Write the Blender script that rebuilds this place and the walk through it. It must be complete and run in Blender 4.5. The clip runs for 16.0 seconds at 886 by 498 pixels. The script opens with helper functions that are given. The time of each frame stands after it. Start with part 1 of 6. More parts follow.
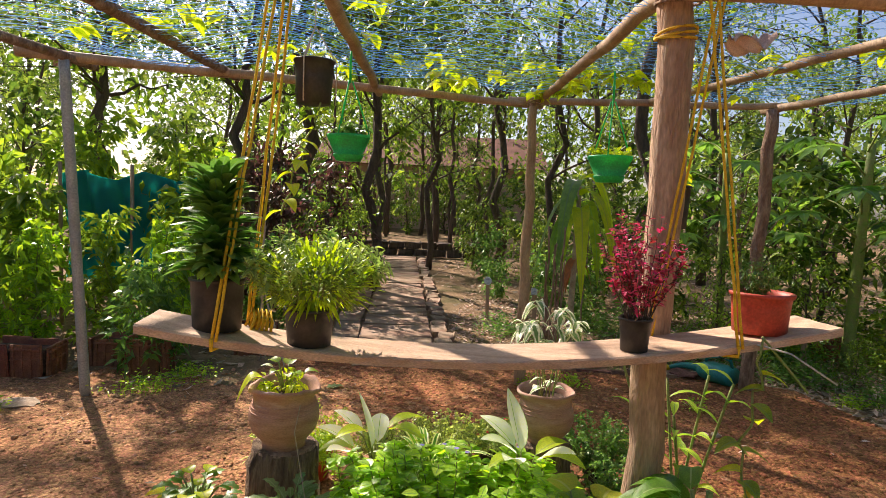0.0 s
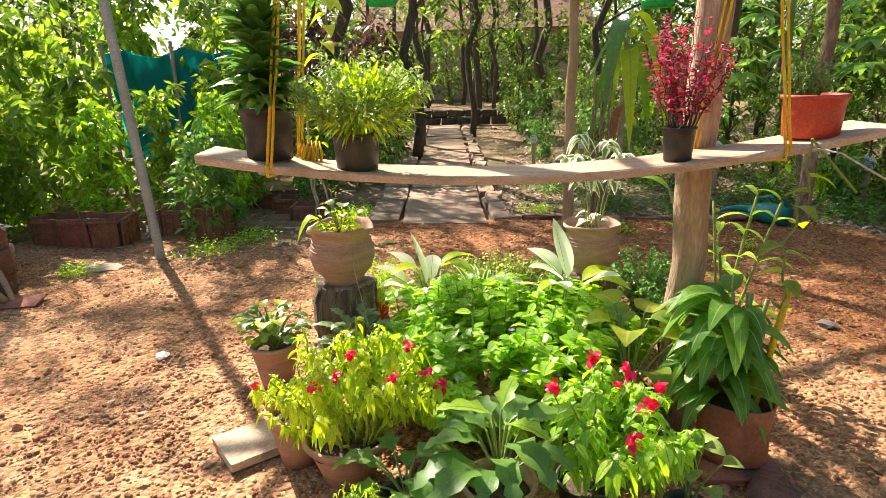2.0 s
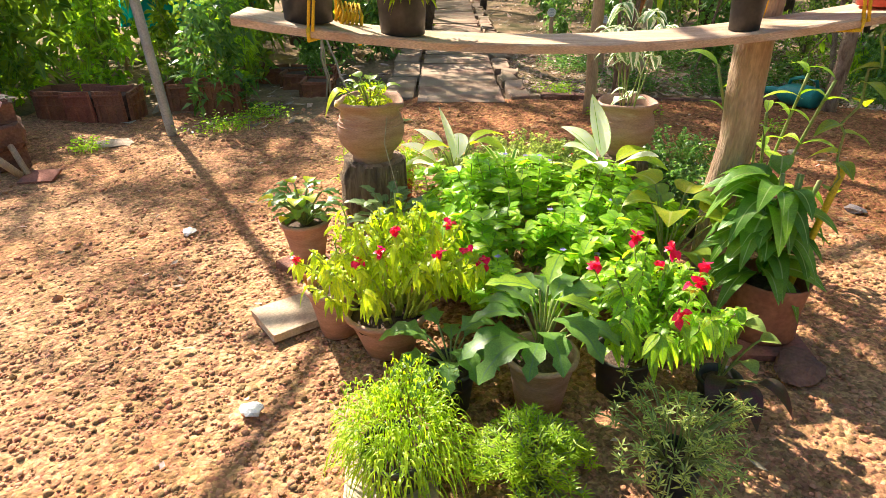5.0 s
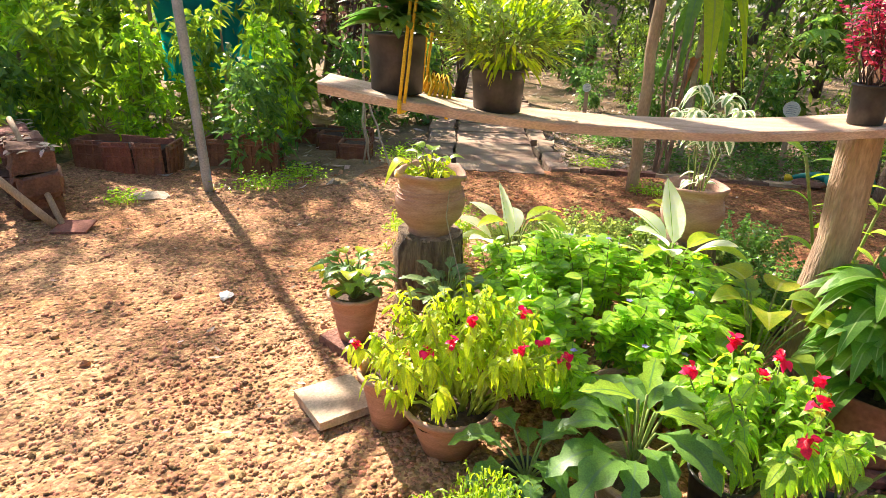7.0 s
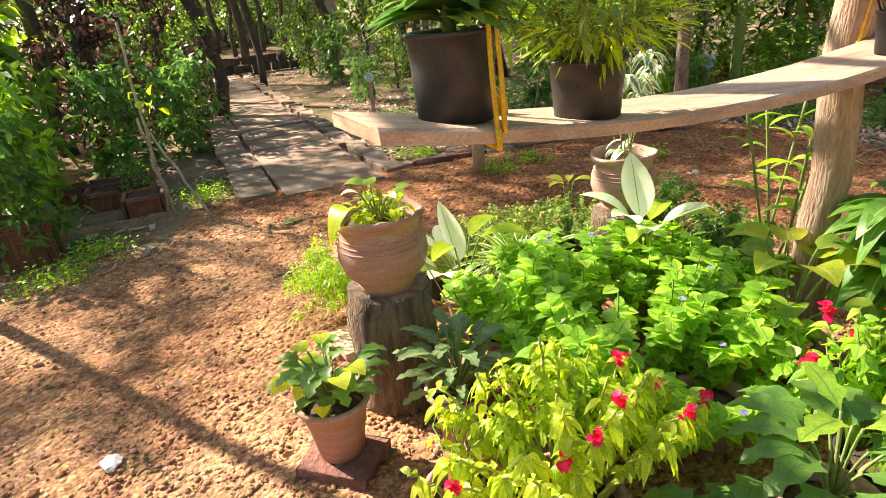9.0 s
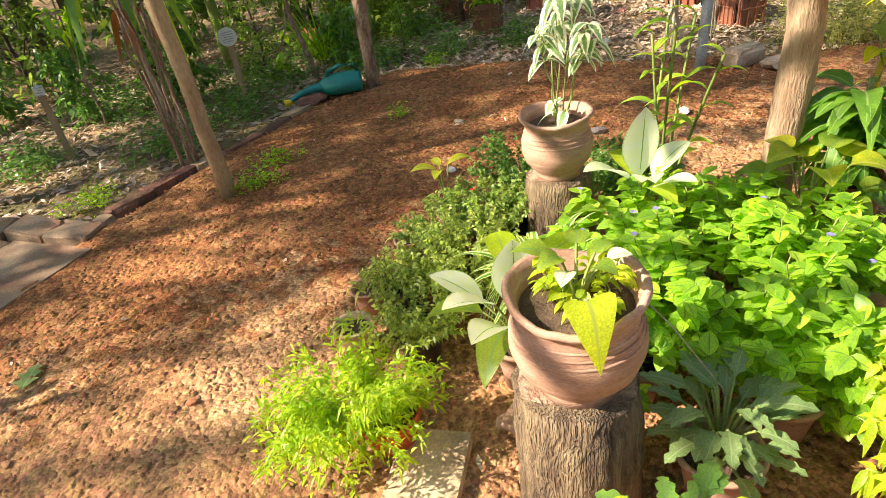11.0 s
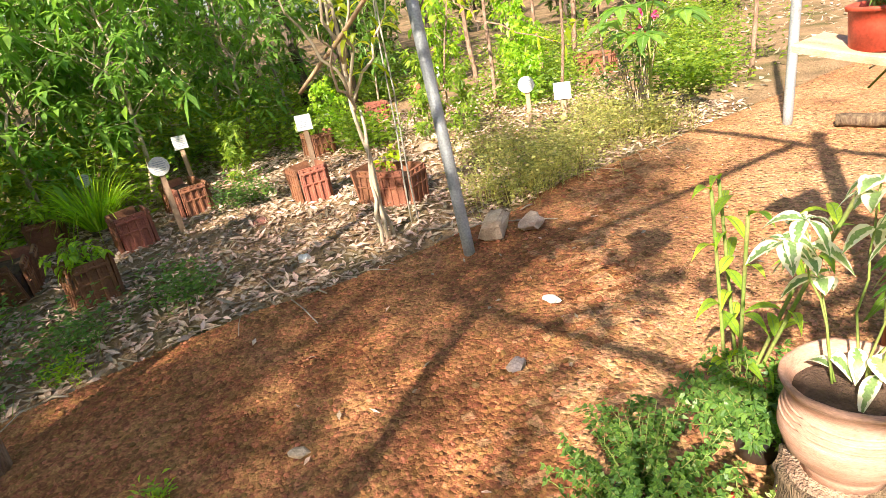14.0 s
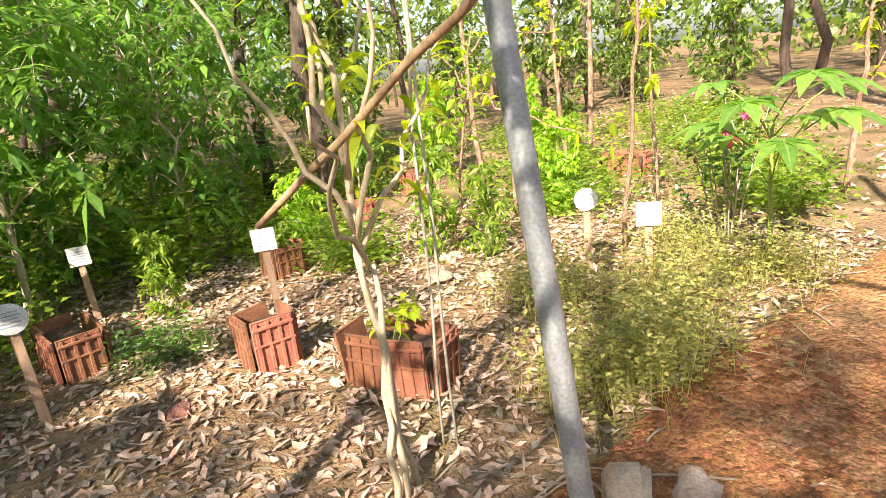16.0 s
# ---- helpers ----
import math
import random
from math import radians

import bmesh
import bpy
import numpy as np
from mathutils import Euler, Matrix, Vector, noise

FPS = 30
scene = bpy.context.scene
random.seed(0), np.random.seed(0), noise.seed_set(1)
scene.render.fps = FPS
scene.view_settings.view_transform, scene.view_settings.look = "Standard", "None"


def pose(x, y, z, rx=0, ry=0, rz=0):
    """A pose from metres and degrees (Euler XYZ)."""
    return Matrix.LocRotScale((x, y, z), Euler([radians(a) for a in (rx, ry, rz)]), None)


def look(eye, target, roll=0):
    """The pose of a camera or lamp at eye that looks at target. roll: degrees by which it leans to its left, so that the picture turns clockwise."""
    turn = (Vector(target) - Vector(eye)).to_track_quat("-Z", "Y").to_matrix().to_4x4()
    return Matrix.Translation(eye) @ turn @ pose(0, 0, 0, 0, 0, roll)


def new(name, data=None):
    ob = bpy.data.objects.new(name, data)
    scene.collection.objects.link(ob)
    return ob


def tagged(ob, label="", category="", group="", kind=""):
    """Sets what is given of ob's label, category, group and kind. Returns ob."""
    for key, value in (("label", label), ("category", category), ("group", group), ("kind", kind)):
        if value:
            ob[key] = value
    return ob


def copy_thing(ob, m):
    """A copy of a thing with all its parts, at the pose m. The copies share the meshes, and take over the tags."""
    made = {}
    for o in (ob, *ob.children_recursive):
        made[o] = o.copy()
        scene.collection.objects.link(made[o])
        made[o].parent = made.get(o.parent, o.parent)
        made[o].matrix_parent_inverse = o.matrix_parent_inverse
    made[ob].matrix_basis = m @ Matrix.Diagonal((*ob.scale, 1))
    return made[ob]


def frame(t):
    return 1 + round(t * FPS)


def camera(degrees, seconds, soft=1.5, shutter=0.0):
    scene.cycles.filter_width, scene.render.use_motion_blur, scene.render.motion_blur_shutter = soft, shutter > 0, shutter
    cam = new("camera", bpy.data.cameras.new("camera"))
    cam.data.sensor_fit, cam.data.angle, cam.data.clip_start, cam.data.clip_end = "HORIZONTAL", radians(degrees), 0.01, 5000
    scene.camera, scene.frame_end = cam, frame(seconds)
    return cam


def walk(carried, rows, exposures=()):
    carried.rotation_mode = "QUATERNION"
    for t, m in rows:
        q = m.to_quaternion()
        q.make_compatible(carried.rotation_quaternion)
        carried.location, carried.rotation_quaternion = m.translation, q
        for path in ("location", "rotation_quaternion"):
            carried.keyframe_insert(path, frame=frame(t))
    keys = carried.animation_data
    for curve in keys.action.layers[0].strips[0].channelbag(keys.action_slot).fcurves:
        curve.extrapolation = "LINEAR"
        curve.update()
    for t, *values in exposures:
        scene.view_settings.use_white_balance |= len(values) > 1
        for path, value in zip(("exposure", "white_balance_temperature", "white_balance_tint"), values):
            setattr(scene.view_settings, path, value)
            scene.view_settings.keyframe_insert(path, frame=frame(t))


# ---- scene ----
cam = camera(72.9, 16.0, soft=0.85)
PATH = [
    (0, (-0.027, 2.083, 1.443), (-0.326, 4.055, 1.289), 2.3),
    (0.5, (-0.014, 2.056, 1.436), (-0.334, 4.024, 1.273), 1.3),
    (1, (-0.016, 2.046, 1.352), (-0.337, 3.997, 1.054), 0.7),
    (1.5, (-0.038, 2.015, 1.295), (-0.406, 3.92, 0.81), 0.1),
    (2, (0.001, 2.006, 1.295), (-0.436, 3.875, 0.733), -1.7),
    (2.5, (0.007, 2.023, 1.212), (-0.419, 3.763, 0.323), -2.5),
    (3, (0.001, 2.033, 1.171), (-0.405, 3.624, 0.029), -2.8),
    (3.5, (0.004, 2.038, 1.183), (-0.39, 3.604, 0.003), -2.7),
    (4, (-0.024, 2.027, 1.233), (-0.421, 3.645, 0.125), -2.3),
    (4.5, (-0.04, 1.999, 1.255), (-0.443, 3.685, 0.257), -1.8),
    (5, (-0.139, 2.001, 1.265), (-0.549, 3.729, 0.345), -1.0),
    (5.2, (-0.223, 2.01, 1.265), (-0.638, 3.745, 0.36), -0.6),
    (7.3, (-0.443, 2.135, 1.263), (-0.903, 3.947, 0.553), 2.0),
    (7.5, (-0.55, 2.138, 1.27), (-0.997, 3.958, 0.571), 2.0),
    (8, (-0.741, 2.242, 1.272), (-1.094, 4.081, 0.567), -0.4),
    (8.2, (-0.812, 2.308, 1.255), (-1.055, 4.166, 0.555), -1.3),
    (10.3, (-1.659, 3.407, 1.304), (-0.681, 4.816, 0.274), -11.2),
    (10.5, (-1.767, 3.571, 1.315), (-0.698, 4.904, 0.276), -10.9),
    (11, (-1.902, 3.995, 1.39), (-0.56, 5.039, 0.336), -9.6),
    (11.5, (-1.859, 4.424, 1.367), (-0.294, 5.11, 0.327), -7.3),
    (12, (-1.863, 4.867, 1.399), (-0.154, 5.239, 0.428), -6.1),
    (12.5, (-1.684, 5.231, 1.41), (0.074, 5.472, 0.487), -7.7),
    (13, (-1.428, 5.518, 1.436), (0.372, 5.508, 0.563), -8.5),
    (13.5, (-1.141, 5.808, 1.47), (0.639, 5.425, 0.642), -9.8),
    (14, (-0.683, 5.912, 1.46), (1.095, 5.443, 0.674), -10.8),
    (14.5, (-0.163, 5.963, 1.453), (1.631, 5.45, 0.735), -10.6),
    (15, (0.371, 5.893, 1.489), (2.193, 5.359, 0.859), -10.5),
    (15.5, (0.862, 5.775, 1.492), (2.679, 5.212, 0.877), -9.0),
    (16, (1.294, 5.694, 1.44), (3.092, 5.036, 0.873), -7.1),
]
EXPOSURES = [(0.0, 0.97, 6300, 22), (1.0, 1.32, 6200, 20), (2.0, 1.69, 6150, 13), (3.0, 1.72, 6150, 10), (4.0, 1.76, 6150, 10), (5.0, 1.73, 6150, 13), (7.5, 1.9, 6050, 16), (8.0, 1.82, 5950, 16), (10.5, 1.63, 6500, 10), (11.1, 1.58, 6500, 10),
             (11.6, 1.57, 5300, 29), (12.5, 1.57, 5100, 31), (13.0, 1.62, 6100, 16), (13.6, 1.69, 6400, 16), (15.0, 1.72, 6500, 16), (16.0, 1.74, 6500, 17)]
walk(cam, [(t, look(eye, target, roll)) for t, eye, target, roll in PATH], EXPOSURES)

# ---- light ----
SUN = Vector((-0.73, 0.68, 0.80)).normalized()
world = bpy.data.worlds.new("sky")
scene.world = world
world.use_nodes = True
wn = world.node_tree.nodes
sky = wn.new("ShaderNodeTexSky")
sky.sky_type, sky.sun_disc = "NISHITA", False
sky.sun_elevation, sky.sun_rotation = math.asin(SUN.z), math.atan2(SUN.x, SUN.y)
sky.dust_density, sky.air_density = 2.0, 1.0
world.node_tree.links.new(sky.outputs[0], wn["Background"].inputs[0])
wn["Background"].inputs[1].default_value = 0.075
sun = new("sun", bpy.data.lights.new("sun", "SUN"))
sun.data.energy, sun.data.angle, sun.data.color = 5.0, radians(0.9), (1.0, 0.89, 0.69)
sun.matrix_world = look(SUN * 60, (0, 0, 0))

R = np.random.RandomState(7)
rnd = random.Random(3)


# ---- materials ----
def mat(name, base, rough=0.8, second=None, scale=8.0, fine=120.0, bump=0.3, bump_size=0.01, metal=0.0, island=0.0, spread=0.0, translucent=0.0,
        stain=None, stain_scale=1.5, stain_amount=0.5, stretch=(1, 1, 1), spec=0.3):
    """A surface with large patches, fine grain, relief, and a change of tone from piece to piece."""
    m = bpy.data.materials.new(name)
    m.use_nodes = True
    n, l = m.node_tree.nodes, m.node_tree.links
    b = n["Principled BSDF"]
    b.inputs["Roughness"].default_value, b.inputs["Metallic"].default_value = rough, metal
    b.inputs["Specular IOR Level"].default_value = spec
    co = n.new("ShaderNodeTexCoord")
    mp = n.new("ShaderNodeMapping")
    mp.inputs["Scale"].default_value = stretch
    l.new(co.outputs["Object"], mp.inputs[0])

    def tex(size, detail=4.0):
        t = n.new("ShaderNodeTexNoise")
        t.inputs["Scale"].default_value, t.inputs["Detail"].default_value = size, detail
        l.new(mp.outputs[0], t.inputs["Vector"])
        return t.outputs[0]

    def mixed(fac, a, bb, low=0.35, high=0.65):
        r = n.new("ShaderNodeMapRange")
        r.inputs[1].default_value, r.inputs[2].default_value = low, high
        l.new(fac, r.inputs[0])
        x = n.new("ShaderNodeMix")
        x.data_type = "RGBA"
        l.new(r.outputs[0], x.inputs[0])
        for k, c in ((6, a), (7, bb)):
            if isinstance(c, tuple):
                x.inputs[k].default_value = (*c, 1)
            else:
                l.new(c, x.inputs[k])
        return x.outputs[2]

    second = second or tuple(c * 0.7 for c in base)
    colour = mixed(tex(scale), base, second)
    if stain:
        colour = mixed(tex(stain_scale, 6), colour, stain, 1 - stain_amount, 1.15 - stain_amount)
    grain = n.new("ShaderNodeMapRange")
    grain.inputs[1].default_value, grain.inputs[2].default_value, grain.inputs[3].default_value, grain.inputs[4].default_value = 0.3, 0.7, 0.78, 1.2
    g = tex(fine, 3)
    l.new(g, grain.inputs[0])
    hs = n.new("ShaderNodeHueSaturation")
    l.new(colour, hs.inputs["Color"])
    l.new(grain.outputs[0], hs.inputs["Value"])
    out = hs.outputs[0]
    if spread or island:
        src = n.new("ShaderNodeNewGeometry").outputs["Random Per Island"] if island else n.new("ShaderNodeObjectInfo").outputs["Random"]
        amount = island or spread
        hs2 = n.new("ShaderNodeHueSaturation")
        for key, lo, hi in (("Value", 1 - amount, 1 + amount), ("Hue", 0.5 + amount * 0.05, 0.5 - amount * 0.05)):
            r = n.new("ShaderNodeMapRange")
            r.inputs[3].default_value, r.inputs[4].default_value = lo, hi
            l.new(src, r.inputs[0])
            l.new(r.outputs[0], hs2.inputs[key])
        l.new(out, hs2.inputs["Color"])
        out = hs2.outputs[0]
    l.new(out, b.inputs["Base Color"])
    if bump:
        bp = n.new("ShaderNodeBump")
        bp.inputs["Strength"].default_value, bp.inputs["Distance"].default_value = bump, bump_size
        l.new(g, bp.inputs["Height"])
        l.new(bp.outputs[0], b.inputs["Normal"])
    if translucent:
        tr = n.new("ShaderNodeBsdfTranslucent")
        warm = n.new("ShaderNodeHueSaturation")
        warm.inputs["Hue"].default_value, warm.inputs["Saturation"].default_value, warm.inputs["Value"].default_value = 0.495, 1.1, 1.9
        l.new(out, warm.inputs["Color"])
        l.new(warm.outputs[0], tr.inputs[0])
        sh = n.new("ShaderNodeMixShader")
        sh.inputs[0].default_value = translucent
        l.new(b.outputs[0], sh.inputs[1])
        l.new(tr.outputs[0], sh.inputs[2])
        l.new(sh.outputs[0], n["Material Output"].inputs[0])
    return m


def leaf_mat(name, base, second=None, island=0.35, translucent=0.45, rough=0.36, rib=None, margin=None, rib_width=0.06, margin_at=0.32, patch=0.25):
    """A leaf: u runs across the blade, v along it; rib and margin are the colours of the midrib and the edge."""
    m = mat(name, base, rough, second, 25.0, 260.0, 0.25, 0.003, island=island, translucent=translucent, spec=0.4)
    if rib or margin:
        n, l = m.node_tree.nodes, m.node_tree.links
        uv = n.new("ShaderNodeUVMap")
        sep = n.new("ShaderNodeSeparateXYZ")
        l.new(uv.outputs[0], sep.inputs[0])
        d = n.new("ShaderNodeMath")
        d.operation = "SUBTRACT"
        d.inputs[1].default_value = 0.5
        l.new(sep.outputs[0], d.inputs[0])
        a = n.new("ShaderNodeMath")
        a.operation = "ABSOLUTE"
        l.new(d.outputs[0], a.inputs[0])
        noi = n.new("ShaderNodeTexNoise")
        noi.inputs["Scale"].default_value = 60.0
        wob = n.new("ShaderNodeMath")
        wob.operation, wob.inputs[1].default_value, wob.inputs[2].default_value = "MULTIPLY_ADD", patch, -patch / 2
        l.new(noi.outputs[0], wob.inputs[0])
        edge = n.new("ShaderNodeMath")
        edge.operation = "ADD"
        l.new(a.outputs[0], edge.inputs[0])
        l.new(wob.outputs[0], edge.inputs[1])
        users = [x for x in l if x.from_node.type == "HUE_SAT" and x.to_node.type in ("BSDF_PRINCIPLED", "HUE_SAT") and x.to_socket.name in ("Base Color", "Color")]
        last = [x.from_socket for x in users if x.to_node.type == "BSDF_PRINCIPLED"][0]
        targets = [x.to_socket for x in l if x.from_socket == last]
        for tone, lo, hi, src in ((margin, margin_at, margin_at + 0.06, edge.outputs[0]), (rib, rib_width, rib_width * 0.4, a.outputs[0])):
            if not tone:
                continue
            r = n.new("ShaderNodeMapRange")
            r.inputs[1].default_value, r.inputs[2].default_value = lo, hi
            l.new(src, r.inputs[0])
            x = n.new("ShaderNodeMix")
            x.data_type = "RGBA"
            l.new(r.outputs[0], x.inputs[0])
            l.new(last, x.inputs[6])
            x.inputs[7].default_value = (*tone, 1)
            last = x.outputs[2]
        for t in targets:
            l.new(last, t)
    return m


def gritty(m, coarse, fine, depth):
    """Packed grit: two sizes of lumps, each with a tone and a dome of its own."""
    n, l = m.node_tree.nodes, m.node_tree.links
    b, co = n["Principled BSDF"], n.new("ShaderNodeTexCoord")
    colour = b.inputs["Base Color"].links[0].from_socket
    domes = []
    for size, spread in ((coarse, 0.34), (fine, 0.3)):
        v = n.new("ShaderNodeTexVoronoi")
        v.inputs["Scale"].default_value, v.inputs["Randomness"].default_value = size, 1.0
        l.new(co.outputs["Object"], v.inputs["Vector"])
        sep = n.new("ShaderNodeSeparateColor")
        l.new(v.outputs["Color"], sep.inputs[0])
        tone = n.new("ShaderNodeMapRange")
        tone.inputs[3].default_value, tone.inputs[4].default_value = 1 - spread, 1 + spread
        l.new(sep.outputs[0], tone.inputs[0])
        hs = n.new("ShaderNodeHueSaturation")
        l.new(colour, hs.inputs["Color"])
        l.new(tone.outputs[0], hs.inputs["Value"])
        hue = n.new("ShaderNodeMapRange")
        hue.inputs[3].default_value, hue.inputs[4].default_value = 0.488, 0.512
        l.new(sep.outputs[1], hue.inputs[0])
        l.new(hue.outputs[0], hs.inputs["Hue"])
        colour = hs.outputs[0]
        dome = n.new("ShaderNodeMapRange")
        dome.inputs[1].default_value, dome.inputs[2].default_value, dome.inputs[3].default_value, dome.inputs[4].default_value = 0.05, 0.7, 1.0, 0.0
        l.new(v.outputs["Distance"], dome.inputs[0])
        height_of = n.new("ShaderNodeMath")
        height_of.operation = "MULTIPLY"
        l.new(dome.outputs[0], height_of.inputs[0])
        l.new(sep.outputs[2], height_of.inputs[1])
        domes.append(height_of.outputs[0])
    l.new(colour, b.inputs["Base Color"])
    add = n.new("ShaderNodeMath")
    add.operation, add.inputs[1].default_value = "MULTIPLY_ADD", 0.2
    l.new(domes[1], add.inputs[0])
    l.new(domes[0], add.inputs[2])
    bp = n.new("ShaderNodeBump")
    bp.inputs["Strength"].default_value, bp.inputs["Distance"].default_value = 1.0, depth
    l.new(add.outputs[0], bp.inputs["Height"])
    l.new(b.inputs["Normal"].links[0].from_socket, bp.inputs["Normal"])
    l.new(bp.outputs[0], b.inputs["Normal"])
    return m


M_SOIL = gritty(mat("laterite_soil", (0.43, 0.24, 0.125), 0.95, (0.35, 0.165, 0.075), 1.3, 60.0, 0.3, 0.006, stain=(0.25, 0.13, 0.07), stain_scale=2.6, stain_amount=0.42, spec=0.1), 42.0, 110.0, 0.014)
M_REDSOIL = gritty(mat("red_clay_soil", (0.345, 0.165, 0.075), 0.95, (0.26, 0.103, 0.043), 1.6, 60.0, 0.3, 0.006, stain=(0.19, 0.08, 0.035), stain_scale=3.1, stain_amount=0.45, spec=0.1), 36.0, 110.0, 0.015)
M_REDPEBBLE = mat("red_gravel", (0.41, 0.195, 0.082), 0.9, (0.27, 0.115, 0.052), 4.0, 200.0, 0.6, 0.004, island=0.45, spec=0.15)
M_BEDSOIL = mat("planting_bed_soil", (0.22, 0.145, 0.085), 0.95, (0.34, 0.225, 0.13), 3.0, 40.0, 1.0, 0.03, stain=(0.13, 0.11, 0.05), stain_scale=1.1, stain_amount=0.5, spec=0.1)
M_PEBBLE = mat("laterite_gravel", (0.45, 0.255, 0.135), 0.9, (0.35, 0.165, 0.08), 4.0, 200.0, 0.6, 0.004, island=0.42, spec=0.15)
M_LITTER = mat("dry_leaf_litter", (0.58, 0.47, 0.37), 0.85, (0.36, 0.25, 0.17), 20.0, 150.0, 0.3, 0.003, island=0.55, translucent=0.15)
M_BARK = mat("weathered_bark", (0.42, 0.29, 0.21), 0.9, (0.24, 0.145, 0.10), 14.0, 60.0, 1.0, 0.02, stretch=(2, 2, 0.7), stain=(0.12, 0.075, 0.055), stain_scale=6.0, stain_amount=0.4)
M_TRUNK = mat("bare_trunk_wood", (0.52, 0.365, 0.25), 0.85, (0.37, 0.23, 0.15), 9.0, 60.0, 0.9, 0.012, stretch=(2.5, 2.5, 0.5), stain=(0.22, 0.12, 0.085), stain_scale=5.0, stain_amount=0.36)
M_DARKBARK = mat("dark_bark", (0.15, 0.11, 0.085), 0.95, (0.08, 0.06, 0.05), 6.0, 40.0, 0.9, 0.02, stretch=(3, 3, 0.6))
M_STUMP = mat("stump_bark", (0.33, 0.24, 0.15), 0.95, (0.17, 0.11, 0.075), 9.0, 45.0, 1.0, 0.03, stretch=(4, 4, 0.5), stain=(0.09, 0.06, 0.045), stain_scale=4.0, stain_amount=0.45)
M_POLE = mat("debarked_pole", (0.48, 0.34, 0.21), 0.7, (0.34, 0.22, 0.13), 5.0, 60.0, 0.5, 0.006, stretch=(2, 2, 0.6))
M_PLANK = mat("plank_wood", (0.62, 0.44, 0.30), 0.75, (0.48, 0.31, 0.20), 4.0, 60.0, 0.5, 0.004, stretch=(1, 7, 7), stain=(0.30, 0.20, 0.14), stain_scale=3.0, stain_amount=0.36)
M_STEEL = mat("galvanised_pipe", (0.42, 0.45, 0.48), 0.55, (0.34, 0.36, 0.38), 6.0, 90.0, 0.2, 0.003, metal=0.35, stain=(0.30, 0.24, 0.18), stain_scale=4.0, stain_amount=0.36)
M_CLAY = mat("terracotta", (0.50, 0.30, 0.23), 0.85, (0.40, 0.22, 0.155), 9.0, 110.0, 0.35, 0.004, stretch=(1, 1, 5), stain=(0.62, 0.48, 0.41), stain_scale=5.0, stain_amount=0.39)
M_TILE = mat("roof_tile_clay", (0.36, 0.15, 0.085), 0.9, (0.24, 0.095, 0.06), 8.0, 90.0, 0.5, 0.006, spread=0.3, stain=(0.11, 0.075, 0.055), stain_scale=6.0, stain_amount=0.45)
M_BRICK = mat("laterite_block", (0.27, 0.125, 0.085), 0.95, (0.16, 0.08, 0.06), 12.0, 60.0, 0.9, 0.015, spread=0.25)
M_SLAB = mat("cement_slab", (0.36, 0.26, 0.18), 0.9, (0.29, 0.18, 0.115), 3.0, 90.0, 0.4, 0.006, spread=0.16, stain=(0.25, 0.14, 0.09), stain_scale=4.0, stain_amount=0.48)
M_TILEPALE = mat("pale_tile", (0.62, 0.46, 0.31), 0.75, (0.50, 0.34, 0.22), 9.0, 120.0, 0.3, 0.003, stain=(0.30, 0.20, 0.13), stain_scale=7.0, stain_amount=0.45)
M_BLACK = mat("black_plastic", (0.022, 0.021, 0.022), 0.5, (0.05, 0.045, 0.04), 14.0, 120.0, 0.15, 0.002, stain=(0.12, 0.09, 0.07), stain_scale=9.0, stain_amount=0.3, spec=0.5)
M_RED = mat("red_plastic", (0.52, 0.075, 0.04), 0.5, (0.40, 0.06, 0.035), 10.0, 120.0, 0.1, 0.002, spec=0.4)
M_ORANGE = mat("orange_plastic", (0.70, 0.10, 0.03), 0.5, None, 10.0, 120.0, 0.1, 0.002, spec=0.4)
M_GREEN = mat("green_plastic", (0.03, 0.55, 0.16), 0.4, (0.02, 0.42, 0.12), 10.0, 120.0, 0.05, 0.002, translucent=0.3, spec=0.5)
M_TEAL = mat("teal_plastic", (0.015, 0.24, 0.23), 0.45, (0.01, 0.19, 0.18), 12.0, 120.0, 0.1, 0.002, spec=0.5, stain=(0.10, 0.16, 0.13), stain_scale=7.0, stain_amount=0.33)
M_NETTEAL = mat("teal_shade_net", (0.03, 0.30, 0.28), 0.8, (0.02, 0.22, 0.22), 3.0, 300.0, 0.3, 0.003, translucent=0.5)
M_YELLOW = mat("yellow_rope", (0.85, 0.55, 0.03), 0.7, (0.70, 0.42, 0.02), 30.0, 300.0, 0.6, 0.003)
M_YPLAST = mat("yellow_plastic", (0.80, 0.55, 0.03), 0.45, None, 10.0, 150.0, 0.05, 0.002)
M_BLUE = mat("blue_net_cord", (0.20, 0.45, 0.75), 0.5, (0.35, 0.58, 0.80), 5.0, 80.0, 0.0, translucent=0.3)
M_CORD = mat("pale_cord", (0.62, 0.58, 0.50), 0.7, None, 30.0, 200.0, 0.2, 0.002)
M_WHITE = mat("white_board", (0.78, 0.79, 0.80), 0.5, (0.70, 0.71, 0.72), 6.0, 90.0, 0.05, 0.002, stain=(0.5, 0.45, 0.38), stain_scale=6.0, stain_amount=0.34)
M_INK = mat("faded_ink", (0.42, 0.48, 0.60), 0.6, None, 30.0, 90.0, 0.0)
M_STAKE = mat("stake_wood", (0.46, 0.32, 0.22), 0.8, (0.36, 0.23, 0.15), 8.0, 90.0, 0.4, 0.004, stretch=(3, 3, 0.5))
M_BAG = mat("rust_grow_bag", (0.42, 0.16, 0.085), 0.65, (0.32, 0.11, 0.06), 9.0, 60.0, 0.5, 0.006, spec=0.4)
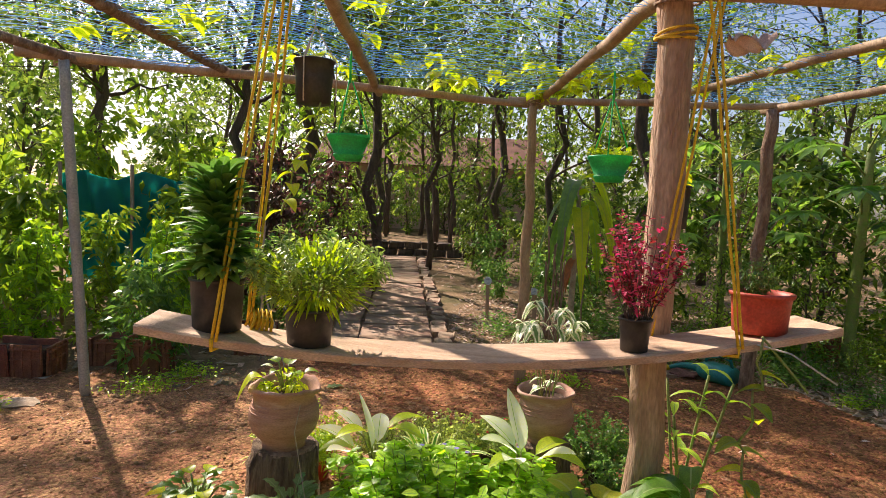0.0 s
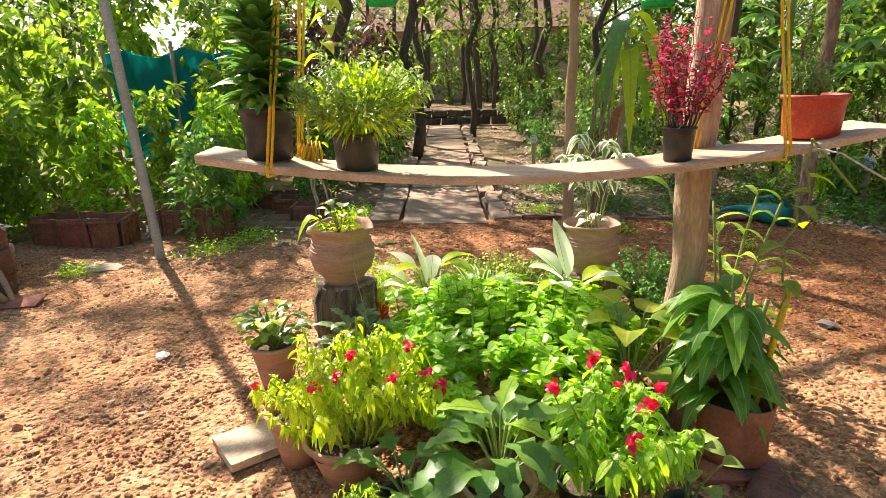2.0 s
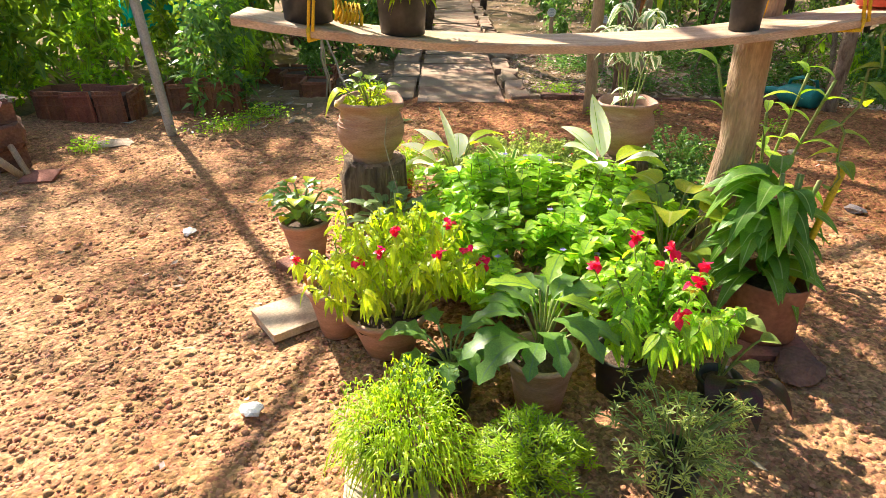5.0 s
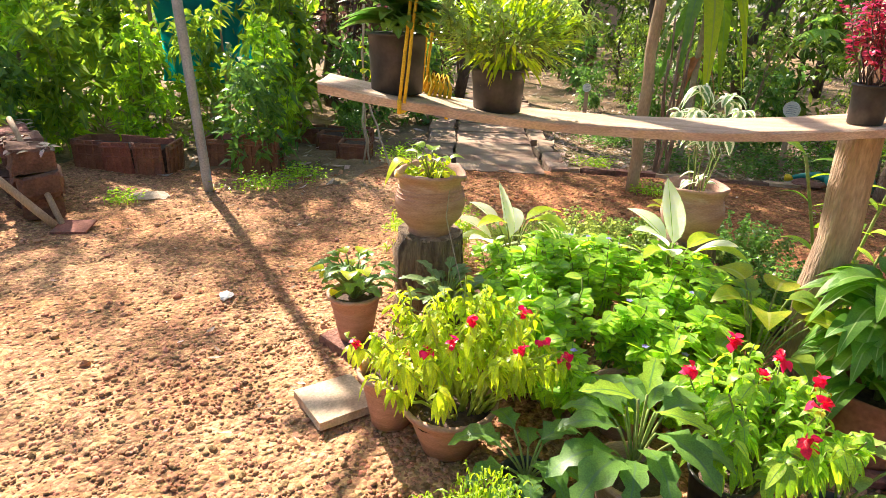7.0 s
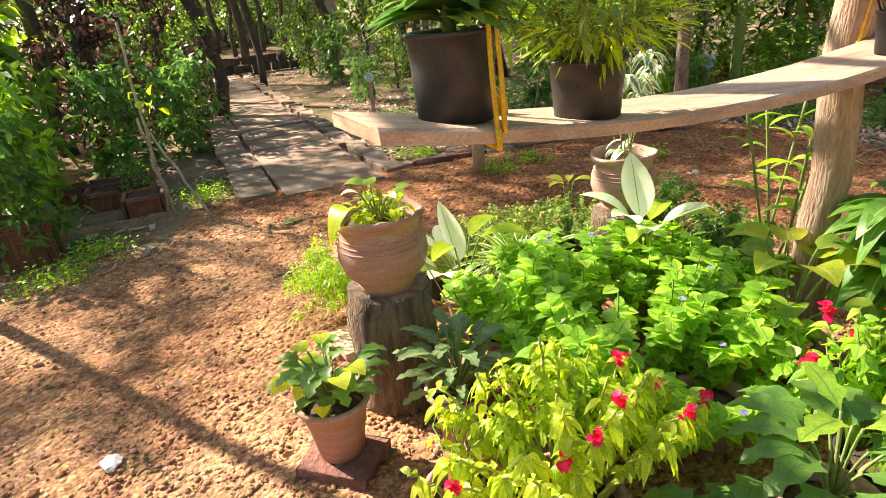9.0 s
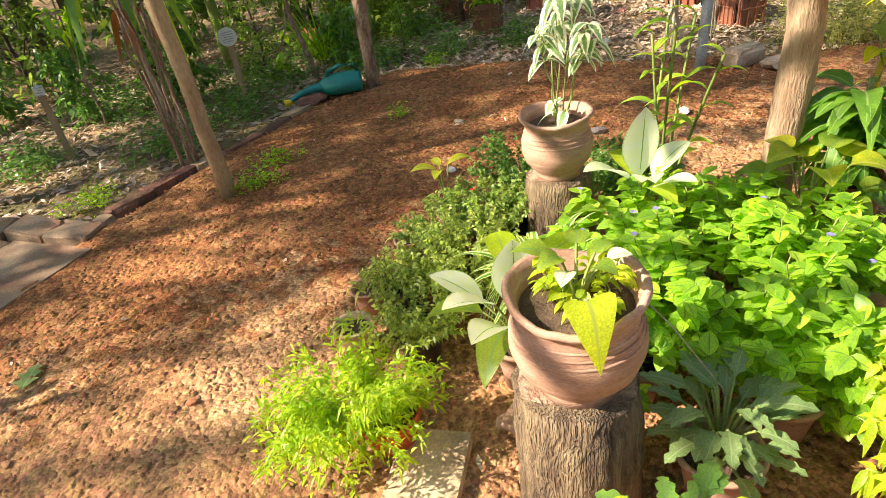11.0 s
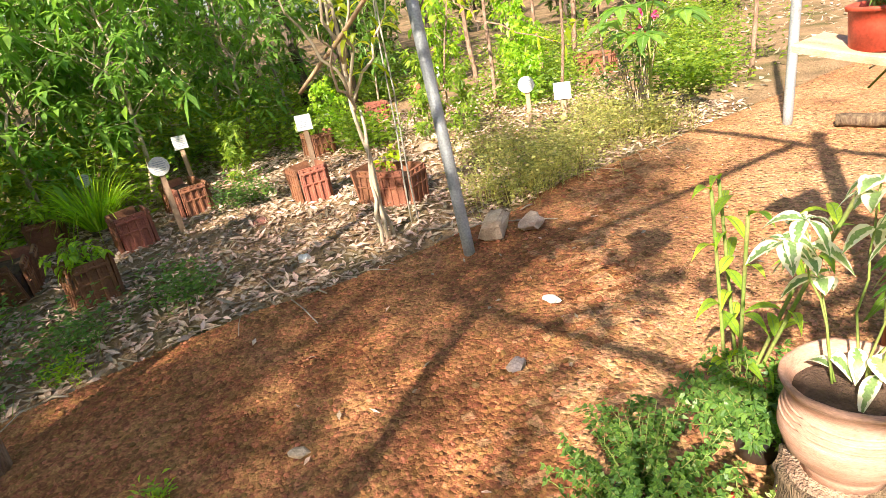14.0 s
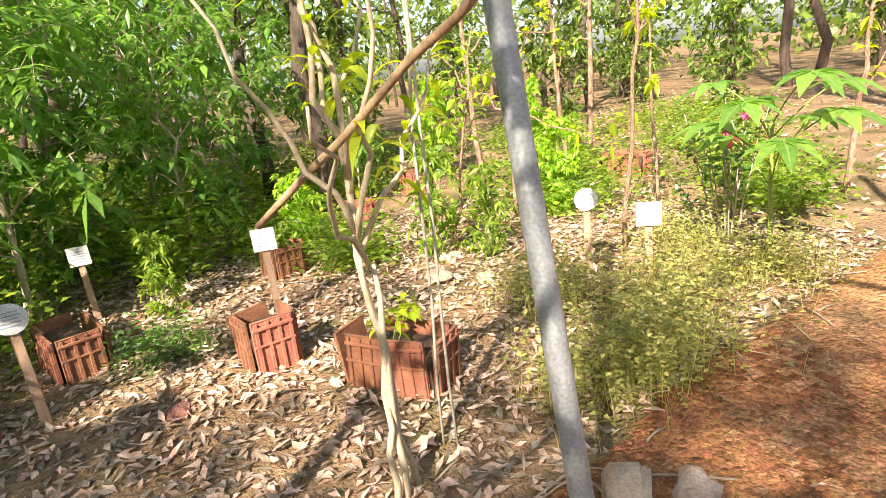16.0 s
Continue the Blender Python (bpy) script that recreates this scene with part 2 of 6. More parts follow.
M_EARTH = mat("potting_soil", (0.07, 0.042, 0.03), 0.95, (0.11, 0.07, 0.05), 30.0, 160.0, 0.9, 0.008)
M_STONE = mat("pale_stone", (0.55, 0.43, 0.32), 0.9, (0.42, 0.30, 0.21), 14.0, 90.0, 0.6, 0.008, spread=0.2)
M_SLATE = mat("grey_stone", (0.24, 0.20, 0.20), 0.85, (0.30, 0.23, 0.20), 14.0, 90.0, 0.5, 0.006)
M_QUARTZ = mat("white_stone", (0.80, 0.77, 0.72), 0.7, (0.66, 0.60, 0.54), 20.0, 120.0, 0.4, 0.005)
M_PINK = mat("pink_wall", (0.62, 0.42, 0.36), 0.9, (0.52, 0.34, 0.30), 0.6, 30.0, 0.2, 0.006)
M_ROOF = mat("far_roof", (0.26, 0.12, 0.08), 0.9, None, 2.0, 30.0, 0.4, 0.01)
M_STEM = mat("green_stem", (0.20, 0.30, 0.06), 0.6, (0.26, 0.26, 0.09), 20.0, 120.0, 0.2, 0.002)
M_BALSAM = mat("yellow_green_stem", (0.46, 0.50, 0.10), 0.5, (0.36, 0.42, 0.07), 20.0, 120.0, 0.2, 0.002, translucent=0.2)
M_TWIG = mat("pale_twig", (0.50, 0.42, 0.32), 0.85, (0.36, 0.28, 0.20), 16.0, 90.0, 0.5, 0.004)
M_PALEBARK = mat("pale_smooth_bark", (0.62, 0.53, 0.40), 0.8, (0.48, 0.38, 0.26), 16.0, 90.0, 0.4, 0.004, stretch=(2, 2, 0.6))
M_CLOTH = mat("faded_cloth", (0.62, 0.38, 0.28), 0.9, (0.70, 0.52, 0.42), 7.0, 200.0, 0.3, 0.003)

L_TREE = leaf_mat("tree_leaf", (0.13, 0.225, 0.035), (0.19, 0.29, 0.04), 0.55, 0.42)
L_WOOD = leaf_mat("wood_leaf", (0.10, 0.175, 0.035), (0.155, 0.23, 0.04), 0.6, 0.38)
L_SHRUB = leaf_mat("shrub_leaf", (0.16, 0.265, 0.035), (0.25, 0.34, 0.04), 0.4, 0.5, rib=(0.18, 0.30, 0.08))
L_DEEP = leaf_mat("deep_green_leaf", (0.1, 0.21, 0.045), (0.15, 0.28, 0.05), 0.4, 0.4, rib=(0.12, 0.22, 0.08))
L_MINT = leaf_mat("mint_leaf", (0.28, 0.46, 0.045), (0.38, 0.54, 0.055), 0.35, 0.5, rib=(0.16, 0.32, 0.07))
L_LIME = leaf_mat("lime_leaf", (0.38, 0.49, 0.03), (0.46, 0.53, 0.035), 0.3, 0.55, rib=(0.35, 0.42, 0.08))
L_FINE = leaf_mat("fine_leaf", (0.3, 0.44, 0.03), (0.38, 0.5, 0.035), 0.3, 0.5)
L_GREY = leaf_mat("grey_green_leaf", (0.22, 0.32, 0.08), (0.3, 0.39, 0.09), 0.35, 0.4)
L_PALE = leaf_mat("pale_fine_leaf", (0.34, 0.42, 0.10), (0.44, 0.5, 0.14), 0.35, 0.45)
L_SAGE = leaf_mat("sage_leaf", (0.16, 0.25, 0.09), (0.22, 0.31, 0.12), 0.35, 0.35, rib=(0.3, 0.38, 0.2))
L_OLIVE = leaf_mat("olive_weed_leaf", (0.30, 0.33, 0.09), (0.42, 0.40, 0.14), 0.45, 0.4)
L_RED = leaf_mat("red_leaf", (0.42, 0.06, 0.10), (0.26, 0.05, 0.06), 0.5, 0.45)
L_DARKRED = leaf_mat("maroon_leaf", (0.085, 0.03, 0.03), (0.06, 0.05, 0.03), 0.5, 0.35)
L_CREAM = leaf_mat("cream_leaf", (0.86, 0.87, 0.72), (0.78, 0.83, 0.58), 0.08, 0.45, rib=(0.20, 0.34, 0.08), margin=(0.16, 0.30, 0.05), rib_width=0.025, margin_at=0.46)
L_VARIEG = leaf_mat("variegated_leaf", (0.15, 0.26, 0.09), (0.22, 0.33, 0.13), 0.2, 0.35, margin=(0.80, 0.78, 0.62), margin_at=0.2, patch=0.45)
L_SPIDER = leaf_mat("striped_leaf", (0.14, 0.32, 0.04), (0.20, 0.36, 0.05), 0.2, 0.4, margin=(0.80, 0.82, 0.42), margin_at=0.22, patch=0.02)
L_STRIPE = leaf_mat("stripe_leaf", (0.13, 0.28, 0.035), (0.19, 0.36, 0.045), 0.25, 0.4, rib=(0.36, 0.48, 0.16), rib_width=0.05)
L_PAPAYA = leaf_mat("palmate_leaf", (0.13, 0.27, 0.05), (0.19, 0.34, 0.055), 0.3, 0.45, rib=(0.20, 0.32, 0.12))
L_YELLOW = leaf_mat("yellowing_leaf", (0.45, 0.44, 0.03), (0.30, 0.38, 0.03), 0.25, 0.5, rib=(0.5, 0.5, 0.12))
L_DRY = leaf_mat("withered_leaf", (0.56, 0.42, 0.25), (0.42, 0.29, 0.16), 0.2, 0.2, rough=0.8, rib=(0.20, 0.14, 0.08))
L_BROWN = leaf_mat("orange_dry_leaf", (0.40, 0.16, 0.06), (0.30, 0.13, 0.06), 0.35, 0.3, rough=0.8)
L_PETALR = leaf_mat("red_petal", (0.62, 0.015, 0.04), (0.75, 0.03, 0.10), 0.25, 0.4)
L_PETALV = leaf_mat("violet_petal", (0.42, 0.36, 0.75), None, 0.2, 0.4)
L_PETALP = leaf_mat("pink_petal", (0.75, 0.15, 0.36), None, 0.2, 0.4)


# ---- shapes ----
class Geo:
    """Collects vertices and quads (a triangle repeats its last corner) with u, v per corner."""

    def __init__(self):
        self.v, self.f, self.uv, self.n = [], [], [], 0

    def add(self, v, f, uv=None):
        v = np.asarray(v, float).reshape(-1, 3)
        f = np.asarray(f, int).reshape(-1, 4)
        self.v.append(v)
        self.f.append(f + self.n)
        self.uv.append(np.zeros((len(v), 2)) if uv is None else np.asarray(uv, float).reshape(-1, 2))
        self.n += len(v)
        return self

    def mesh(self, name, material, smooth=True):
        v, f, uv = np.concatenate(self.v), np.concatenate(self.f), np.concatenate(self.uv)
        me = bpy.data.meshes.new(name)
        tri = f[:, 2] == f[:, 3]
        sizes = np.where(tri, 3, 4)
        keep = np.ones(f.shape, bool)
        keep[tri, 3] = False
        loops = f[keep]
        me.vertices.add(len(v))
        me.vertices.foreach_set("co", v.ravel().astype(np.float32))
        me.loops.add(len(loops))
        me.loops.foreach_set("vertex_index", loops.astype(np.int32))
        me.polygons.add(len(f))
        starts = np.concatenate(([0], np.cumsum(sizes)[:-1]))
        me.polygons.foreach_set("loop_start", starts.astype(np.int32))
        me.update(calc_edges=True)
        layer = me.uv_layers.new(name="UVMap")
        layer.data.foreach_set("uv", uv[loops].ravel().astype(np.float32))
        me.polygons.foreach_set("use_smooth", np.full(len(f), smooth))
        me.materials.append(material)
        me.validate()
        return me


def unit(a):
    a = np.asarray(a, float)
    return a / np.maximum(np.linalg.norm(a, axis=-1, keepdims=True), 1e-9)


PROFILES = {
    "oval": lambda t: np.sin(np.pi * t ** 0.85) ** 0.8,
    "lance": lambda t: np.sin(np.pi * t ** 0.7) ** 1.1,
    "heart": lambda t: np.where(t < 0.25, 0.55 + 0.45 * np.sin(t / 0.25 * np.pi / 2), np.cos((t - 0.25) / 0.75 * np.pi / 2) ** 0.9),
    "grass": lambda t: (1 - t ** 2) ** 0.8 * (0.6 + 0.4 * np.minimum(t * 5, 1)),
    "dragon": lambda t: np.sin(np.pi * t ** 0.6) ** 0.7,
    "lobed": lambda t: np.sin(np.pi * t ** 0.8) ** 0.6 * (0.68 + 0.32 * np.cos(t * 22)),
}


def leaves(geo, pos, way, length, width, droop=0.3, fold=0.25, shape="oval", seg=4, up=None, roll=0.6):
    """Many blades at once: bases pos, first directions way; each is folded along its rib and bends down."""
    pos, way = np.asarray(pos, float).reshape(-1, 3), unit(np.asarray(way, float).reshape(-1, 3))
    k = len(pos)
    length, width, droop = (np.broadcast_to(np.asarray(a, float), (k,)) for a in (length, width, droop))
    up = np.tile((0.0, 0.0, 1.0), (k, 1)) if up is None else np.asarray(up, float).reshape(-1, 3)
    up = up + R.normal(0, roll * 0.4, (k, 3))
    side = unit(np.cross(way, up))
    nrm = np.cross(side, way)
    t = np.linspace(0, 1, seg + 1)
    w = PROFILES[shape](np.clip(t, 0.0, 1.0))
    w = np.maximum(w, 0.02)
    mid = pos[:, None] + way[:, None] * (length[:, None] * t)[..., None]
    fall = droop[:, None] * length[:, None] * t ** 2
    mid = mid - fall[..., None] * np.array((0, 0, 1.0)) - (0.25 * droop[:, None] * length[:, None] * t ** 2)[..., None] * way[:, None] * 0.6
    half = (width[:, None] * w / 2)[..., None]
    lift = half * fold * nrm[:, None]
    v = np.stack((mid - side[:, None] * half + lift, mid, mid + side[:, None] * half + lift), axis=2)
    uv = np.zeros((k, seg + 1, 3, 2))
    uv[..., 0] = np.array((0, 0.5, 1.0))
    uv[..., 1] = t[None, :, None]
    base = np.arange(k)[:, None, None] * (seg + 1) * 3 + np.arange(seg)[None, :, None] * 3 + np.arange(2)[None, None, :]
    f = np.stack((base, base + 1, base + 4, base + 3), axis=-1)
    geo.add(v, f, uv)


def diamonds(geo, pos, way, length, width):
    """Many small kite-shaped leaves, each one bent quad, for crowns seen from afar."""
    pos, way = np.asarray(pos, float), unit(way)
    k = len(pos)
    side = unit(np.cross(way, R.normal(0, 1, (k, 3)) * 0.8 + (0, 0, 1)))
    nrm = np.cross(side, way)
    ln, wd = np.asarray(length)[:, None], np.asarray(width)[:, None]
    v = np.stack((pos, pos + way * ln * 0.42 - side * wd / 2 + nrm * wd * 0.12, pos + way * ln - (0, 0, 1) * ln * 0.25, pos + way * ln * 0.42 + side * wd / 2 + nrm * wd * 0.12), 1)
    uv = np.tile(np.array(((0.5, 0), (0, 0.4), (0.5, 1), (1, 0.4))), (k, 1, 1))
    geo.add(v, np.arange(4 * k).reshape(k, 4), uv)


def tube(geo, pts, radii, n=7, wobble=0.0, cap=True):
    pts = np.asarray(pts, float)
    radii = np.broadcast_to(np.asarray(radii, float), (len(pts),))
    d = unit(np.gradient(pts, axis=0))
    ref = np.array((1.0, 0, 0)) if abs(d[0][0]) < 0.8 else np.array((0, 1.0, 0))
    a = unit(np.cross(d, ref))
    b = np.cross(d, a)
    th = np.linspace(0, 2 * np.pi, n, endpoint=False)
    rr = radii[:, None] * (1 + wobble * R.normal(0, 1, (len(pts), n)))
    v = pts[:, None] + (np.cos(th)[None, :, None] * a[:, None] + np.sin(th)[None, :, None] * b[:, None]) * rr[..., None]
    m = len(pts)
    i, j = np.meshgrid(np.arange(m - 1), np.arange(n), indexing="ij")
    f = np.stack((i * n + j, i * n + (j + 1) % n, (i + 1) * n + (j + 1) % n, (i + 1) * n + j), -1).reshape(-1, 4)
    v = v.reshape(-1, 3)
    if cap:
        v = np.concatenate((v, pts[:1], pts[-1:]))
        j = np.arange(n)
        c0, c1 = m * n, m * n + 1
        lo = np.stack(((j + 1) % n, j, np.full(n, c0), np.full(n, c0)), -1)
        hi = np.stack(((m - 1) * n + j, (m - 1) * n + (j + 1) % n, np.full(n, c1), np.full(n, c1)), -1)
        f = np.concatenate((f, lo, hi))
    return geo.add(v, f)


def curve(a, b, k=8, sag=0.0, jitter=0.0):
    t = np.linspace(0, 1, k)[:, None]
    p = np.asarray(a, float) * (1 - t) + np.asarray(b, float) * t
    p[:, 2] -= (4 * sag * t * (1 - t))[:, 0]
    if jitter:
        p[1:-1] += R.normal(0, jitter, (k - 2, 3))
    return p


def lathe(geo, prof, n=24, wobble=0.0, scale=(1, 1)):
    prof = np.asarray(prof, float)
    th = np.linspace(0, 2 * np.pi, n, endpoint=False)
    wob = 1 + wobble * np.sin(3 * th + R.uniform(0, 6)) + wobble * 0.6 * np.sin(7 * th + R.uniform(0, 6))
    v = np.stack((prof[:, :1] * np.cos(th) * wob * scale[0], prof[:, :1] * np.sin(th) * wob * scale[1], np.repeat(prof[:, 1:], n, 1)), -1)
    m = len(prof)
    i, j = np.meshgrid(np.arange(m - 1), np.arange(n), indexing="ij")
    f = np.stack((i * n + j, i * n + (j + 1) % n, (i + 1) * n + (j + 1) % n, (i + 1) * n + j), -1)
    return geo.add(v, f)


def box(geo, size, at=(0, 0, 0), turn=None, rough=0.0, bevel=0.12):
    """A box with chamfered edges and slightly uneven corners; at is the middle of its underside."""
    sx, sy, sz = (s / 2 for s in size)
    c = bevel * min(sx, sy, sz)
    rings = []
    for z, k in ((-sz, c), (-sz + c, 0), (sz - c, 0), (sz, c)):
        x, y = sx - k, sy - k
        e = c
        rings.append([(x - e, -y, z), (x, -y + e, z), (x, y - e, z), (x - e, y, z), (-x + e, y, z), (-x, y - e, z), (-x, -y + e, z), (-x + e, -y, z)])
    v = np.array(rings, float).reshape(-1, 3)
    if rough:
        v += R.normal(0, rough, v.shape)
    v[:, 2] += sz
    f = []
    for r in range(3):
        for j in range(8):
            f.append((r * 8 + j, r * 8 + (j + 1) % 8, r * 8 + 8 + (j + 1) % 8, r * 8 + 8 + j))
    for o, flip in ((0, True), (24, False)):
        for q in ((0, 1, 2, 3), (0, 3, 4, 7), (4, 5, 6, 7)):
            q = tuple(o + a for a in q)
            f.append(q[::-1] if flip else q)
    if turn is not None:
        v = v @ np.array(turn.to_3x3()).T
    return geo.add(v + np.asarray(at, float), f)


def rock(geo, size, at=(0, 0, 0), n=1):
    bm = bmesh.new()
    bmesh.ops.create_icosphere(bm, subdivisions=n, radius=0.5)
    v = np.array([q.co for q in bm.verts])
    f = [[x.index for x in q.verts] for q in bm.faces]
    bm.free()
    v = v * (1 + R.uniform(-0.22, 0.22, (len(v), 1))) * np.asarray(size)
    return geo.add(v + np.asarray(at, float), [(a, b, c, c) for a, b, c in f])


def thing(name, m, label, category, group=""):
    ob = new(name)
    ob.empty_display_size = 0.05
    ob.matrix_world = m
    return tagged(ob, label, category, group)


def part(name, geo, material, parent, label="", smooth=True):
    ob = new(name, geo.mesh(name, material, smooth) if isinstance(geo, Geo) else geo)
    ob.parent = parent
    if label:
        ob["label"] = label
    if name in ("foliage", "stem", "crown", "flowers", "dry_litter", "lettering", "withered_leaves"):
        ob["kind"] = "stuff"
    return ob


def solid(name, geo, material, m, label, category, group="", kind="", smooth=True):
    ob = new(name, geo.mesh(name, material, smooth))
    ob.matrix_world = m
    return tagged(ob, label, category, group, kind)


def ball(k, radius, flat=1.0, hollow=0.5):
    """Random places in a rounded crown, and their outward ways."""
    d = unit(R.normal(0, 1, (k, 3)))
    r = radius * (hollow + (1 - hollow) * R.uniform(0, 1, (k, 1)) ** 0.6)
    p = d * r
    p[:, 2] *= flat
    return p, d


# ---- ground ----
EDGE = ((-0.6, 7.35), (0.4, 7.48), (1.5, 7.65), (2.2, 7.35), (2.5, 6.2), (2.72, 5.2), (2.95, 4.5), (3.22, 3.74), (3.42, 2.86), (3.9, 1.0), (4.6, -1.5))


def outside(x, y):
    """How far a place lies beyond the rim of the gravel yard, towards the planting; below nought inside it."""
    x, y = np.asarray(x, float), np.asarray(y, float)
    best, sign = np.full(x.shape, 1e9), np.ones(x.shape)
    for (ax, ay), (bx, by) in zip(EDGE, EDGE[1:]):
        dx, dy = bx - ax, by - ay
        t = np.clip(((x - ax) * dx + (y - ay) * dy) / (dx * dx + dy * dy), 0, 1)
        d = np.hypot(x - ax - t * dx, y - ay - t * dy)
        s = np.where((x - ax) * dy - (y - ay) * dx < 0, 1.0, -1.0)
        closer = d < best
        best, sign = np.where(closer, d, best), np.where(closer, s, sign)
    return best * sign


WAVES = [(R.uniform(0.6, 9.0), R.uniform(0, 6.28), R.uniform(0, 6.28)) for _ in range(24)]


def height(x, y):
    x, y = np.asarray(x, float), np.asarray(y, float)
    h = sum(np.sin(k * (x * math.cos(a) + y * math.sin(a)) + p) * 0.006 / (0.6 + k * 0.35) for k, a, p in WAVES)
    s = np.clip((outside(x, y) + 0.05) / 0.16, 0, 1)
    near = np.exp(-((x - 0.5) ** 2 + (y - 5) ** 2) / 260)
    return h - 0.055 * s * s * (3 - 2 * s) * near


def red_zone(x, y):
    """Where fine red soil takes over from the pale gravel, with a ragged border."""
    return (0.55 * x + 0.83 * y + 0.18 * np.sin(x * 5.1 + 1) * np.sin(y * 6.3) + 0.09 * np.sin(x * 17) * np.sin(y * 15)) > 4.6


def spaced(lo, hi, step, far):
    a = list(np.arange(lo, hi, step))
    out, d, x = [], step, hi
    while x < far:
        out.append(x)
        d *= 1.22
        x += d
    low, d, x = [], step, lo
    while x > -far:
        d *= 1.22
        x -= d
        low.append(x)
    return np.array(low[::-1] + a + out + [far])


gx, gy = spaced(-4.5, 5.0, 0.05, 600), spaced(1.2, 9.0, 0.05, 600)
X, Y = np.meshgrid(gx, gy, indexing="ij")
Z = height(X, Y)
close = np.clip(1.4 - np.hypot(X - 0.3, Y - 5) / 8, 0, 1)
Z = Z + R.normal(0, 0.004, X.shape) * close
g = Geo()
i, j = np.meshgrid(np.arange(len(gx) - 1), np.arange(len(gy) - 1), indexing="ij")
w = len(gy)
g.add(np.stack((X, Y, Z), -1), np.stack((i * w + j, (i + 1) * w + j, (i + 1) * w + j + 1, i * w + j + 1), -1))
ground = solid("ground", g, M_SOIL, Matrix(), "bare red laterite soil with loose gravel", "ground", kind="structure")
ground.data.materials.append(M_BEDSOIL)
cx, cy = (X[:-1, :-1] + X[1:, 1:]) / 2, (Y[:-1, :-1] + Y[1:, 1:]) / 2
bed = (outside(cx, cy) + 0.05 * np.sin(cx * 23) * np.sin(cy * 19) > 0.05) | ((cy > 6.3 + 0.1 * np.sin(cx * 9)) & (cx < -2.2)) | (cx < -4.6) | (cy > 7.5)
ground.data.materials.append(M_REDSOIL)
red = red_zone(cx + R.normal(0, 0.22, cx.shape), cy + R.normal(0, 0.22, cy.shape)) & ~bed
ground.data.polygons.foreach_set("material_index", (bed * 1 + red * 2).ravel().astype(np.int32))


# ---- pergola of poles ----
pergola = thing("pergola", pose(0, 0, 0), "pergola of debarked poles and pipes over a gravel yard", "pergola")
for name, a, b, r0, r1, m, lab in (
        ("post", (-3.09, 5.79, -0.05), (-3.06, 5.58, 2.30), 0.034, 0.032, M_STEEL, "weathered grey round post"),
        ("post", (1.755, 7.275, -0.08), (1.765, 7.18, 2.27), 0.055, 0.045, M_BARK, "reddish brown debarked trunk post"),
        ("post", (-0.09, 6.88, -0.05), (-0.08, 6.9, 2.27), 0.046, 0.034, M_POLE, "pale bamboo-like post"),
        ("post", (0.372, 4.18, -0.05), (0.395, 4.14, 2.5), 0.059, 0.055, M_TRUNK, "thick reddish debarked trunk post with splits"),
        ("post", (2.47, 4.92, -0.05), (2.95, 4.91, 2.4), 0.036, 0.036, M_STEEL, "bluish grey galvanised pipe post"),
        ("post", (2.99, 1.98, -0.05), (3.0, 1.9, 2.4), 0.036, 0.036, M_STEEL, "bluish grey galvanised pipe post")):
    g = Geo()
    p = curve(a, b, 16)
    if m is not M_STEEL:
        p[1:-1] += R.normal(0, 0.006, (14, 3)) * (1, 1, 0)
    k = np.linspace(0, 1, 16)
    tube(g, p, r0 * (1 - k) + r1 * k, 14, 0.0 if m is M_STEEL else 0.03)
    part(name, g, m, pergola, lab)
for a, b, r, m in (
        ((-3.05, 2.2, 2.3), (-3.05, 5.85, 2.27), 0.035, M_BARK),
        ((-3.35, 5.52, 2.3), (-0.02, 7.18, 2.27), 0.032, M_POLE),
        ((-0.3, 7.1, 2.30), (1.95, 7.18, 2.29), 0.028, M_POLE),
        ((1.73, 7.3, 2.28), (2.95, 4.7, 2.3), 0.028, M_POLE),
        ((-1.95, 2.6, 2.36), (-2.25, 6.3, 2.30), 0.036, M_BARK),
        ((-0.7, 3.0, 2.36), (-1.32, 6.85, 2.30), 0.036, M_POLE),
        ((0.52, 4.2, 2.30), (-0.06, 7.2, 2.30), 0.034, M_POLE),
        ((2.0, 4.45, 2.30), (0.82, 7.15, 2.31), 0.028, M_POLE),
        ((-1.3, 3.78, 2.17), (2.35, 4.35, 2.075), 0.036, M_POLE)):
    g = Geo()
    p = curve(a, b, 14, jitter=0.0035)
    tube(g, p, np.linspace(r * 1.1, r * 0.85, 14), 10, 0.02)
    part("beam", g, m, pergola)
# knots of rope where the beams meet the posts
for x, y, z, r, m in ((0.39, 4.15, 2.0, 0.064, M_YELLOW), (0.39, 4.15, 2.11, 0.07, M_BARK), (-3.18, 5.71, 2.25, 0.05, M_BARK), (-1.3, 6.6, 2.27, 0.05, M_BARK),
                      (-0.08, 6.9, 2.24, 0.045, M_BARK), (1.79, 7.27, 2.25, 0.052, M_BARK), (-2.24, 6.1, 2.27, 0.045, M_BARK)):
    g = Geo()
    for turn in range(3):
        th = np.linspace(0, 2 * np.pi, 16)
        tube(g, np.stack((x + np.cos(th) * r, y + np.sin(th) * r, z + 0.008 * turn + 0.012 * np.sin(th + turn)), -1), 0.005, 5, cap=False)
    part("rope_binding", g, m, pergola)
# net of blue cord lying over the beams
net = thing("overhead_net", pose(0, 0, 0), "blue cord net stretched over the pergola beams", "net")


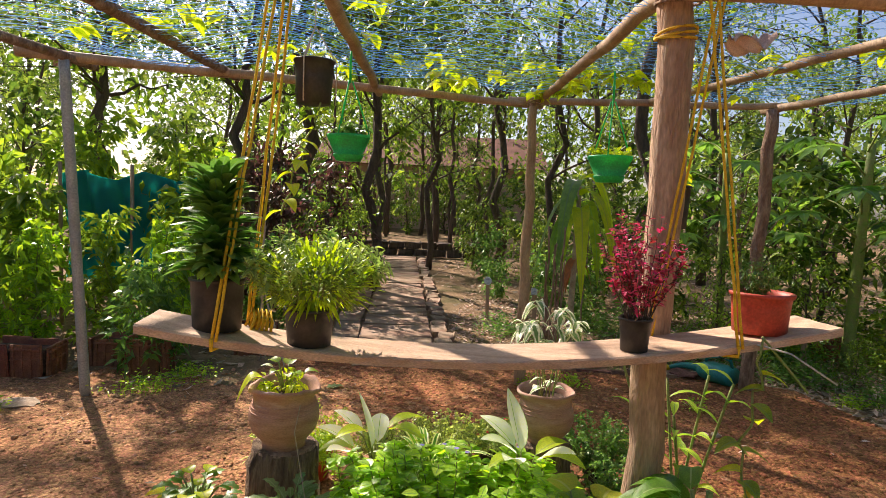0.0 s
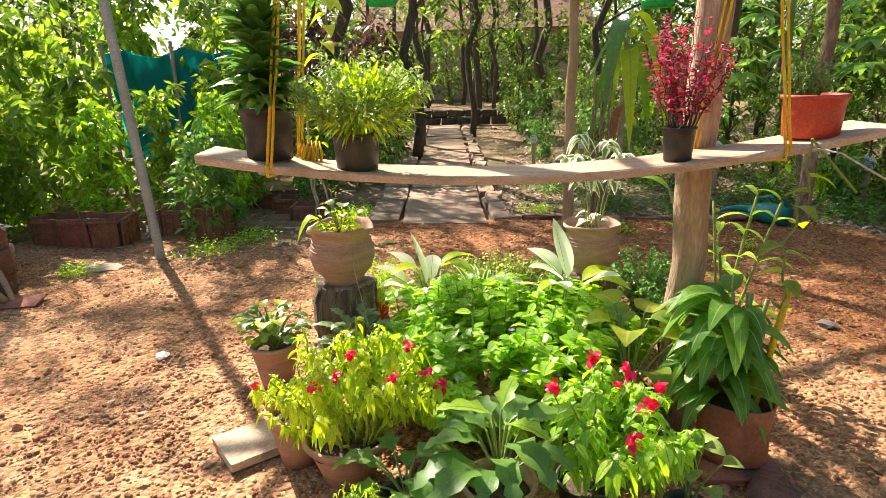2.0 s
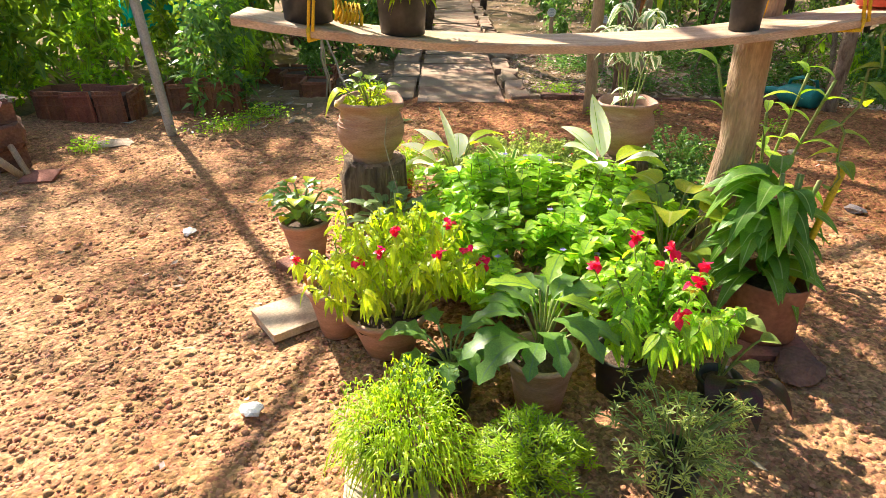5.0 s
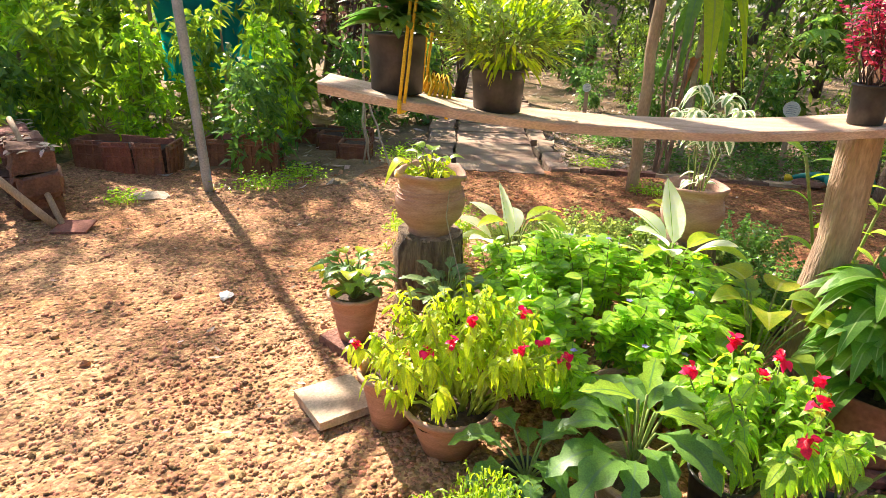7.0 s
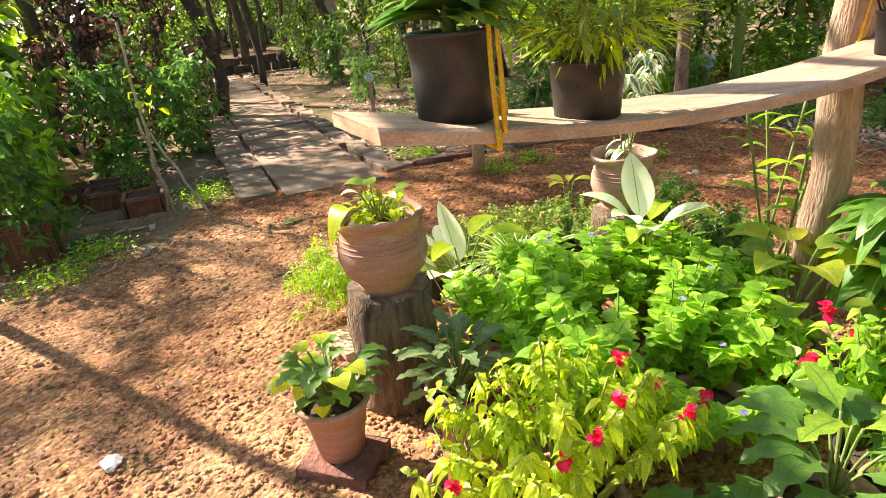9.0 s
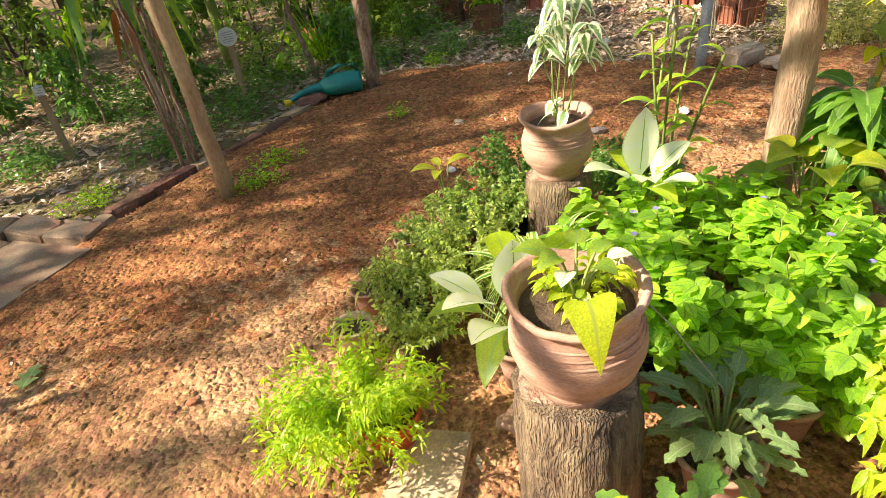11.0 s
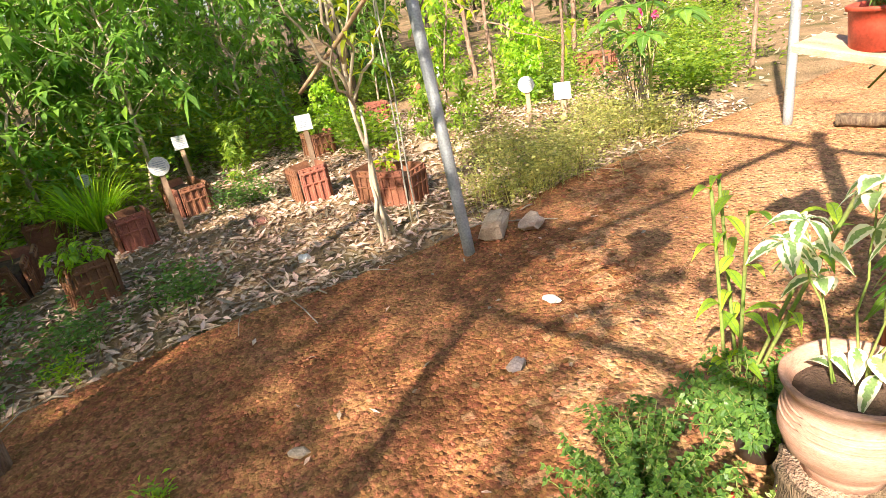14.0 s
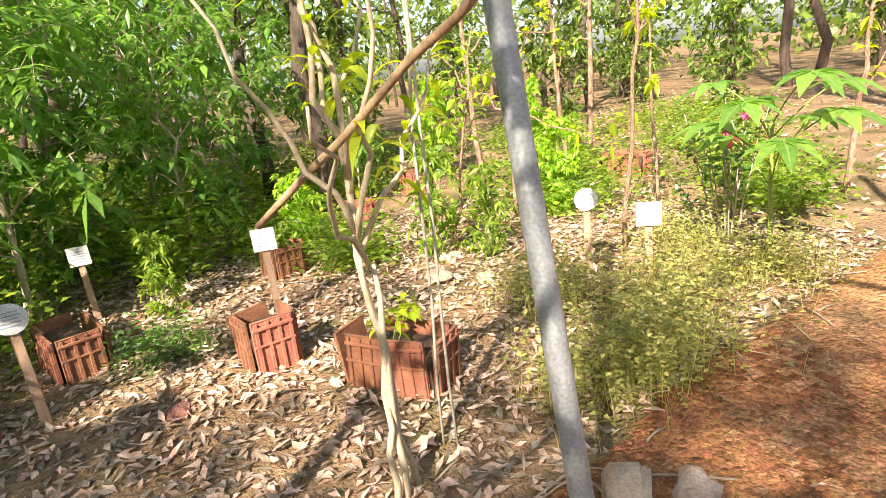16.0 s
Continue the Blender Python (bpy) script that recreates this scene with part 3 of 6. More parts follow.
def roof(u, v):
    y1 = 5.75 + 1.45 * np.clip(u * 1.35, 0, 1)
    x = -3.08 + (5.3 + 0.5 * v) * u
    y = 1.6 + (y1 - 1.6) * v
    sag = 0.05 * np.sin(u * 17) * np.sin(v * 9) + 0.03 * np.sin(u * 31 + v * 11)
    return np.stack((x, y, 2.36 - sag - 0.02), -1)


t = np.linspace(0, 1, 26)
for s in np.linspace(-1, 1, 84):
    for sign in (1, -1):
        v0 = t * 1.0
        u0 = s + (t if sign > 0 else 1 - t) * 1.0 + (0.0 if sign > 0 else 0.0)
        ok = (u0 >= 0) & (u0 <= 1)
        if ok.sum() > 2:
            part("cord", tube(Geo(), roof(u0[ok], v0[ok]) + R.normal(0, 0.004, (ok.sum(), 3)), 0.0016, 3, cap=False), M_BLUE, net)
for vv in np.linspace(0.5, 1, 24):
    part("cord", tube(Geo(), roof(t, np.full(26, vv)) + R.normal(0, 0.006, (26, 3)), 0.0016, 3, cap=False), M_BLUE, net)

# climbing vine on the net
vine = thing("climbing_vine", pose(0, 0, 0), "light green climbing vine sprawling over the pergola net", "vine")
g, st = Geo(), Geo()
for a, b in (((-1.9, 4.6, 2.38), (-1.5, 6.2, 2.38)), ((-0.9, 5.0, 2.38), (-0.7, 6.9, 2.36)), ((-0.9, 6.2, 2.36), (0.6, 6.4, 2.36)), ((0.0, 6.9, 2.3), (-0.05, 6.6, 2.4)),
             ((0.4, 5.4, 2.38), (0.2, 6.9, 2.34)), ((0.1, 6.3, 2.36), (1.9, 6.9, 2.33)), ((-2.8, 5.0, 2.36), (-2.0, 5.4, 2.36)), ((0.9, 6.2, 2.36), (2.2, 5.6, 2.36))):
    p = curve(a, b, 22, jitter=0.02)
    tube(st, p, 0.003, 4)
    q = p[R.randint(0, 22, 15)] + R.normal(0, 0.05, (15, 3)) * (1, 1, 0.5)
    for lobe in (-0.9, 0.0, 0.9):
        a0 = R.uniform(0, 6.28, 15)
        leaves(g, q, np.stack((np.cos(a0 + lobe * 0), np.sin(a0), -0.15 + 0 * a0), -1), R.uniform(0.06, 0.13, 15), R.uniform(0.06, 0.1, 15), 0.4, 0.2, "heart", 4)
part("stem", st, M_STEM, vine)
part("foliage", g, L_LIME, vine)

# ---- hanging plank shelf ----
shelf = thing("hanging_shelf", pose(0, 0, 0), "sagging wooden plank shelf hung on yellow ropes", "shelf")
A, B = np.array((-1.035, 3.468)), np.array((0.92, 4.057))
ax = unit(B - A)
nx = np.array((-ax[1], ax[0]))


def deck(s, w=0.5):
    """A place on the plank's top: s along it, w across."""
    p = A + (B - A) * s + nx * 0.215 * w
    return np.array((p[0], p[1], 1.095 - 0.42 * (0.25 - (s - 0.5) ** 2) * (1.0 - 0.1 * s) + 0.01 * s))


g = Geo()
rows = []
for k, s in enumerate(np.linspace(0, 1, 40)):
    for w, dz in ((0, 0), (0.03, 0.005), (0.5, 0.004), (0.97, 0.005), (1, 0), (1, -0.02), (0.5, -0.022), (0, -0.02)):
        p = deck(s, w)
        rows.append(p + (R.normal(0, 0.0012), R.normal(0, 0.0015), dz))
f = [(a * 8 + b, a * 8 + (b + 1) % 8, a * 8 + 8 + (b + 1) % 8, a * 8 + 8 + b) for a in range(39) for b in range(8)]
f += [(0, 1, 2, 3), (0, 3, 4, 7), (4, 5, 6, 7)] + [tuple(312 + q for q in c) for c in ((3, 2, 1, 0), (7, 4, 3, 0), (7, 6, 5, 4))]
g.add(rows, f)
part("plank", g, M_PLANK, shelf, "pale sagging timber plank", smooth=False)
for s0, s1, top in ((0.095, 0.12, (-0.80, 3.80, 2.2)), (0.83, 0.745, (0.46, 4.04, 2.16))):
    for w in (-0.02, 1.02):
        for off in (0.0, 0.012):
            g = Geo()
            p = deck(s1 if w > 0.5 else s0, w) + (off, 0, -0.004)
            tube(g, curve(p, np.array(top) + (off * 2 + (0.03 if w > 0.5 else -0.01), 0, 0), 14, jitter=0.0015), 0.0042, 6, 0.08)
            part("rope", g, M_YELLOW, shelf)
    g = Geo()
    sm = (s0 + s1) / 2
    loop = [deck(s0, -0.03) + (0, 0, 0.004), deck(s0, -0.03) - (0, 0, 0.026), deck(sm, 0.5) - (0, 0, 0.028), deck(s1, 1.03) - (0, 0, 0.026), deck(s1, 1.03) + (0, 0, 0.004)]
    tube(g, loop, 0.0055, 6)
    part("rope", g, M_YELLOW, shelf)
g = Geo()
for k in range(5):
    a = deck(0.12 + k * 0.006, 0.9) + (0, 0, 0.006)
    tube(g, np.array([a, a + (0.02, 0.01, 0.05), a + (0.035, -0.01, 0.02), a + (0.03, -0.03, -0.01 - 0.012 * k)]), 0.005, 5)
part("rope_tail", g, M_YELLOW, shelf, "loose yellow rope ends")
g = Geo()
tube(g, np.array([deck(0.86, 0), deck(0.9, -0.2) - (0, 0, 0.03), deck(0.95, -0.5) - (0, 0, 0.12)]), 0.003, 5)
part("cord_tail", g, M_CORD, shelf)


# ---- pots ----
def pot_profile(r, h, taper=0.75, lip=0.012, thick=0.008):
    """A simple flower pot: outside, lip, inside down to the soil."""
    return [(0.001, 0), (r * taper, 0), (r * (taper * 0.4 + 0.6), h * 0.6), (r, h - lip), (r + lip * 0.5, h - lip), (r + lip * 0.6, h - lip * 0.2), (r + lip * 0.3, h), (r - thick * 0.3, h),
            (r - thick, h - lip), (r - thick * 1.5, h * 0.8)]


def soil(parent, r, z, at=(0, 0)):
    g = Geo()
    lathe(g, [(r, z - 0.012), (r * 0.75, z + 0.004), (r * 0.4, z + 0.002), (0.001, z + 0.008)], 16, 0.02)
    g.v[-1][:, :2] += at
    return part("soil", g, M_EARTH, parent)


def plain_pot(parent, r, h, material, taper=0.75, lip=0.012, label="", wobble=0.0, n=26):
    g = Geo()
    lathe(g, pot_profile(r, h, taper, lip), n, wobble)
    part("pot", g, material, parent, label)
    soil(parent, r * 0.92, h * 0.82)


def belly_pot(parent, r, h, chipped=0.0):
    g = Geo()
    prof = [(0.001, 0), (r * 0.62, 0), (r * 0.60, h * 0.06), (r * 0.68, h * 0.13), (r * 0.9, h * 0.27), (r * 1.0, h * 0.45), (r * 0.985, h * 0.56), (r * 0.9, h * 0.70), (r * 0.86, h * 0.79),
            (r * 0.89, h * 0.86), (r * 0.99, h * 0.93), (r * 1.02, h * 0.96), (r * 1.0, h), (r * 0.93, h * 0.99), (r * 0.86, h * 0.92), (r * 0.80, h * 0.80)]
    lathe(g, prof, 40, 0.006)
    v = g.v[-1]
    th = np.arctan2(v[..., 1], v[..., 0])
    v[..., 2] -= chipped * h * np.where(v[..., 2] > h * 0.88, 1, 0) * (np.clip(np.sin(2 * th + 1.2) - 0.1, 0, 1) + 0.25 * np.sin(9 * th) * np.sin(4 * th + 1))
    pot = part("pot", g, M_CLAY, parent, "round-bellied terracotta pot with ridges")
    for z in (0.6, 0.66, 0.72):
        g = Geo()
        k = np.interp(z * h, [q[1] for q in prof[:13]], [q[0] for q in prof[:13]])
        th = np.linspace(0, 2 * np.pi, 41)
        tube(g, np.stack((np.cos(th) * k, np.sin(th) * k, np.full(41, z * h)), -1), 0.0035, 6, cap=False)
        part("ridge", g, M_CLAY, pot)
    soil(parent, r * 0.84, h * 0.84)


def stump(at, r, h, label):
    g = Geo()
    k = np.linspace(0, 1, 12)
    p = np.stack((0.004 * np.sin(k * 7), 0.004 * np.cos(k * 6), k * h), -1)
    tube(g, p, r * (1.06 - 0.08 * k + 0.02 * np.sin(k * 11)), 36, 0.035)
    st = thing("tree_stump", pose(*at), label, "stump")
    part("trunk", g, M_STUMP, st)
    g = Geo()
    lathe(g, [(r * 0.92, h - 0.004), (r * 0.9, h + 0.004), (r * 0.5, h + 0.006), (0.001, h + 0.006)], 28, 0.02)
    part("cut_face", g, M_BARK, st, "rough sawn end grain")


def stems(parent, k, r, h, spread=0.5, base=0.6, thick=0.004, material=None, at=(0, 0, 0), bend=0.1):
    """Stalks that fan out of the soil; returns their points for the leaves."""
    g, tips = Geo(), []
    for q in range(k):
        a, d = R.uniform(0, 6.28), r * R.uniform(0.1, 1) ** 0.6
        p0 = np.array((math.cos(a) * d * base * 0.4, math.sin(a) * d * base * 0.4, 0)) + at
        p1 = np.array((math.cos(a) * d, math.sin(a) * d, h * R.uniform(0.65, 1.05) * (1 - 0.3 * (d / r) ** 2))) + at
        c = curve(p0, p1, 9, -bend * h * R.uniform(0, 1))
        c[1:-1] += R.normal(0, 0.006, (7, 3))
        tube(g, c, np.linspace(thick, thick * 0.5, 9), 5)
        tips.append(c)
    part("stem", g, material or M_STEM, parent)
    return tips


def along(paths, per, lo=0.25):
    """Places and sideways ways along stalks."""
    pos, way = [], []
    for c in paths:
        t = R.uniform(lo, 1.0, per) * (len(c) - 1)
        i = np.minimum(t.astype(int), len(c) - 2)
        p = c[i] + (c[i + 1] - c[i]) * (t - i)[:, None]
        d = unit(c[i + 1] - c[i])
        s = unit(np.cross(d, R.normal(0, 1, (per, 3))))
        pos.append(p)
        way.append(s + d * 0.45)
    return np.concatenate(pos), np.concatenate(way)


def bush(parent, k, per, r, h, material, length, width, shape="oval", droop=0.35, at=(0, 0, 0), seg=4, thick=0.004, lo=0.25, stem_mat=None, fold=0.25, bend=0.1, name="foliage", spread=0.6):
    paths = stems(parent, k, r, h, thick=thick, at=np.asarray(at, float), material=stem_mat, bend=bend)
    pos, way = along(paths, per, lo)
    g = Geo()
    n = len(pos)
    if seg == 2:
        diamonds(g, pos, way, length * R.uniform(0.65, 1.25, n), width * R.uniform(0.9, 1.4, n))
    else:
        leaves(g, pos, way, length * R.uniform(0.65, 1.2, n), width * R.uniform(0.7, 1.15, n), droop * R.uniform(0.4, 1.5, n), fold, shape, seg)
    part(name, g, material, parent)
    return paths


def blade(parent, name, p, way, length, width, material, droop=0.4, fold=0.3, shape="oval", label="", up=None, seg=8):
    """One large leaf as a piece of its own, with a stalk's worth of depth in its fold."""
    g = Geo()
    leaves(g, [p], [way], length, width, droop, fold, shape, seg, up, roll=0.15)
    return part(name, g, material, parent, label)


def stalked(parent, specs, material, width_k=0.5, shape="oval", droop=0.5, stalk=None, base=(0, 0, 0), label="", fold=0.3, rise_k=0.55):
    """Big leaves on stalks: azimuth, rise of the stalk, reach of the stalk, blade length."""
    g = Geo()
    for az, rise, reach, length in specs:
        a = radians(az)
        p = np.asarray(base, float) + (math.cos(a) * reach, math.sin(a) * reach, rise)
        tube(g, curve(base, p, 7, -0.12 * rise), 0.0035, 5)
        blade(parent, "leaf", p, (math.cos(a), math.sin(a), rise_k), length * 1.2, length * 1.2 * width_k, material, droop, fold, shape, label)
    part("stem", g, stalk or M_STEM, parent)


# plants standing on the shelf
q = deck(0.09, 0.5) + (0, 0, 0.005)
th = thing("potted_dracaena", pose(*q), "compact dark green dracaena in a black plastic pot", "potted plant")
plain_pot(th, 0.072, 0.145, M_BLACK, 0.9, 0.008, "black plastic nursery pot")
g, sg = Geo(), Geo()
tube(sg, curve((0, 0, 0.1), (0.0, 0.0, 0.38), 6), 0.012, 8)
k = 210
z = R.uniform(0.15, 0.42, k)
a = np.arange(k) * 2.4
leaves(g, np.stack((0.01 * np.cos(a), 0.01 * np.sin(a), z), -1), np.stack((np.cos(a), np.sin(a), 0.25 + (z - 0.15) * 4.5), -1), R.uniform(0.11, 0.165, k), R.uniform(0.035, 0.05, k), 0.35, 0.3, "dragon", 5)
part("cane", sg, M_STEM, th)
part("foliage", g, L_DEEP, th)
q = deck(0.215, 0.35) + (0, 0, 0.005)
th = thing("potted_shrub", pose(*q), "feathery yellow-green shrub in a black plastic pot", "potted plant")
plain_pot(th, 0.068, 0.105, M_BLACK, 0.88, 0.008, "black plastic nursery pot")
bush(th, 60, 34, 0.22, 0.24, L_GREY, 0.035, 0.010, "lance", 0.3, (0, 0, 0.09), 3, 0.0025, 0.3)
g = Geo()
n = 700
p, d = ball(n, 0.16, 0.55, 0.4)
leaves(g, p + (0.02, 0, 0.19), d + (0, 0, 0.6), R.uniform(0.03, 0.06, n), 0.009, 0.3, 0.2, "lance", 3)
part("foliage", g, L_FINE, th, "yellow-green shoots")
q = deck(0.685, 0.3) + (0, 0, 0.005)
th = thing("potted_red_plant", pose(*q), "crimson-leaved shrub in a small black plastic pot", "potted plant")
plain_pot(th, 0.047, 0.10, M_BLACK, 0.85, 0.007, "small black plastic pot")
bush(th, 34, 34, 0.15, 0.34, L_RED, 0.024, 0.013, "oval", 0.2, (0, 0, 0.08), 3, 0.002, 0.2, M_DARKBARK)
q = deck(0.9, 0.5) + (0, 0, 0.005)
th = thing("potted_fern", pose(*q), "small dark fern in a wide red plastic pot", "potted plant")
plain_pot(th, 0.088, 0.128, M_RED, 0.9, 0.014, "wide red plastic pot", 0.004, 36)
bush(th, 30, 24, 0.075, 0.16, L_DEEP, 0.025, 0.005, "lance", 0.4, (-0.03, 0.0, 0.09), 3, 0.002, 0.2)
# trailing pothos at the shelf's end
th = thing("trailing_pothos", pose(*(deck(0.93, 0.0) + (0, -0.03, 0.0))), "trailing pothos vine with yellow-green leaves hanging from the shelf", "vine")
g = Geo()
path = curve((-0.12, -0.01, 0.0), (-0.16, -0.05, -0.52), 16, jitter=0.012)
tube(g, path, 0.004, 5)
tube(g, curve((-0.12, 0, 0), (0.02, 0, -0.16), 8), 0.004, 5)
part("stem", g, M_STEM, th)
for k in range(9):
    p = path[3 + k + k // 2 if 3 + k + k // 2 < 16 else 15]
    a = k * 2.5
    blade(th, "leaf", p, (math.cos(a), math.sin(a) * 0.6, 0.1), 0.085, 0.062, L_SHRUB if k % 3 else L_LIME, 0.5, 0.25, "heart")
# pot hung in a net bag and its trailing vine
x, y = -1.0, 4.6
th = thing("hanging_pot", pose(x, y, 1.845), "black plastic pot hung on pale cords with a trailing vine", "hanging pot")
plain_pot(th, 0.085, 0.185, M_BLACK, 0.85, 0.008, "black plastic pot")
for a in (0.4, 2.5, 4.6):
    g = Geo()
    tube(g, [(0.093 * math.cos(a), 0.093 * math.sin(a), 0.0), (0.095 * math.cos(a), 0.095 * math.sin(a), 0.18), (0, 0, 0.33), (0, 0, 0.5)], 0.003, 5)
    part("cord", g, M_CORD, th)
g = Geo()
path = curve((0.05, -0.05, 0.0), (-0.05, -0.2, -0.48), 20, 0.0, 0.012)
tube(g, path, 0.004, 5)
part("stem", g, M_STEM, th)
for k in range(11):
    p, a = path[2 + int(k * 1.6)], k * 2.2
    blade(th, "leaf", p, (math.cos(a), -abs(math.sin(a)) * 0.5, 0.0), 0.085, 0.06, L_LIME, 0.6, 0.25, "heart")
# green hanging baskets
for (x, y, z), fol in (((-1.08, 5.35, 1.655), L_DEEP), ((0.36, 5.5, 1.59), L_LIME)):
    th = thing("hanging_basket", pose(x, y, z), "bright green plastic hanging basket with a small plant", "hanging basket", "green hanging baskets")
    g = Geo()
    lathe(g, [(0.001, 0.0), (0.07, 0), (0.085, 0.03), (0.085, 0.035), (0.078, 0.036), (0.10, 0.085), (0.118, 0.125), (0.122, 0.13), (0.12, 0.142), (0.11, 0.142), (0.10, 0.11), (0.085, 0.07)], 32)
    part("basket", g, M_GREEN, th)
    soil(th, 0.1, 0.115)
    for a in (0.3, 2.4, 4.5):
        g = Geo()
        tube(g, [(0.117 * math.cos(a), 0.117 * math.sin(a), 0.135), (0.012 * math.cos(a), 0.012 * math.sin(a), 0.44)], 0.0045, 5)
        part("hanger_arm", g, M_GREEN, th)
    g = Geo()
    tube(g, [(0, 0, 0.43), (0, 0, 0.6)], 0.007, 6)
    part("hook", g, M_GREEN, th)
    bush(th, 16, 9, 0.12, 0.10, fol, 0.045, 0.03, "oval", 0.4, (0, 0, 0.11), 3, 0.002)
# dark pot hung behind the thick post
th = thing("hanging_pot", pose(0.453, 4.3, 1.384), "dark plastic pot with yellow-orange flowers hung behind a post", "hanging pot")
plain_pot(th, 0.052, 0.15, M_BLACK, 0.85, 0.008)
bush(th, 10, 8, 0.06, 0.11, L_YELLOW, 0.04, 0.02, "oval", 0.4, (0, 0, 0.12), 3, 0.002)
g = Geo()
tube(g, [(0.0, 0.05, 0.15), (0, 0, 0.45), (0, 0, 0.8)], 0.003, 5)
part("cord", g, M_CORD, th)
# rag pegged under the net
g = Geo()
u, v = np.meshgrid(np.linspace(0, 1, 14), np.linspace(0, 1, 8), indexing="ij")
i, j = np.meshgrid(np.arange(13), np.arange(7), indexing="ij")
top = np.stack((u * 0.24 - 0.12, v * 0.08 - 0.04 + 0.02 * np.sin(u * 9), 0.04 * np.sin(u * 7 + v * 3) + 0.03 * u + 0.015 * np.sin(v * 14)), -1)
fq = np.stack((i * 8 + j, (i + 1) * 8 + j, (i + 1) * 8 + j + 1, i * 8 + j + 1), -1)
g.add(top, fq).add(top - (0, 0, 0.006), fq[..., ::-1])
solid("rag", g, M_CLOTH, pose(0.98, 5.3, 2.27, 0, 0, 20), "crumpled pinkish cloth rag lying on the net", "rag")

# ---- the flower bed of pots ----
stump((-1.01, 4.385, -0.02), 0.14, 0.435, "bark-covered tree stump holding a terracotta pot")
th = thing("potted_pothos", pose(-1.01, 4.38, 0.42), "broad heart-leaved pothos in a round terracotta pot on a stump", "potted plant")
belly_pot(th, 0.143, 0.26, 0.07)
stalked(th, ((215, 0.10, 0.10, 0.105),), L_LIME, 0.75, "heart", 1.15, base=(0, 0, 0.19))
stalked(th, ((100, 0.13, 0.06, 0.07), (20, 0.11, 0.08, 0.06), (330, 0.12, 0.05, 0.055), (160, 0.15, 0.04, 0.06), (255, 0.13, 0.05, 0.05)), L_SHRUB, 0.7, "heart", 0.5, base=(0, 0, 0.19))
stalked(th, ((190, 0.13, 0.05, 0.055), (300, 0.12, 0.06, 0.05)), L_CREAM, 0.6, "oval", 0.4, base=(0, 0, 0.19), label="pale silvery leaf")
bush(th, 16, 9, 0.10, 0.15, L_LIME, 0.045, 0.018, "oval", 0.4, (0.0, -0.02, 0.19), 4, 0.0025)
g = Geo()
tube(g, np.array([(0.1, -0.08, 0.2), (0.11, -0.16, 0.12), (0.2, -0.26, -0.1), (0.26, -0.3, -0.3)]), 0.002, 4)
part("dry_stalk", g, M_TWIG, th)

stump((0.065, 4.9, -0.02), 0.13, 0.355, "weathered tree stump under a terracotta pot")
th = thing("potted_croton", pose(0.065, 4.9, 0.34), "cream-edged variegated shrub in a round terracotta pot on a stump", "potted plant")
belly_pot(th, 0.135, 0.25, 0.03)
paths = stems(th, 7, 0.2, 0.5, thick=0.0032, at=np.array((0, 0, 0.2)), material=M_STEM, bend=0.2)
g = Geo()
for c in paths:
    for at_, many in ((c[1], 1), (c[5], 3), (c[7], 4), (c[8], 5)):
        a = np.arange(many) * 2.4 + R.uniform(0, 6)
        leaves(g, np.repeat(at_[None], many, 0), np.stack((np.cos(a), np.sin(a), R.uniform(-0.1, 0.7, many)), -1), R.uniform(0.06, 0.095, many), R.uniform(0.034, 0.046, many), R.uniform(0.5, 1.1, many), 0.3, "oval", 6)
part("foliage", g, L_VARIEG, th, "green leaves with cream edges")

th = thing("potted_begonia", pose(-1.23, 4.1, 0.035), "glossy broad-leaved plant in a clay pot on a brick", "potted plant")
plain_pot(th, 0.10, 0.2, M_CLAY, 0.65, 0.016, "plain terracotta pot")
stalked(th, tuple((az, R.uniform(0.05, 0.17), R.uniform(0.03, 0.1), R.uniform(0.06, 0.10)) for az in range(0, 1440, 41)), L_DEEP, 0.62, "lobed", 0.45, base=(0, 0, 0.16))
stalked(th, tuple((az, R.uniform(0.06, 0.18), R.uniform(0.05, 0.12), R.uniform(0.05, 0.075)) for az in range(95, 330, 24)), L_LIME, 0.75, "oval", 0.45, base=(0, 0, 0.16))
th = thing("potted_lobed_plant", pose(-0.86, 4.1, 0.0), "grey-green plant with ragged pointed leaves in a clay pot", "potted plant")
plain_pot(th, 0.095, 0.18, M_CLAY, 0.66, 0.016, "plain terracotta pot")
stalked(th, tuple((az, R.uniform(0.05, 0.2), R.uniform(0.03, 0.12), R.uniform(0.07, 0.11)) for az in range(0, 2160, 43)), L_SAGE, 0.45, "lobed", 0.35, base=(0, 0, 0.15))
for x, y, rz in ((-0.74, 4.42, 20), (-0.86, 4.62, -35)):
    sh = Geo()
    rock(sh, (0.16, 0.11, 0.05), n=2)
    solid("pot_shard", sh, M_CLAY, pose(x, y, 0.02, 12, 18, rz), "broken piece of a terracotta pot on the soil", "pot shard", smooth=False)
g = Geo()
box(g, (0.23, 0.18, 0.04), rough=0.003)
solid("tile", g, M_BRICK, pose(-1.23, 4.08, -0.004, 0, 0, -30), "flat brown tile under a clay pot", "tile", smooth=False)
g = Geo()
box(g, (0.215, 0.215, 0.028), rough=0.002)
solid("tile", g, M_TILEPALE, pose(-1.14, 3.705, 0.0, 0, 2, 49), "square pale terracotta tile lying on the gravel", "tile", smooth=False)

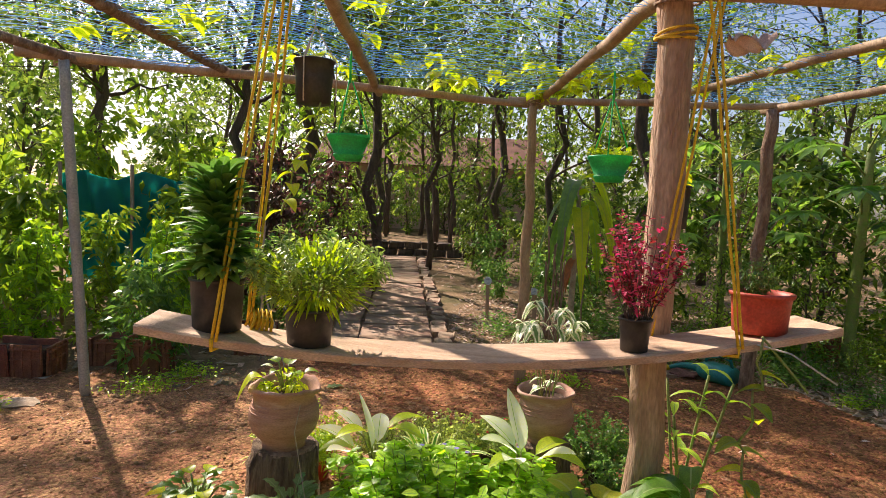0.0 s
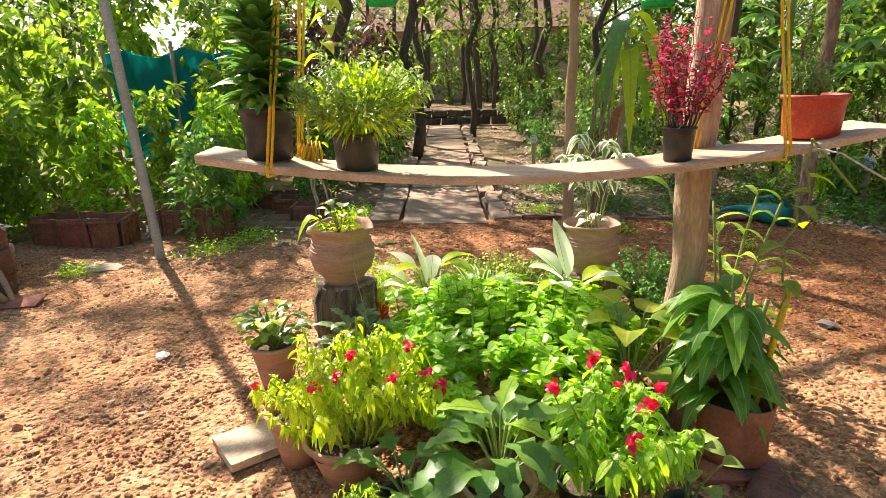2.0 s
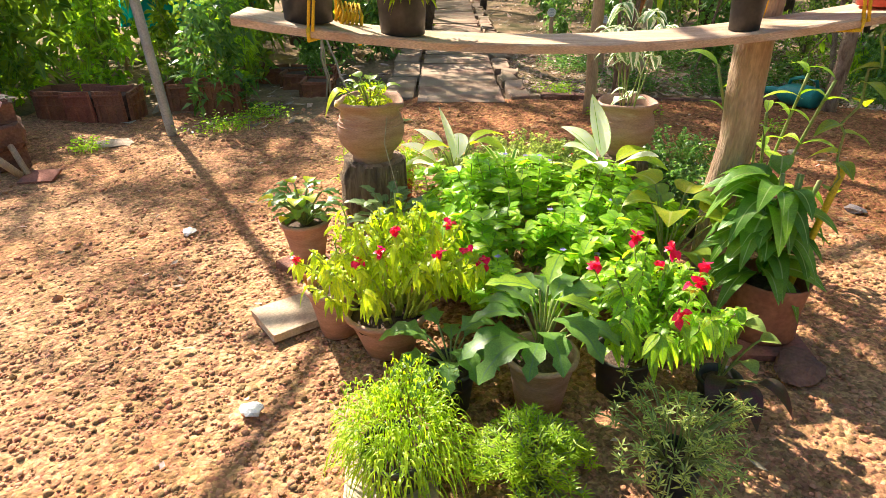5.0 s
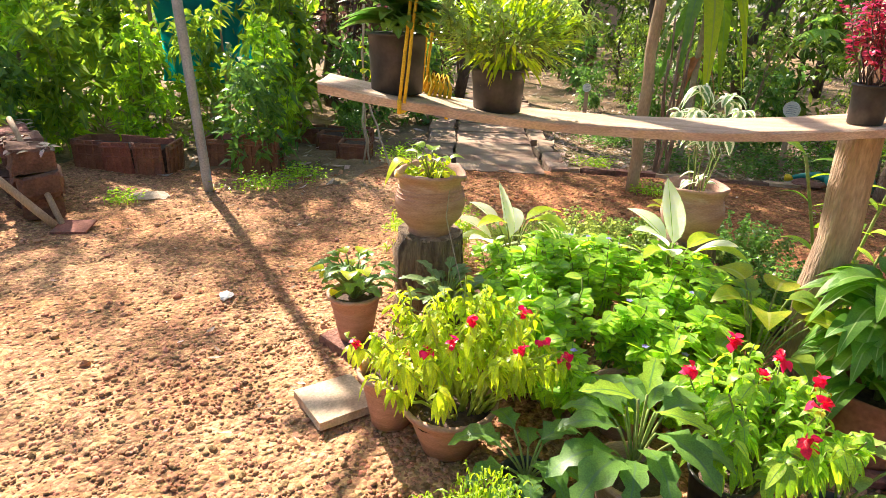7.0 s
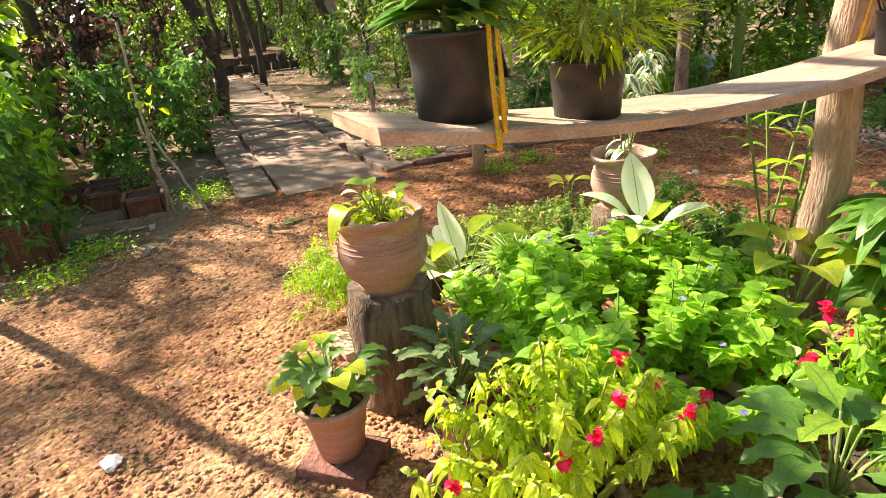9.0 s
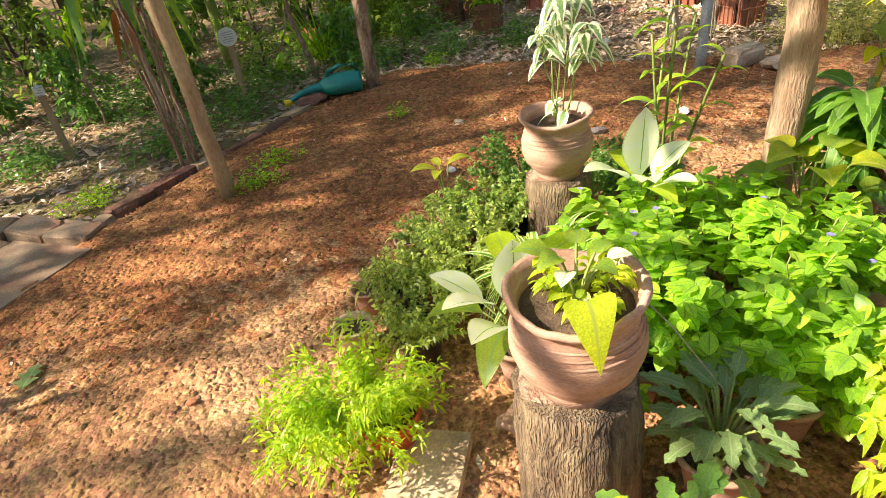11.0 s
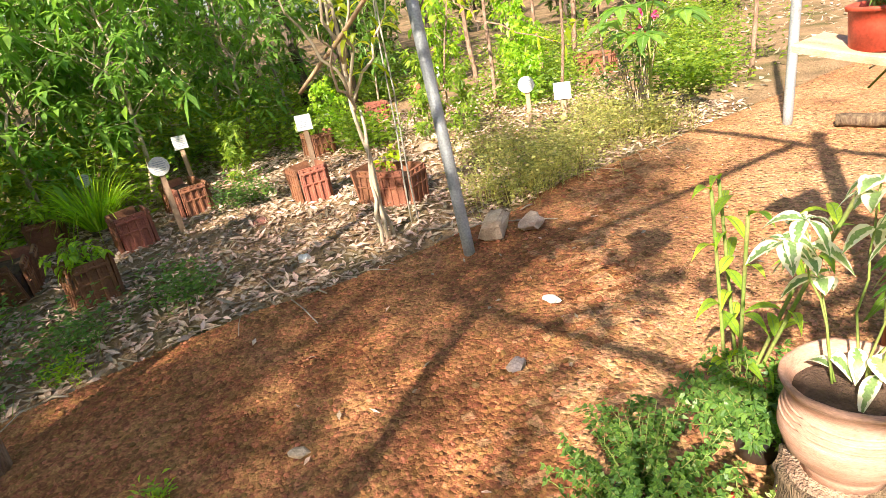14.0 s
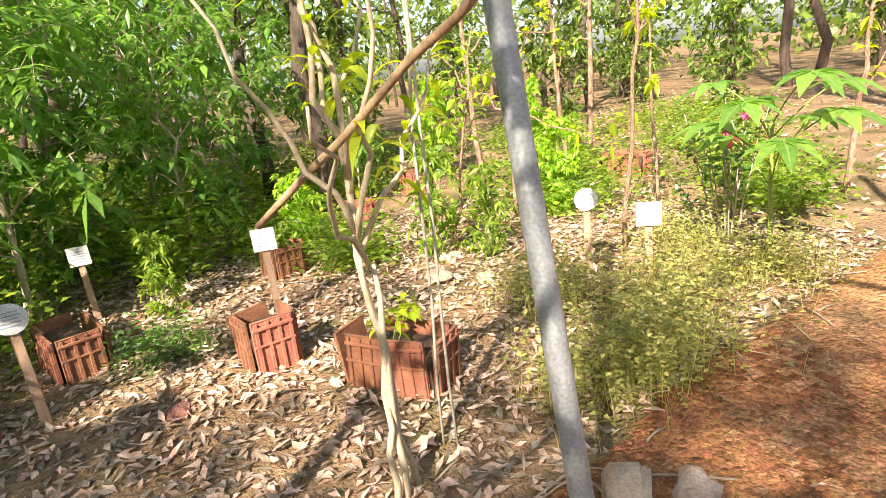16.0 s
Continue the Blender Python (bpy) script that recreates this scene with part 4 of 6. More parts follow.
th = thing("potted_balsam", pose(-0.72, 3.62, 0.0), "yellow-green drooping balsam in a terracotta bowl", "potted plant")
plain_pot(th, 0.14, 0.17, M_CLAY, 0.6, 0.018, "wide terracotta pot")
paths = bush(th, 58, 26, 0.33, 0.40, L_LIME, 0.045, 0.020, "oval", 0.9, (0.03, 0.02, 0.13), 4, 0.0055, 0.42, M_BALSAM, fold=0.3)
for c in paths[::8]:
    g = Geo()
    p = np.repeat(c[-1:] + (0, 0, 0.01), 9, 0) + R.normal(0, 0.006, (9, 3))
    leaves(g, p, R.normal(0, 1, (9, 3)) + (0, -0.3, 0.5), 0.021, 0.02, 0.3, 0.15, "heart", 3)
    part("flower", g, L_PETALR, th, "small red flower")
th = thing("potted_seedling", pose(-0.93, 3.68, 0.0), "terracotta pot with a sparse yellowing plant", "potted plant")
plain_pot(th, 0.10, 0.2, M_CLAY, 0.65, 0.016, "plain terracotta pot")
bush(th, 9, 9, 0.16, 0.2, L_LIME, 0.06, 0.025, "oval", 0.9, (0, 0, 0.16), 4, 0.004)
bush(th, 5, 4, 0.14, 0.12, L_BROWN, 0.05, 0.02, "oval", 0.9, (0, 0, 0.16), 4, 0.004, stem_mat=M_TWIG, name="withered_leaves")

# cushion plants along the front
th = thing("cushion_plant", pose(-0.52, 3.06, 0.028), "dense bright green cushion of fine leaves on a tile", "plant")
g = Geo()
k = 2600
p, d = ball(k, 0.155, 0.85, 0.35)
p, d = p[p[:, 2] > -0.06], d[p[:, 2] > -0.06]
p = p * (1 + 0.26 * np.sin(p[:, :1] * 34 + 1) * np.sin(p[:, 1:2] * 29) + R.normal(0, 0.12, (len(p), 1)))
leaves(g, p * (1, 1.1, 1) + (0, 0.06, 0.12), d + R.normal(0, 0.45, d.shape) + (0, 0, 0.7), R.uniform(0.035, 0.07, len(p)), 0.0055, R.uniform(0.6, 1.5, len(p)), 0.2, "grass", 4)
part("foliage", g, L_FINE, th)
plain_pot(th, 0.09, 0.1, M_BLACK, 0.8)
g = Geo()
box(g, (0.24, 0.22, 0.03), rough=0.002)
solid("tile", g, M_TILEPALE, pose(-0.545, 3.08, -0.002, 0, 0, 17), "pale terracotta tile under a cushion plant", "tile", smooth=False)


def star_plant(at, r, h, n, material, label, pot_r, pot_h, spread=1.0, drop=0.3):
    """A succulent with rosettes of needle leaves at the tips of trailing stalks."""
    th = thing("moss_rose", pose(*at), label, "potted plant")
    plain_pot(th, pot_r, pot_h, M_BLACK, 0.82, 0.007, "small black plastic pot")
    g, sg = Geo(), Geo()
    for q in range(n):
        a, d = R.uniform(0, 6.28), r * R.uniform(0, 1) ** 0.5 * spread
        d *= 1 + 0.28 * math.sin(3 * a + at[0] * 40) + 0.15 * math.sin(7 * a)
        tip = np.array((math.cos(a) * d, math.sin(a) * d, pot_h + (h - pot_h) * (1 - (d / r) ** 2 * drop) * R.uniform(0.7, 1.05)))
        c = curve((math.cos(a) * pot_r * 0.5, math.sin(a) * pot_r * 0.5, pot_h * 0.9), tip, 6, -0.02)
        tube(sg, c, 0.002, 4)
        m = 13
        b = np.arange(m) * 2.4
        leaves(g, np.repeat(tip[None], m, 0) - np.array((0, 0, 1.0)) * R.uniform(0, 0.03, (m, 1)), np.stack((np.cos(b), np.sin(b), R.uniform(0.0, 0.9, m)), -1), R.uniform(0.02, 0.037, m), 0.0055, 0.15, 0.2, "lance", 2)
    part("stem", sg, M_STEM, th)
    part("foliage", g, material, th)
    return th


star_plant((-0.185, 3.12, 0.0), 0.17, 0.22, 250, L_FINE, "bright yellow-green moss rose spilling over its pot", 0.05, 0.05, drop=0.85)
star_plant((0.165, 3.19, 0.0), 0.21, 0.235, 85, L_PALE, "sparse moss rose trailing from a black pot", 0.068, 0.115, drop=0.22)
g = Geo()
u, v = np.meshgrid(np.linspace(0, 1, 22), np.linspace(-1, 1, 13), indexing="ij")
half = 0.088 * np.clip(np.interp(u, (0, 0.04, 0.3, 0.52, 0.62, 1.0), (0.6, 0.95, 1.0, 0.8, 0.25, 0.14)), 0, 1) * (1 + 0.08 * np.sin(u * 31 + v * 2))
sheet = np.stack((u * 0.29, v * half - 0.05 * u ** 2 + 0.03 * np.clip(u - 0.7, 0, 1), 0.012 + 0.028 * np.abs(v) ** 1.5 * (1 - u) + 0.012 * np.sin(u * 14) + 0.006 * np.sin(v * 9 + u * 5) + 0.07 * np.clip(u - 0.72, 0, 1)), -1)
i, j = np.meshgrid(np.arange(21), np.arange(12), indexing="ij")
fq = np.stack((i * 13 + j, (i + 1) * 13 + j, (i + 1) * 13 + j + 1, i * 13 + j + 1), -1)
uvs = np.stack(((v + 1) / 2, u), -1)
g.add(sheet, fq, uvs).add(sheet - (0, 0, 0.002), fq[..., ::-1], uvs)
solid("fallen_leaf", g, L_DRY, pose(0.062, 2.985, 0.026, 0, 0, 2), "large dry buff leaf curled on the gravel", "leaf")
for (x, y, z, s, m, lab) in ((0.29, 3.08, 0.02, (0.12, 0.13, 0.06), M_BRICK, "flat lump of orange laterite on the gravel"), (0.62, 3.76, 0.02, (0.2, 0.14, 0.05), M_BRICK, "flat laterite lump under a grow bag"),
                             (-1.03, 3.22, 0.012, (0.075, 0.06, 0.025), M_QUARTZ, "small white stone on the gravel"), (-1.96, 4.30, 0.012, (0.085, 0.06, 0.025), M_QUARTZ, "small white stone on the gravel"),
                             (1.257, 5.185, 0.012, (0.1, 0.07, 0.04), M_SLATE, "flat grey stone on the gravel"), (0.56, 5.76, 0.012, (0.06, 0.05, 0.03), M_QUARTZ, "small white stone on the gravel"),
                             (1.65, 4.81, 0.012, (0.1, 0.06, 0.03), M_QUARTZ, "pale flat stone on the gravel"), (1.2, 6.1, 0.012, (0.09, 0.06, 0.035), M_STONE, "pale stone on the gravel"),
                             (2.64, 4.68, 0.045, (0.14, 0.24, 0.12), M_STONE, "pale cut stone beside a pipe post"), (2.58, 4.45, 0.03, (0.15, 0.22, 0.09), M_STONE, "pale rough stone beside a pipe post"),
                             # the flat lump at (-3.36, 5.5) stands in for a sunlit patch of ground
                             (1.34, 7.58, 0.02, (0.26, 0.18, 0.07), M_BRICK, "flat reddish stone at the yard's edge"), (-3.36, 5.5, 0.005, (0.3, 0.22, 0.04), M_STONE, "flat pale lump standing in for a sunlit patch of gravel"),
                             (3.2, 5.85, -0.03, (0.11, 0.09, 0.06), M_QUARTZ, "white stone among dry leaves"), (4.3, 6.1, -0.03, (0.2, 0.16, 0.06), M_BRICK, "orange laterite lump among dry leaves"),
                             (5.3, 4.3, -0.02, (0.25, 0.2, 0.1), M_STONE, "pale stone among dry leaves"), (5.7, 4.05, -0.02, (0.2, 0.2, 0.1), M_STONE, "pale stone among dry leaves"), (5.0, 4.0, -0.02, (0.22, 0.16, 0.09), M_STONE, "pale stone among dry leaves")):
    g = Geo()
    if "cut" in lab:
        box(g, s, (0, 0, -s[2] / 2), rough=0.008, bevel=0.3)
    else:
        rock(g, s, n=2)
    solid("stone", g, m, pose(x, y, z, 0, 0, R.uniform(0, 180)), lab, "stone", smooth=False)

th = thing("potted_leafy_plant", pose(-0.19, 3.43, 0.0), "large lobed green leaves in a terracotta pot", "potted plant")
plain_pot(th, 0.10, 0.2, M_CLAY, 0.68, 0.016, "plain terracotta pot")
stalked(th, tuple((az, R.uniform(0.08, 0.2), R.uniform(0.03, 0.09), R.uniform(0.14, 0.21)) for az in range(0, 360, 24)), L_DEEP, 0.5, "lobed", 0.55, base=(0, 0, 0.17))
stalked(th, ((80, 0.24, 0.02, 0.14), (200, 0.24, 0.02, 0.15), (320, 0.22, 0.03, 0.15)), L_MINT, 0.45, "lobed", 0.3, base=(0, 0, 0.17))
th = thing("potted_leafy_plant", pose(-0.45, 3.38, 0.0), "dark ragged leaves over a small brown pot", "potted plant")
plain_pot(th, 0.075, 0.15, M_BLACK, 0.75, 0.01)
stalked(th, tuple((az, R.uniform(0.05, 0.14), R.uniform(0.03, 0.08), R.uniform(0.11, 0.16)) for az in range(10, 370, 30)), L_DEEP, 0.55, "lobed", 0.6, base=(0, 0, 0.13))

th = thing("potted_impatiens", pose(0.05, 3.55, 0.0), "green impatiens with crimson flowers in a black pot", "potted plant")
plain_pot(th, 0.085, 0.15, M_BLACK, 0.8, 0.009, "black plastic pot with a pale rim")
paths = bush(th, 34, 24, 0.25, 0.36, L_MINT, 0.058, 0.027, "oval", 0.8, (0.06, 0.03, 0.12), 5, 0.0045)
for c in paths[::5]:
    g = Geo()
    p = np.repeat(c[-1:] + (0, 0, 0.018), 11, 0) + R.normal(0, 0.007, (11, 3))
    leaves(g, p, R.normal(0, 1, (11, 3)) + (0, -0.3, 0.5), 0.026, 0.026, 0.3, 0.15, "heart", 3)
    part("flower", g, L_PETALR, th, "crimson flower")
th = thing("potted_geranium", pose(0.33, 3.55, 0.0), "round grey-green leaves and purple-backed blades in a dark pot", "potted plant")
plain_pot(th, 0.06, 0.1, M_BLACK, 0.8)
stalked(th, ((300, 0.12, 0.06, 0.06), (0, 0.16, 0.08, 0.06), (45, 0.2, 0.05, 0.06), (260, 0.17, 0.05, 0.06), (100, 0.15, 0.07, 0.06), (330, 0.22, 0.03, 0.06)), L_GREY, 0.8, "oval", 0.5, base=(0, 0, 0.08))
stalked(th, ((290, 0.06, 0.09, 0.12), (330, 0.05, 0.1, 0.12), (250, 0.07, 0.07, 0.1)), L_DARKRED, 0.45, "oval", 0.9, base=(0, 0, 0.08))

th = thing("potted_cordyline", pose(0.535, 3.955, 0.02), "striped drooping cordyline in a rust-brown grow bag", "potted plant")
g = Geo()
lathe(g, [(0.001, 0), (0.105, 0.0), (0.115, 0.02), (0.112, 0.1), (0.118, 0.18), (0.122, 0.215), (0.118, 0.22), (0.112, 0.21), (0.108, 0.16)], 30, 0.035)
part("grow_bag", g, M_BAG, th, "crumpled rust-brown grow bag")
soil(th, 0.107, 0.175)
g, sg = Geo(), Geo()
k = 78
a = np.arange(k) * 2.4
z = 0.22 + R.uniform(0.0, 0.36, k)
leaves(g, np.stack((0.03 * np.cos(a) - 0.05, 0.03 * np.sin(a) + 0.02, z - 0.02), -1), np.stack((np.cos(a) - 0.15, np.sin(a), R.uniform(0.5, 1.1, k)), -1), R.uniform(0.19, 0.28, k), R.uniform(0.065, 0.09, k), R.uniform(0.5, 1.1, k), 0.3, "dragon", 9)
for q in range(4):
    tube(sg, curve((0, 0, 0.17), (R.normal(0, 0.03), R.normal(0, 0.03), 0.58), 6), 0.007, 6)
part("cane", sg, M_STEM, th)
part("foliage", g, L_STRIPE, th)
g = Geo()
tube(g, curve((0.05, -0.02, 0.17), (0.11, -0.02, 0.62), 5), 0.011, 8)
part("stake", g, M_YPLAST, th, "yellow plant stake")
g = Geo()
box(g, (0.26, 0.2, 0.02), rough=0.003)
solid("tile", g, M_TILE, pose(0.54, 3.9, -0.001, 0, 0, 10), "brown clay tile under a grow bag", "tile", smooth=False)

# the leafy mass in the middle
th = thing("flowering_bush", pose(-0.28, 4.22, 0.0), "dense green mint-like bush dotted with violet flowers", "bush")
paths = stems(th, 170, 0.60, 0.47, thick=0.004, base=1.6)
pos, way = along(paths, 34, 0.35)
g = Geo()
k = len(pos)
leaves(g, pos, way * (1, 1, 0.35) + (0, 0, 0.12), R.uniform(0.04, 0.075, k), R.uniform(0.03, 0.05, k), R.uniform(0.05, 0.4, k), 0.22, "oval", 5)
part("foliage", g, L_MINT, th)
g = Geo()
for c in paths[::9]:
    p = np.repeat(c[-1:] + (0, 0, 0.012), 5, 0)
    a = np.arange(5) * 1.26
    leaves(g, p, np.stack((np.cos(a), np.sin(a), 0.3 + 0 * a), -1), 0.014, 0.014, 0.2, 0.1, "heart", 2)
part("flowers", g, L_PETALV, th, "tiny violet flowers")
g = Geo()
for x, y, r in ((-0.6, 4.0, 0.09), (-0.2, 3.85, 0.1), (0.15, 4.1, 0.09), (-0.62, 4.38, 0.1)):
    pt = thing("clay_pot", pose(x, y, 0), "old terracotta pot hidden under foliage", "pot", "pots under the bush")
    plain_pot(pt, r, 0.17, M_CLAY, 0.65, 0.016)

th = thing("potted_anthurium", pose(0.2, 4.06, 0.0), "yellow-green arrow-shaped leaves in a dark pot", "potted plant")
plain_pot(th, 0.09, 0.16, M_BLACK, 0.8)
stalked(th, ((200, 0.3, 0.08, 0.109), (140, 0.34, 0.08, 0.116), (260, 0.3, 0.1, 0.116), (320, 0.28, 0.12, 0.122), (60, 0.3, 0.1, 0.109), (20, 0.25, 0.12, 0.102)), L_YELLOW, 0.85, "heart", 0.5, base=(0, 0, 0.14))
stalked(th, ((230, 0.2, 0.14, 0.102), (0, 0.22, 0.14, 0.109), (100, 0.24, 0.13, 0.109), (170, 0.2, 0.15, 0.102), (50, 0.18, 0.16, 0.109), (290, 0.18, 0.16, 0.109), (130, 0.3, 0.06, 0.116), (330, 0.32, 0.06, 0.116)), L_SHRUB, 0.8, "heart", 0.6, base=(0, 0, 0.14))


def dieffenbachia(at, specs, label, r=0.09):
    th = thing("potted_dieffenbachia", pose(*at), label, "potted plant")
    plain_pot(th, r, 0.17, M_CLAY, 0.68, 0.014)
    stalked(th, specs[:1], L_CREAM, 0.42, "oval", 0.05, base=(0, 0, 0.15), fold=0.25, rise_k=4.0)
    stalked(th, specs[1:], L_CREAM, 0.42, "oval", 0.3, base=(0, 0, 0.15), fold=0.3, rise_k=0.9)
    stalked(th, ((40, 0.24, 0.06, 0.2), (330, 0.26, 0.08, 0.2), (230, 0.24, 0.05, 0.17)), L_LIME, 0.38, "oval", 0.4, base=(0, 0, 0.15), fold=0.35)
    stalked(th, ((110, 0.12, 0.1, 0.2), (190, 0.14, 0.1, 0.2), (280, 0.12, 0.1, 0.2), (0, 0.14, 0.1, 0.18)), L_SHRUB, 0.4, "oval", 0.6, base=(0, 0, 0.15), fold=0.35)
    return th


dieffenbachia((-0.02, 4.56, 0.0), ((205, 0.27, 0.02, 0.25), (150, 0.27, 0.05, 0.22), (250, 0.23, 0.06, 0.19), (210, 0.26, 0.04, 0.2), (330, 0.24, 0.06, 0.2)), "cream-white dieffenbachia leaves with green edges in a clay pot")
dieffenbachia((-0.70, 4.70, 0.0), ((215, 0.16, 0.02, 0.25), (185, 0.15, 0.1, 0.21), (235, 0.13, 0.1, 0.21), (100, 0.14, 0.1, 0.2), (160, 0.2, 0.08, 0.2)), "cream-white dieffenbachia beside a stump pot", 0.08)
th = thing("spider_plant", pose(-0.46, 4.74, 0.0), "arching green and cream striped spider plant in a clay pot", "potted plant")
plain_pot(th, 0.09, 0.17, M_CLAY, 0.68, 0.014)
k = 95
a = np.arange(k) * 2.4
g = Geo()
leaves(g, np.stack((0.02 * np.cos(a), 0.02 * np.sin(a), 0.2 + 0 * a), -1), np.stack((np.cos(a), np.sin(a), R.uniform(0.7, 2.2, k)), -1), R.uniform(0.3, 0.5, k), R.uniform(0.022, 0.034, k), R.uniform(0.4, 1.1, k), 0.4, "grass", 10)
part("foliage", g, L_SPIDER, th)
g = Geo()

# low plants behind the stumps
th = thing("fern_clump", pose(-1.08, 4.93, 0.02), "bright feathery fern clump beside a stump", "plant")
g = Geo()
for q in range(64):
    az, d = R.uniform(0, 6.28), 0.25 * R.uniform(0, 1) ** 0.5
    c = curve((math.cos(az) * d * 0.3 - 0.05, math.sin(az) * d * 0.3 + 0.05, 0.06), (math.cos(az) * d * 1.15 - 0.09, math.sin(az) * d * 1.1 + 0.08, R.uniform(0.12, 0.33) * (1.15 - (d / 0.3) ** 2 * 0.7)), 9, -0.05)
    k = 70
    p = c[R.randint(2, 9, k)] + R.normal(0, 0.013, (k, 3))
    leaves(g, p, R.normal(0, 1, (k, 3)) + (math.cos(az), math.sin(az), 0.7), R.uniform(0.02, 0.048, k), R.uniform(0.005, 0.011, k), 0.4, 0.2, "lance", 3)
part("foliage", g, L_FINE, th)
plain_pot(th, 0.095, 0.12, M_ORANGE, 0.75, 0.012, "orange-red plastic pot")
g = Geo()
box(g, (0.24, 0.2, 0.03), rough=0.002)
solid("tile", g, M_TILEPALE, pose(-1.12, 4.78, -0.002, 0, 0, 20), "pale terracotta tile under a fern pot", "tile", smooth=False)
for (x, y, r, h, n, per, m, ln, wd, lab) in ((-0.42, 5.06, 0.27, 0.28, 90, 46, L_PALE, 0.02, 0.012, "fine yellow-green shrub in a sunlit pot"),
                                            (-0.2, 5.32, 0.2, 0.17, 60, 44, L_GREY, 0.02, 0.010, "low grey-green shrub with small red flowers"),
                                            (-0.54, 5.26, 0.18, 0.17, 55, 44, L_PALE, 0.02, 0.010, "low pale green shrub beside small pots"),
                                            (0.12, 5.12, 0.2, 0.2, 60, 44, L_GREY, 0.02, 0.010, "grey-green shrub at the foot of a stump"),
                                            (-0.04, 5.18, 0.26, 0.24, 90, 50, L_GREY, 0.02, 0.010, "fine grey-green shrub with small red flowers"),
                                            (0.36, 5.22, 0.26, 0.3, 80, 44, L_DEEP, 0.022, 0.012, "fine dark green shrub beside a stump"),
                                            (0.45, 4.75, 0.26, 0.24, 60, 36, L_DEEP, 0.03, 0.012, "low dark green foliage behind a stump"),
                                            (-0.74, 5.06, 0.19, 0.2, 55, 40, L_PALE, 0.022, 0.010, "fine pale shrub in a clay pot")):
    th = thing("potted_shrub", pose(x, y, 0), lab, "potted plant")
    plain_pot(th, 0.08, 0.13, M_BLACK, 0.75, 0.01)
    paths = bush(th, n, per, r, h, m, ln, wd, "oval", 0.3, (0, 0, 0.08), 2, 0.0022, 0.15)
    if m is L_GREY and x > -0.2:
        g = Geo()
        for c in paths[::14]:
            leaves(g, np.repeat(c[-1:], 4, 0), R.normal(0, 1, (4, 3)) + (0, 0, 0.5), 0.016, 0.015, 0.2, 0.1, "heart", 2)
        part("flowers", g, L_PETALR, th, "small red flowers")
for (x, y, r, h) in ((-0.8, 5.3, 0.068, 0.115), (-0.6, 5.4, 0.062, 0.11), (-0.24, 5.47, 0.055, 0.10)):
    th = thing("small_pot_plant", pose(x, y, 0), "small pot with a few upright succulent blades", "potted plant", "small pots behind the bed")
    plain_pot(th, r, h, M_TILEPALE if x < -0.7 else M_CLAY, 0.75, 0.01)
    g = Geo()
    a = np.arange(7) * 2.4
    leaves(g, np.stack((0.02 * np.cos(a), 0.02 * np.sin(a), h * 0.8 + 0 * a), -1), np.stack((np.cos(a) * 0.6, np.sin(a) * 0.6, 1 + 0 * a), -1), R.uniform(0.12, 0.2, 7), 0.019, 0.75, 0.5, "grass", 6)
    part("foliage", g, L_PALE, th)
th = thing("small_sapling", pose(0.03, 5.43, 0.0), "young plant with yellow-green top leaves in a tiny pot", "potted plant")
plain_pot(th, 0.05, 0.08, M_CLAY, 0.75, 0.01)
stalked(th, ((130, 0.24, 0.03, 0.11), (200, 0.24, 0.03, 0.1), (320, 0.25, 0.03, 0.11), (60, 0.24, 0.02, 0.09)), L_YELLOW, 0.4, "oval", 0.4, base=(0, 0, 0.07))
stalked(th, ((100, 0.08, 0.05, 0.06), (220, 0.1, 0.05, 0.06), (340, 0.08, 0.05, 0.06)), L_MINT, 0.7, "oval", 0.4, base=(0, 0, 0.07))
th = thing("ginger_plant", pose(0.62, 4.66, 0.0), "upright ginger with long lance leaves beside a stump", "plant")
g, sg = Geo(), Geo()
for q in range(5):
    c = curve((R.normal(0, 0.04), R.normal(0, 0.04), 0), (R.normal(0, 0.13), R.normal(0, 0.13), R.uniform(0.5, 0.82)), 9, -0.02)
    tube(sg, c, 0.006, 6)
    a = np.arange(7) * 3.14 + R.uniform(0, 3)
    leaves(g, c[2:9], np.stack((np.cos(a), np.sin(a), 0.8 + 0 * a), -1), R.uniform(0.15, 0.24, 7), 0.032, 0.5, 0.4, "lance", 7)
part("stem", sg, M_STEM, th)
part("foliage", g, L_MINT, th)

# ---- brick and slab path ----
path = thing("garden_path", pose(-1.17, 7.05, 0, 0, 0, 12.5), "weathered slab path with brick edging leading to the woods", "path")
path["kind"] = "structure"
slab_mesh = []
for k in range(3):
    g = Geo()
    box(g, (0.76, 0.58, 0.05), (0, 0, -0.03), rough=0.004, bevel=0.25)
    slab_mesh.append(g.mesh("slab", M_SLAB, False))
    g = Geo()
    box(g, (0.28, 0.85, 0.06), (0, 0, -0.03), rough=0.004, bevel=0.2)
    slab_mesh.append(g.mesh("slab", M_SLAB, False))
    g = Geo()
    box(g, (0.17, 0.31, 0.09), (0, 0, -0.035), rough=0.006, bevel=0.2)
    slab_mesh.append(g.mesh("brick", M_SLAB, False))
for k in range(18):
    ob = part("slab", slab_mesh[(k % 3) * 3], None, path)
    ob.matrix_local = pose(R.normal(0.0, 0.012), 0.3 + k * 0.592, R.normal(0, 0.004), R.normal(0, 0.4), R.normal(0, 0.4), R.normal(0, 0.7))
for k in range(12):
    ob = part("slab", slab_mesh[(k % 3) * 3 + 1], None, path)
    ob.matrix_local = pose(-0.55 + R.normal(0, 0.012), 0.57 + k * 0.88, 0.0, R.normal(0, 0.5), R.normal(0, 0.7), R.normal(0, 0.9))
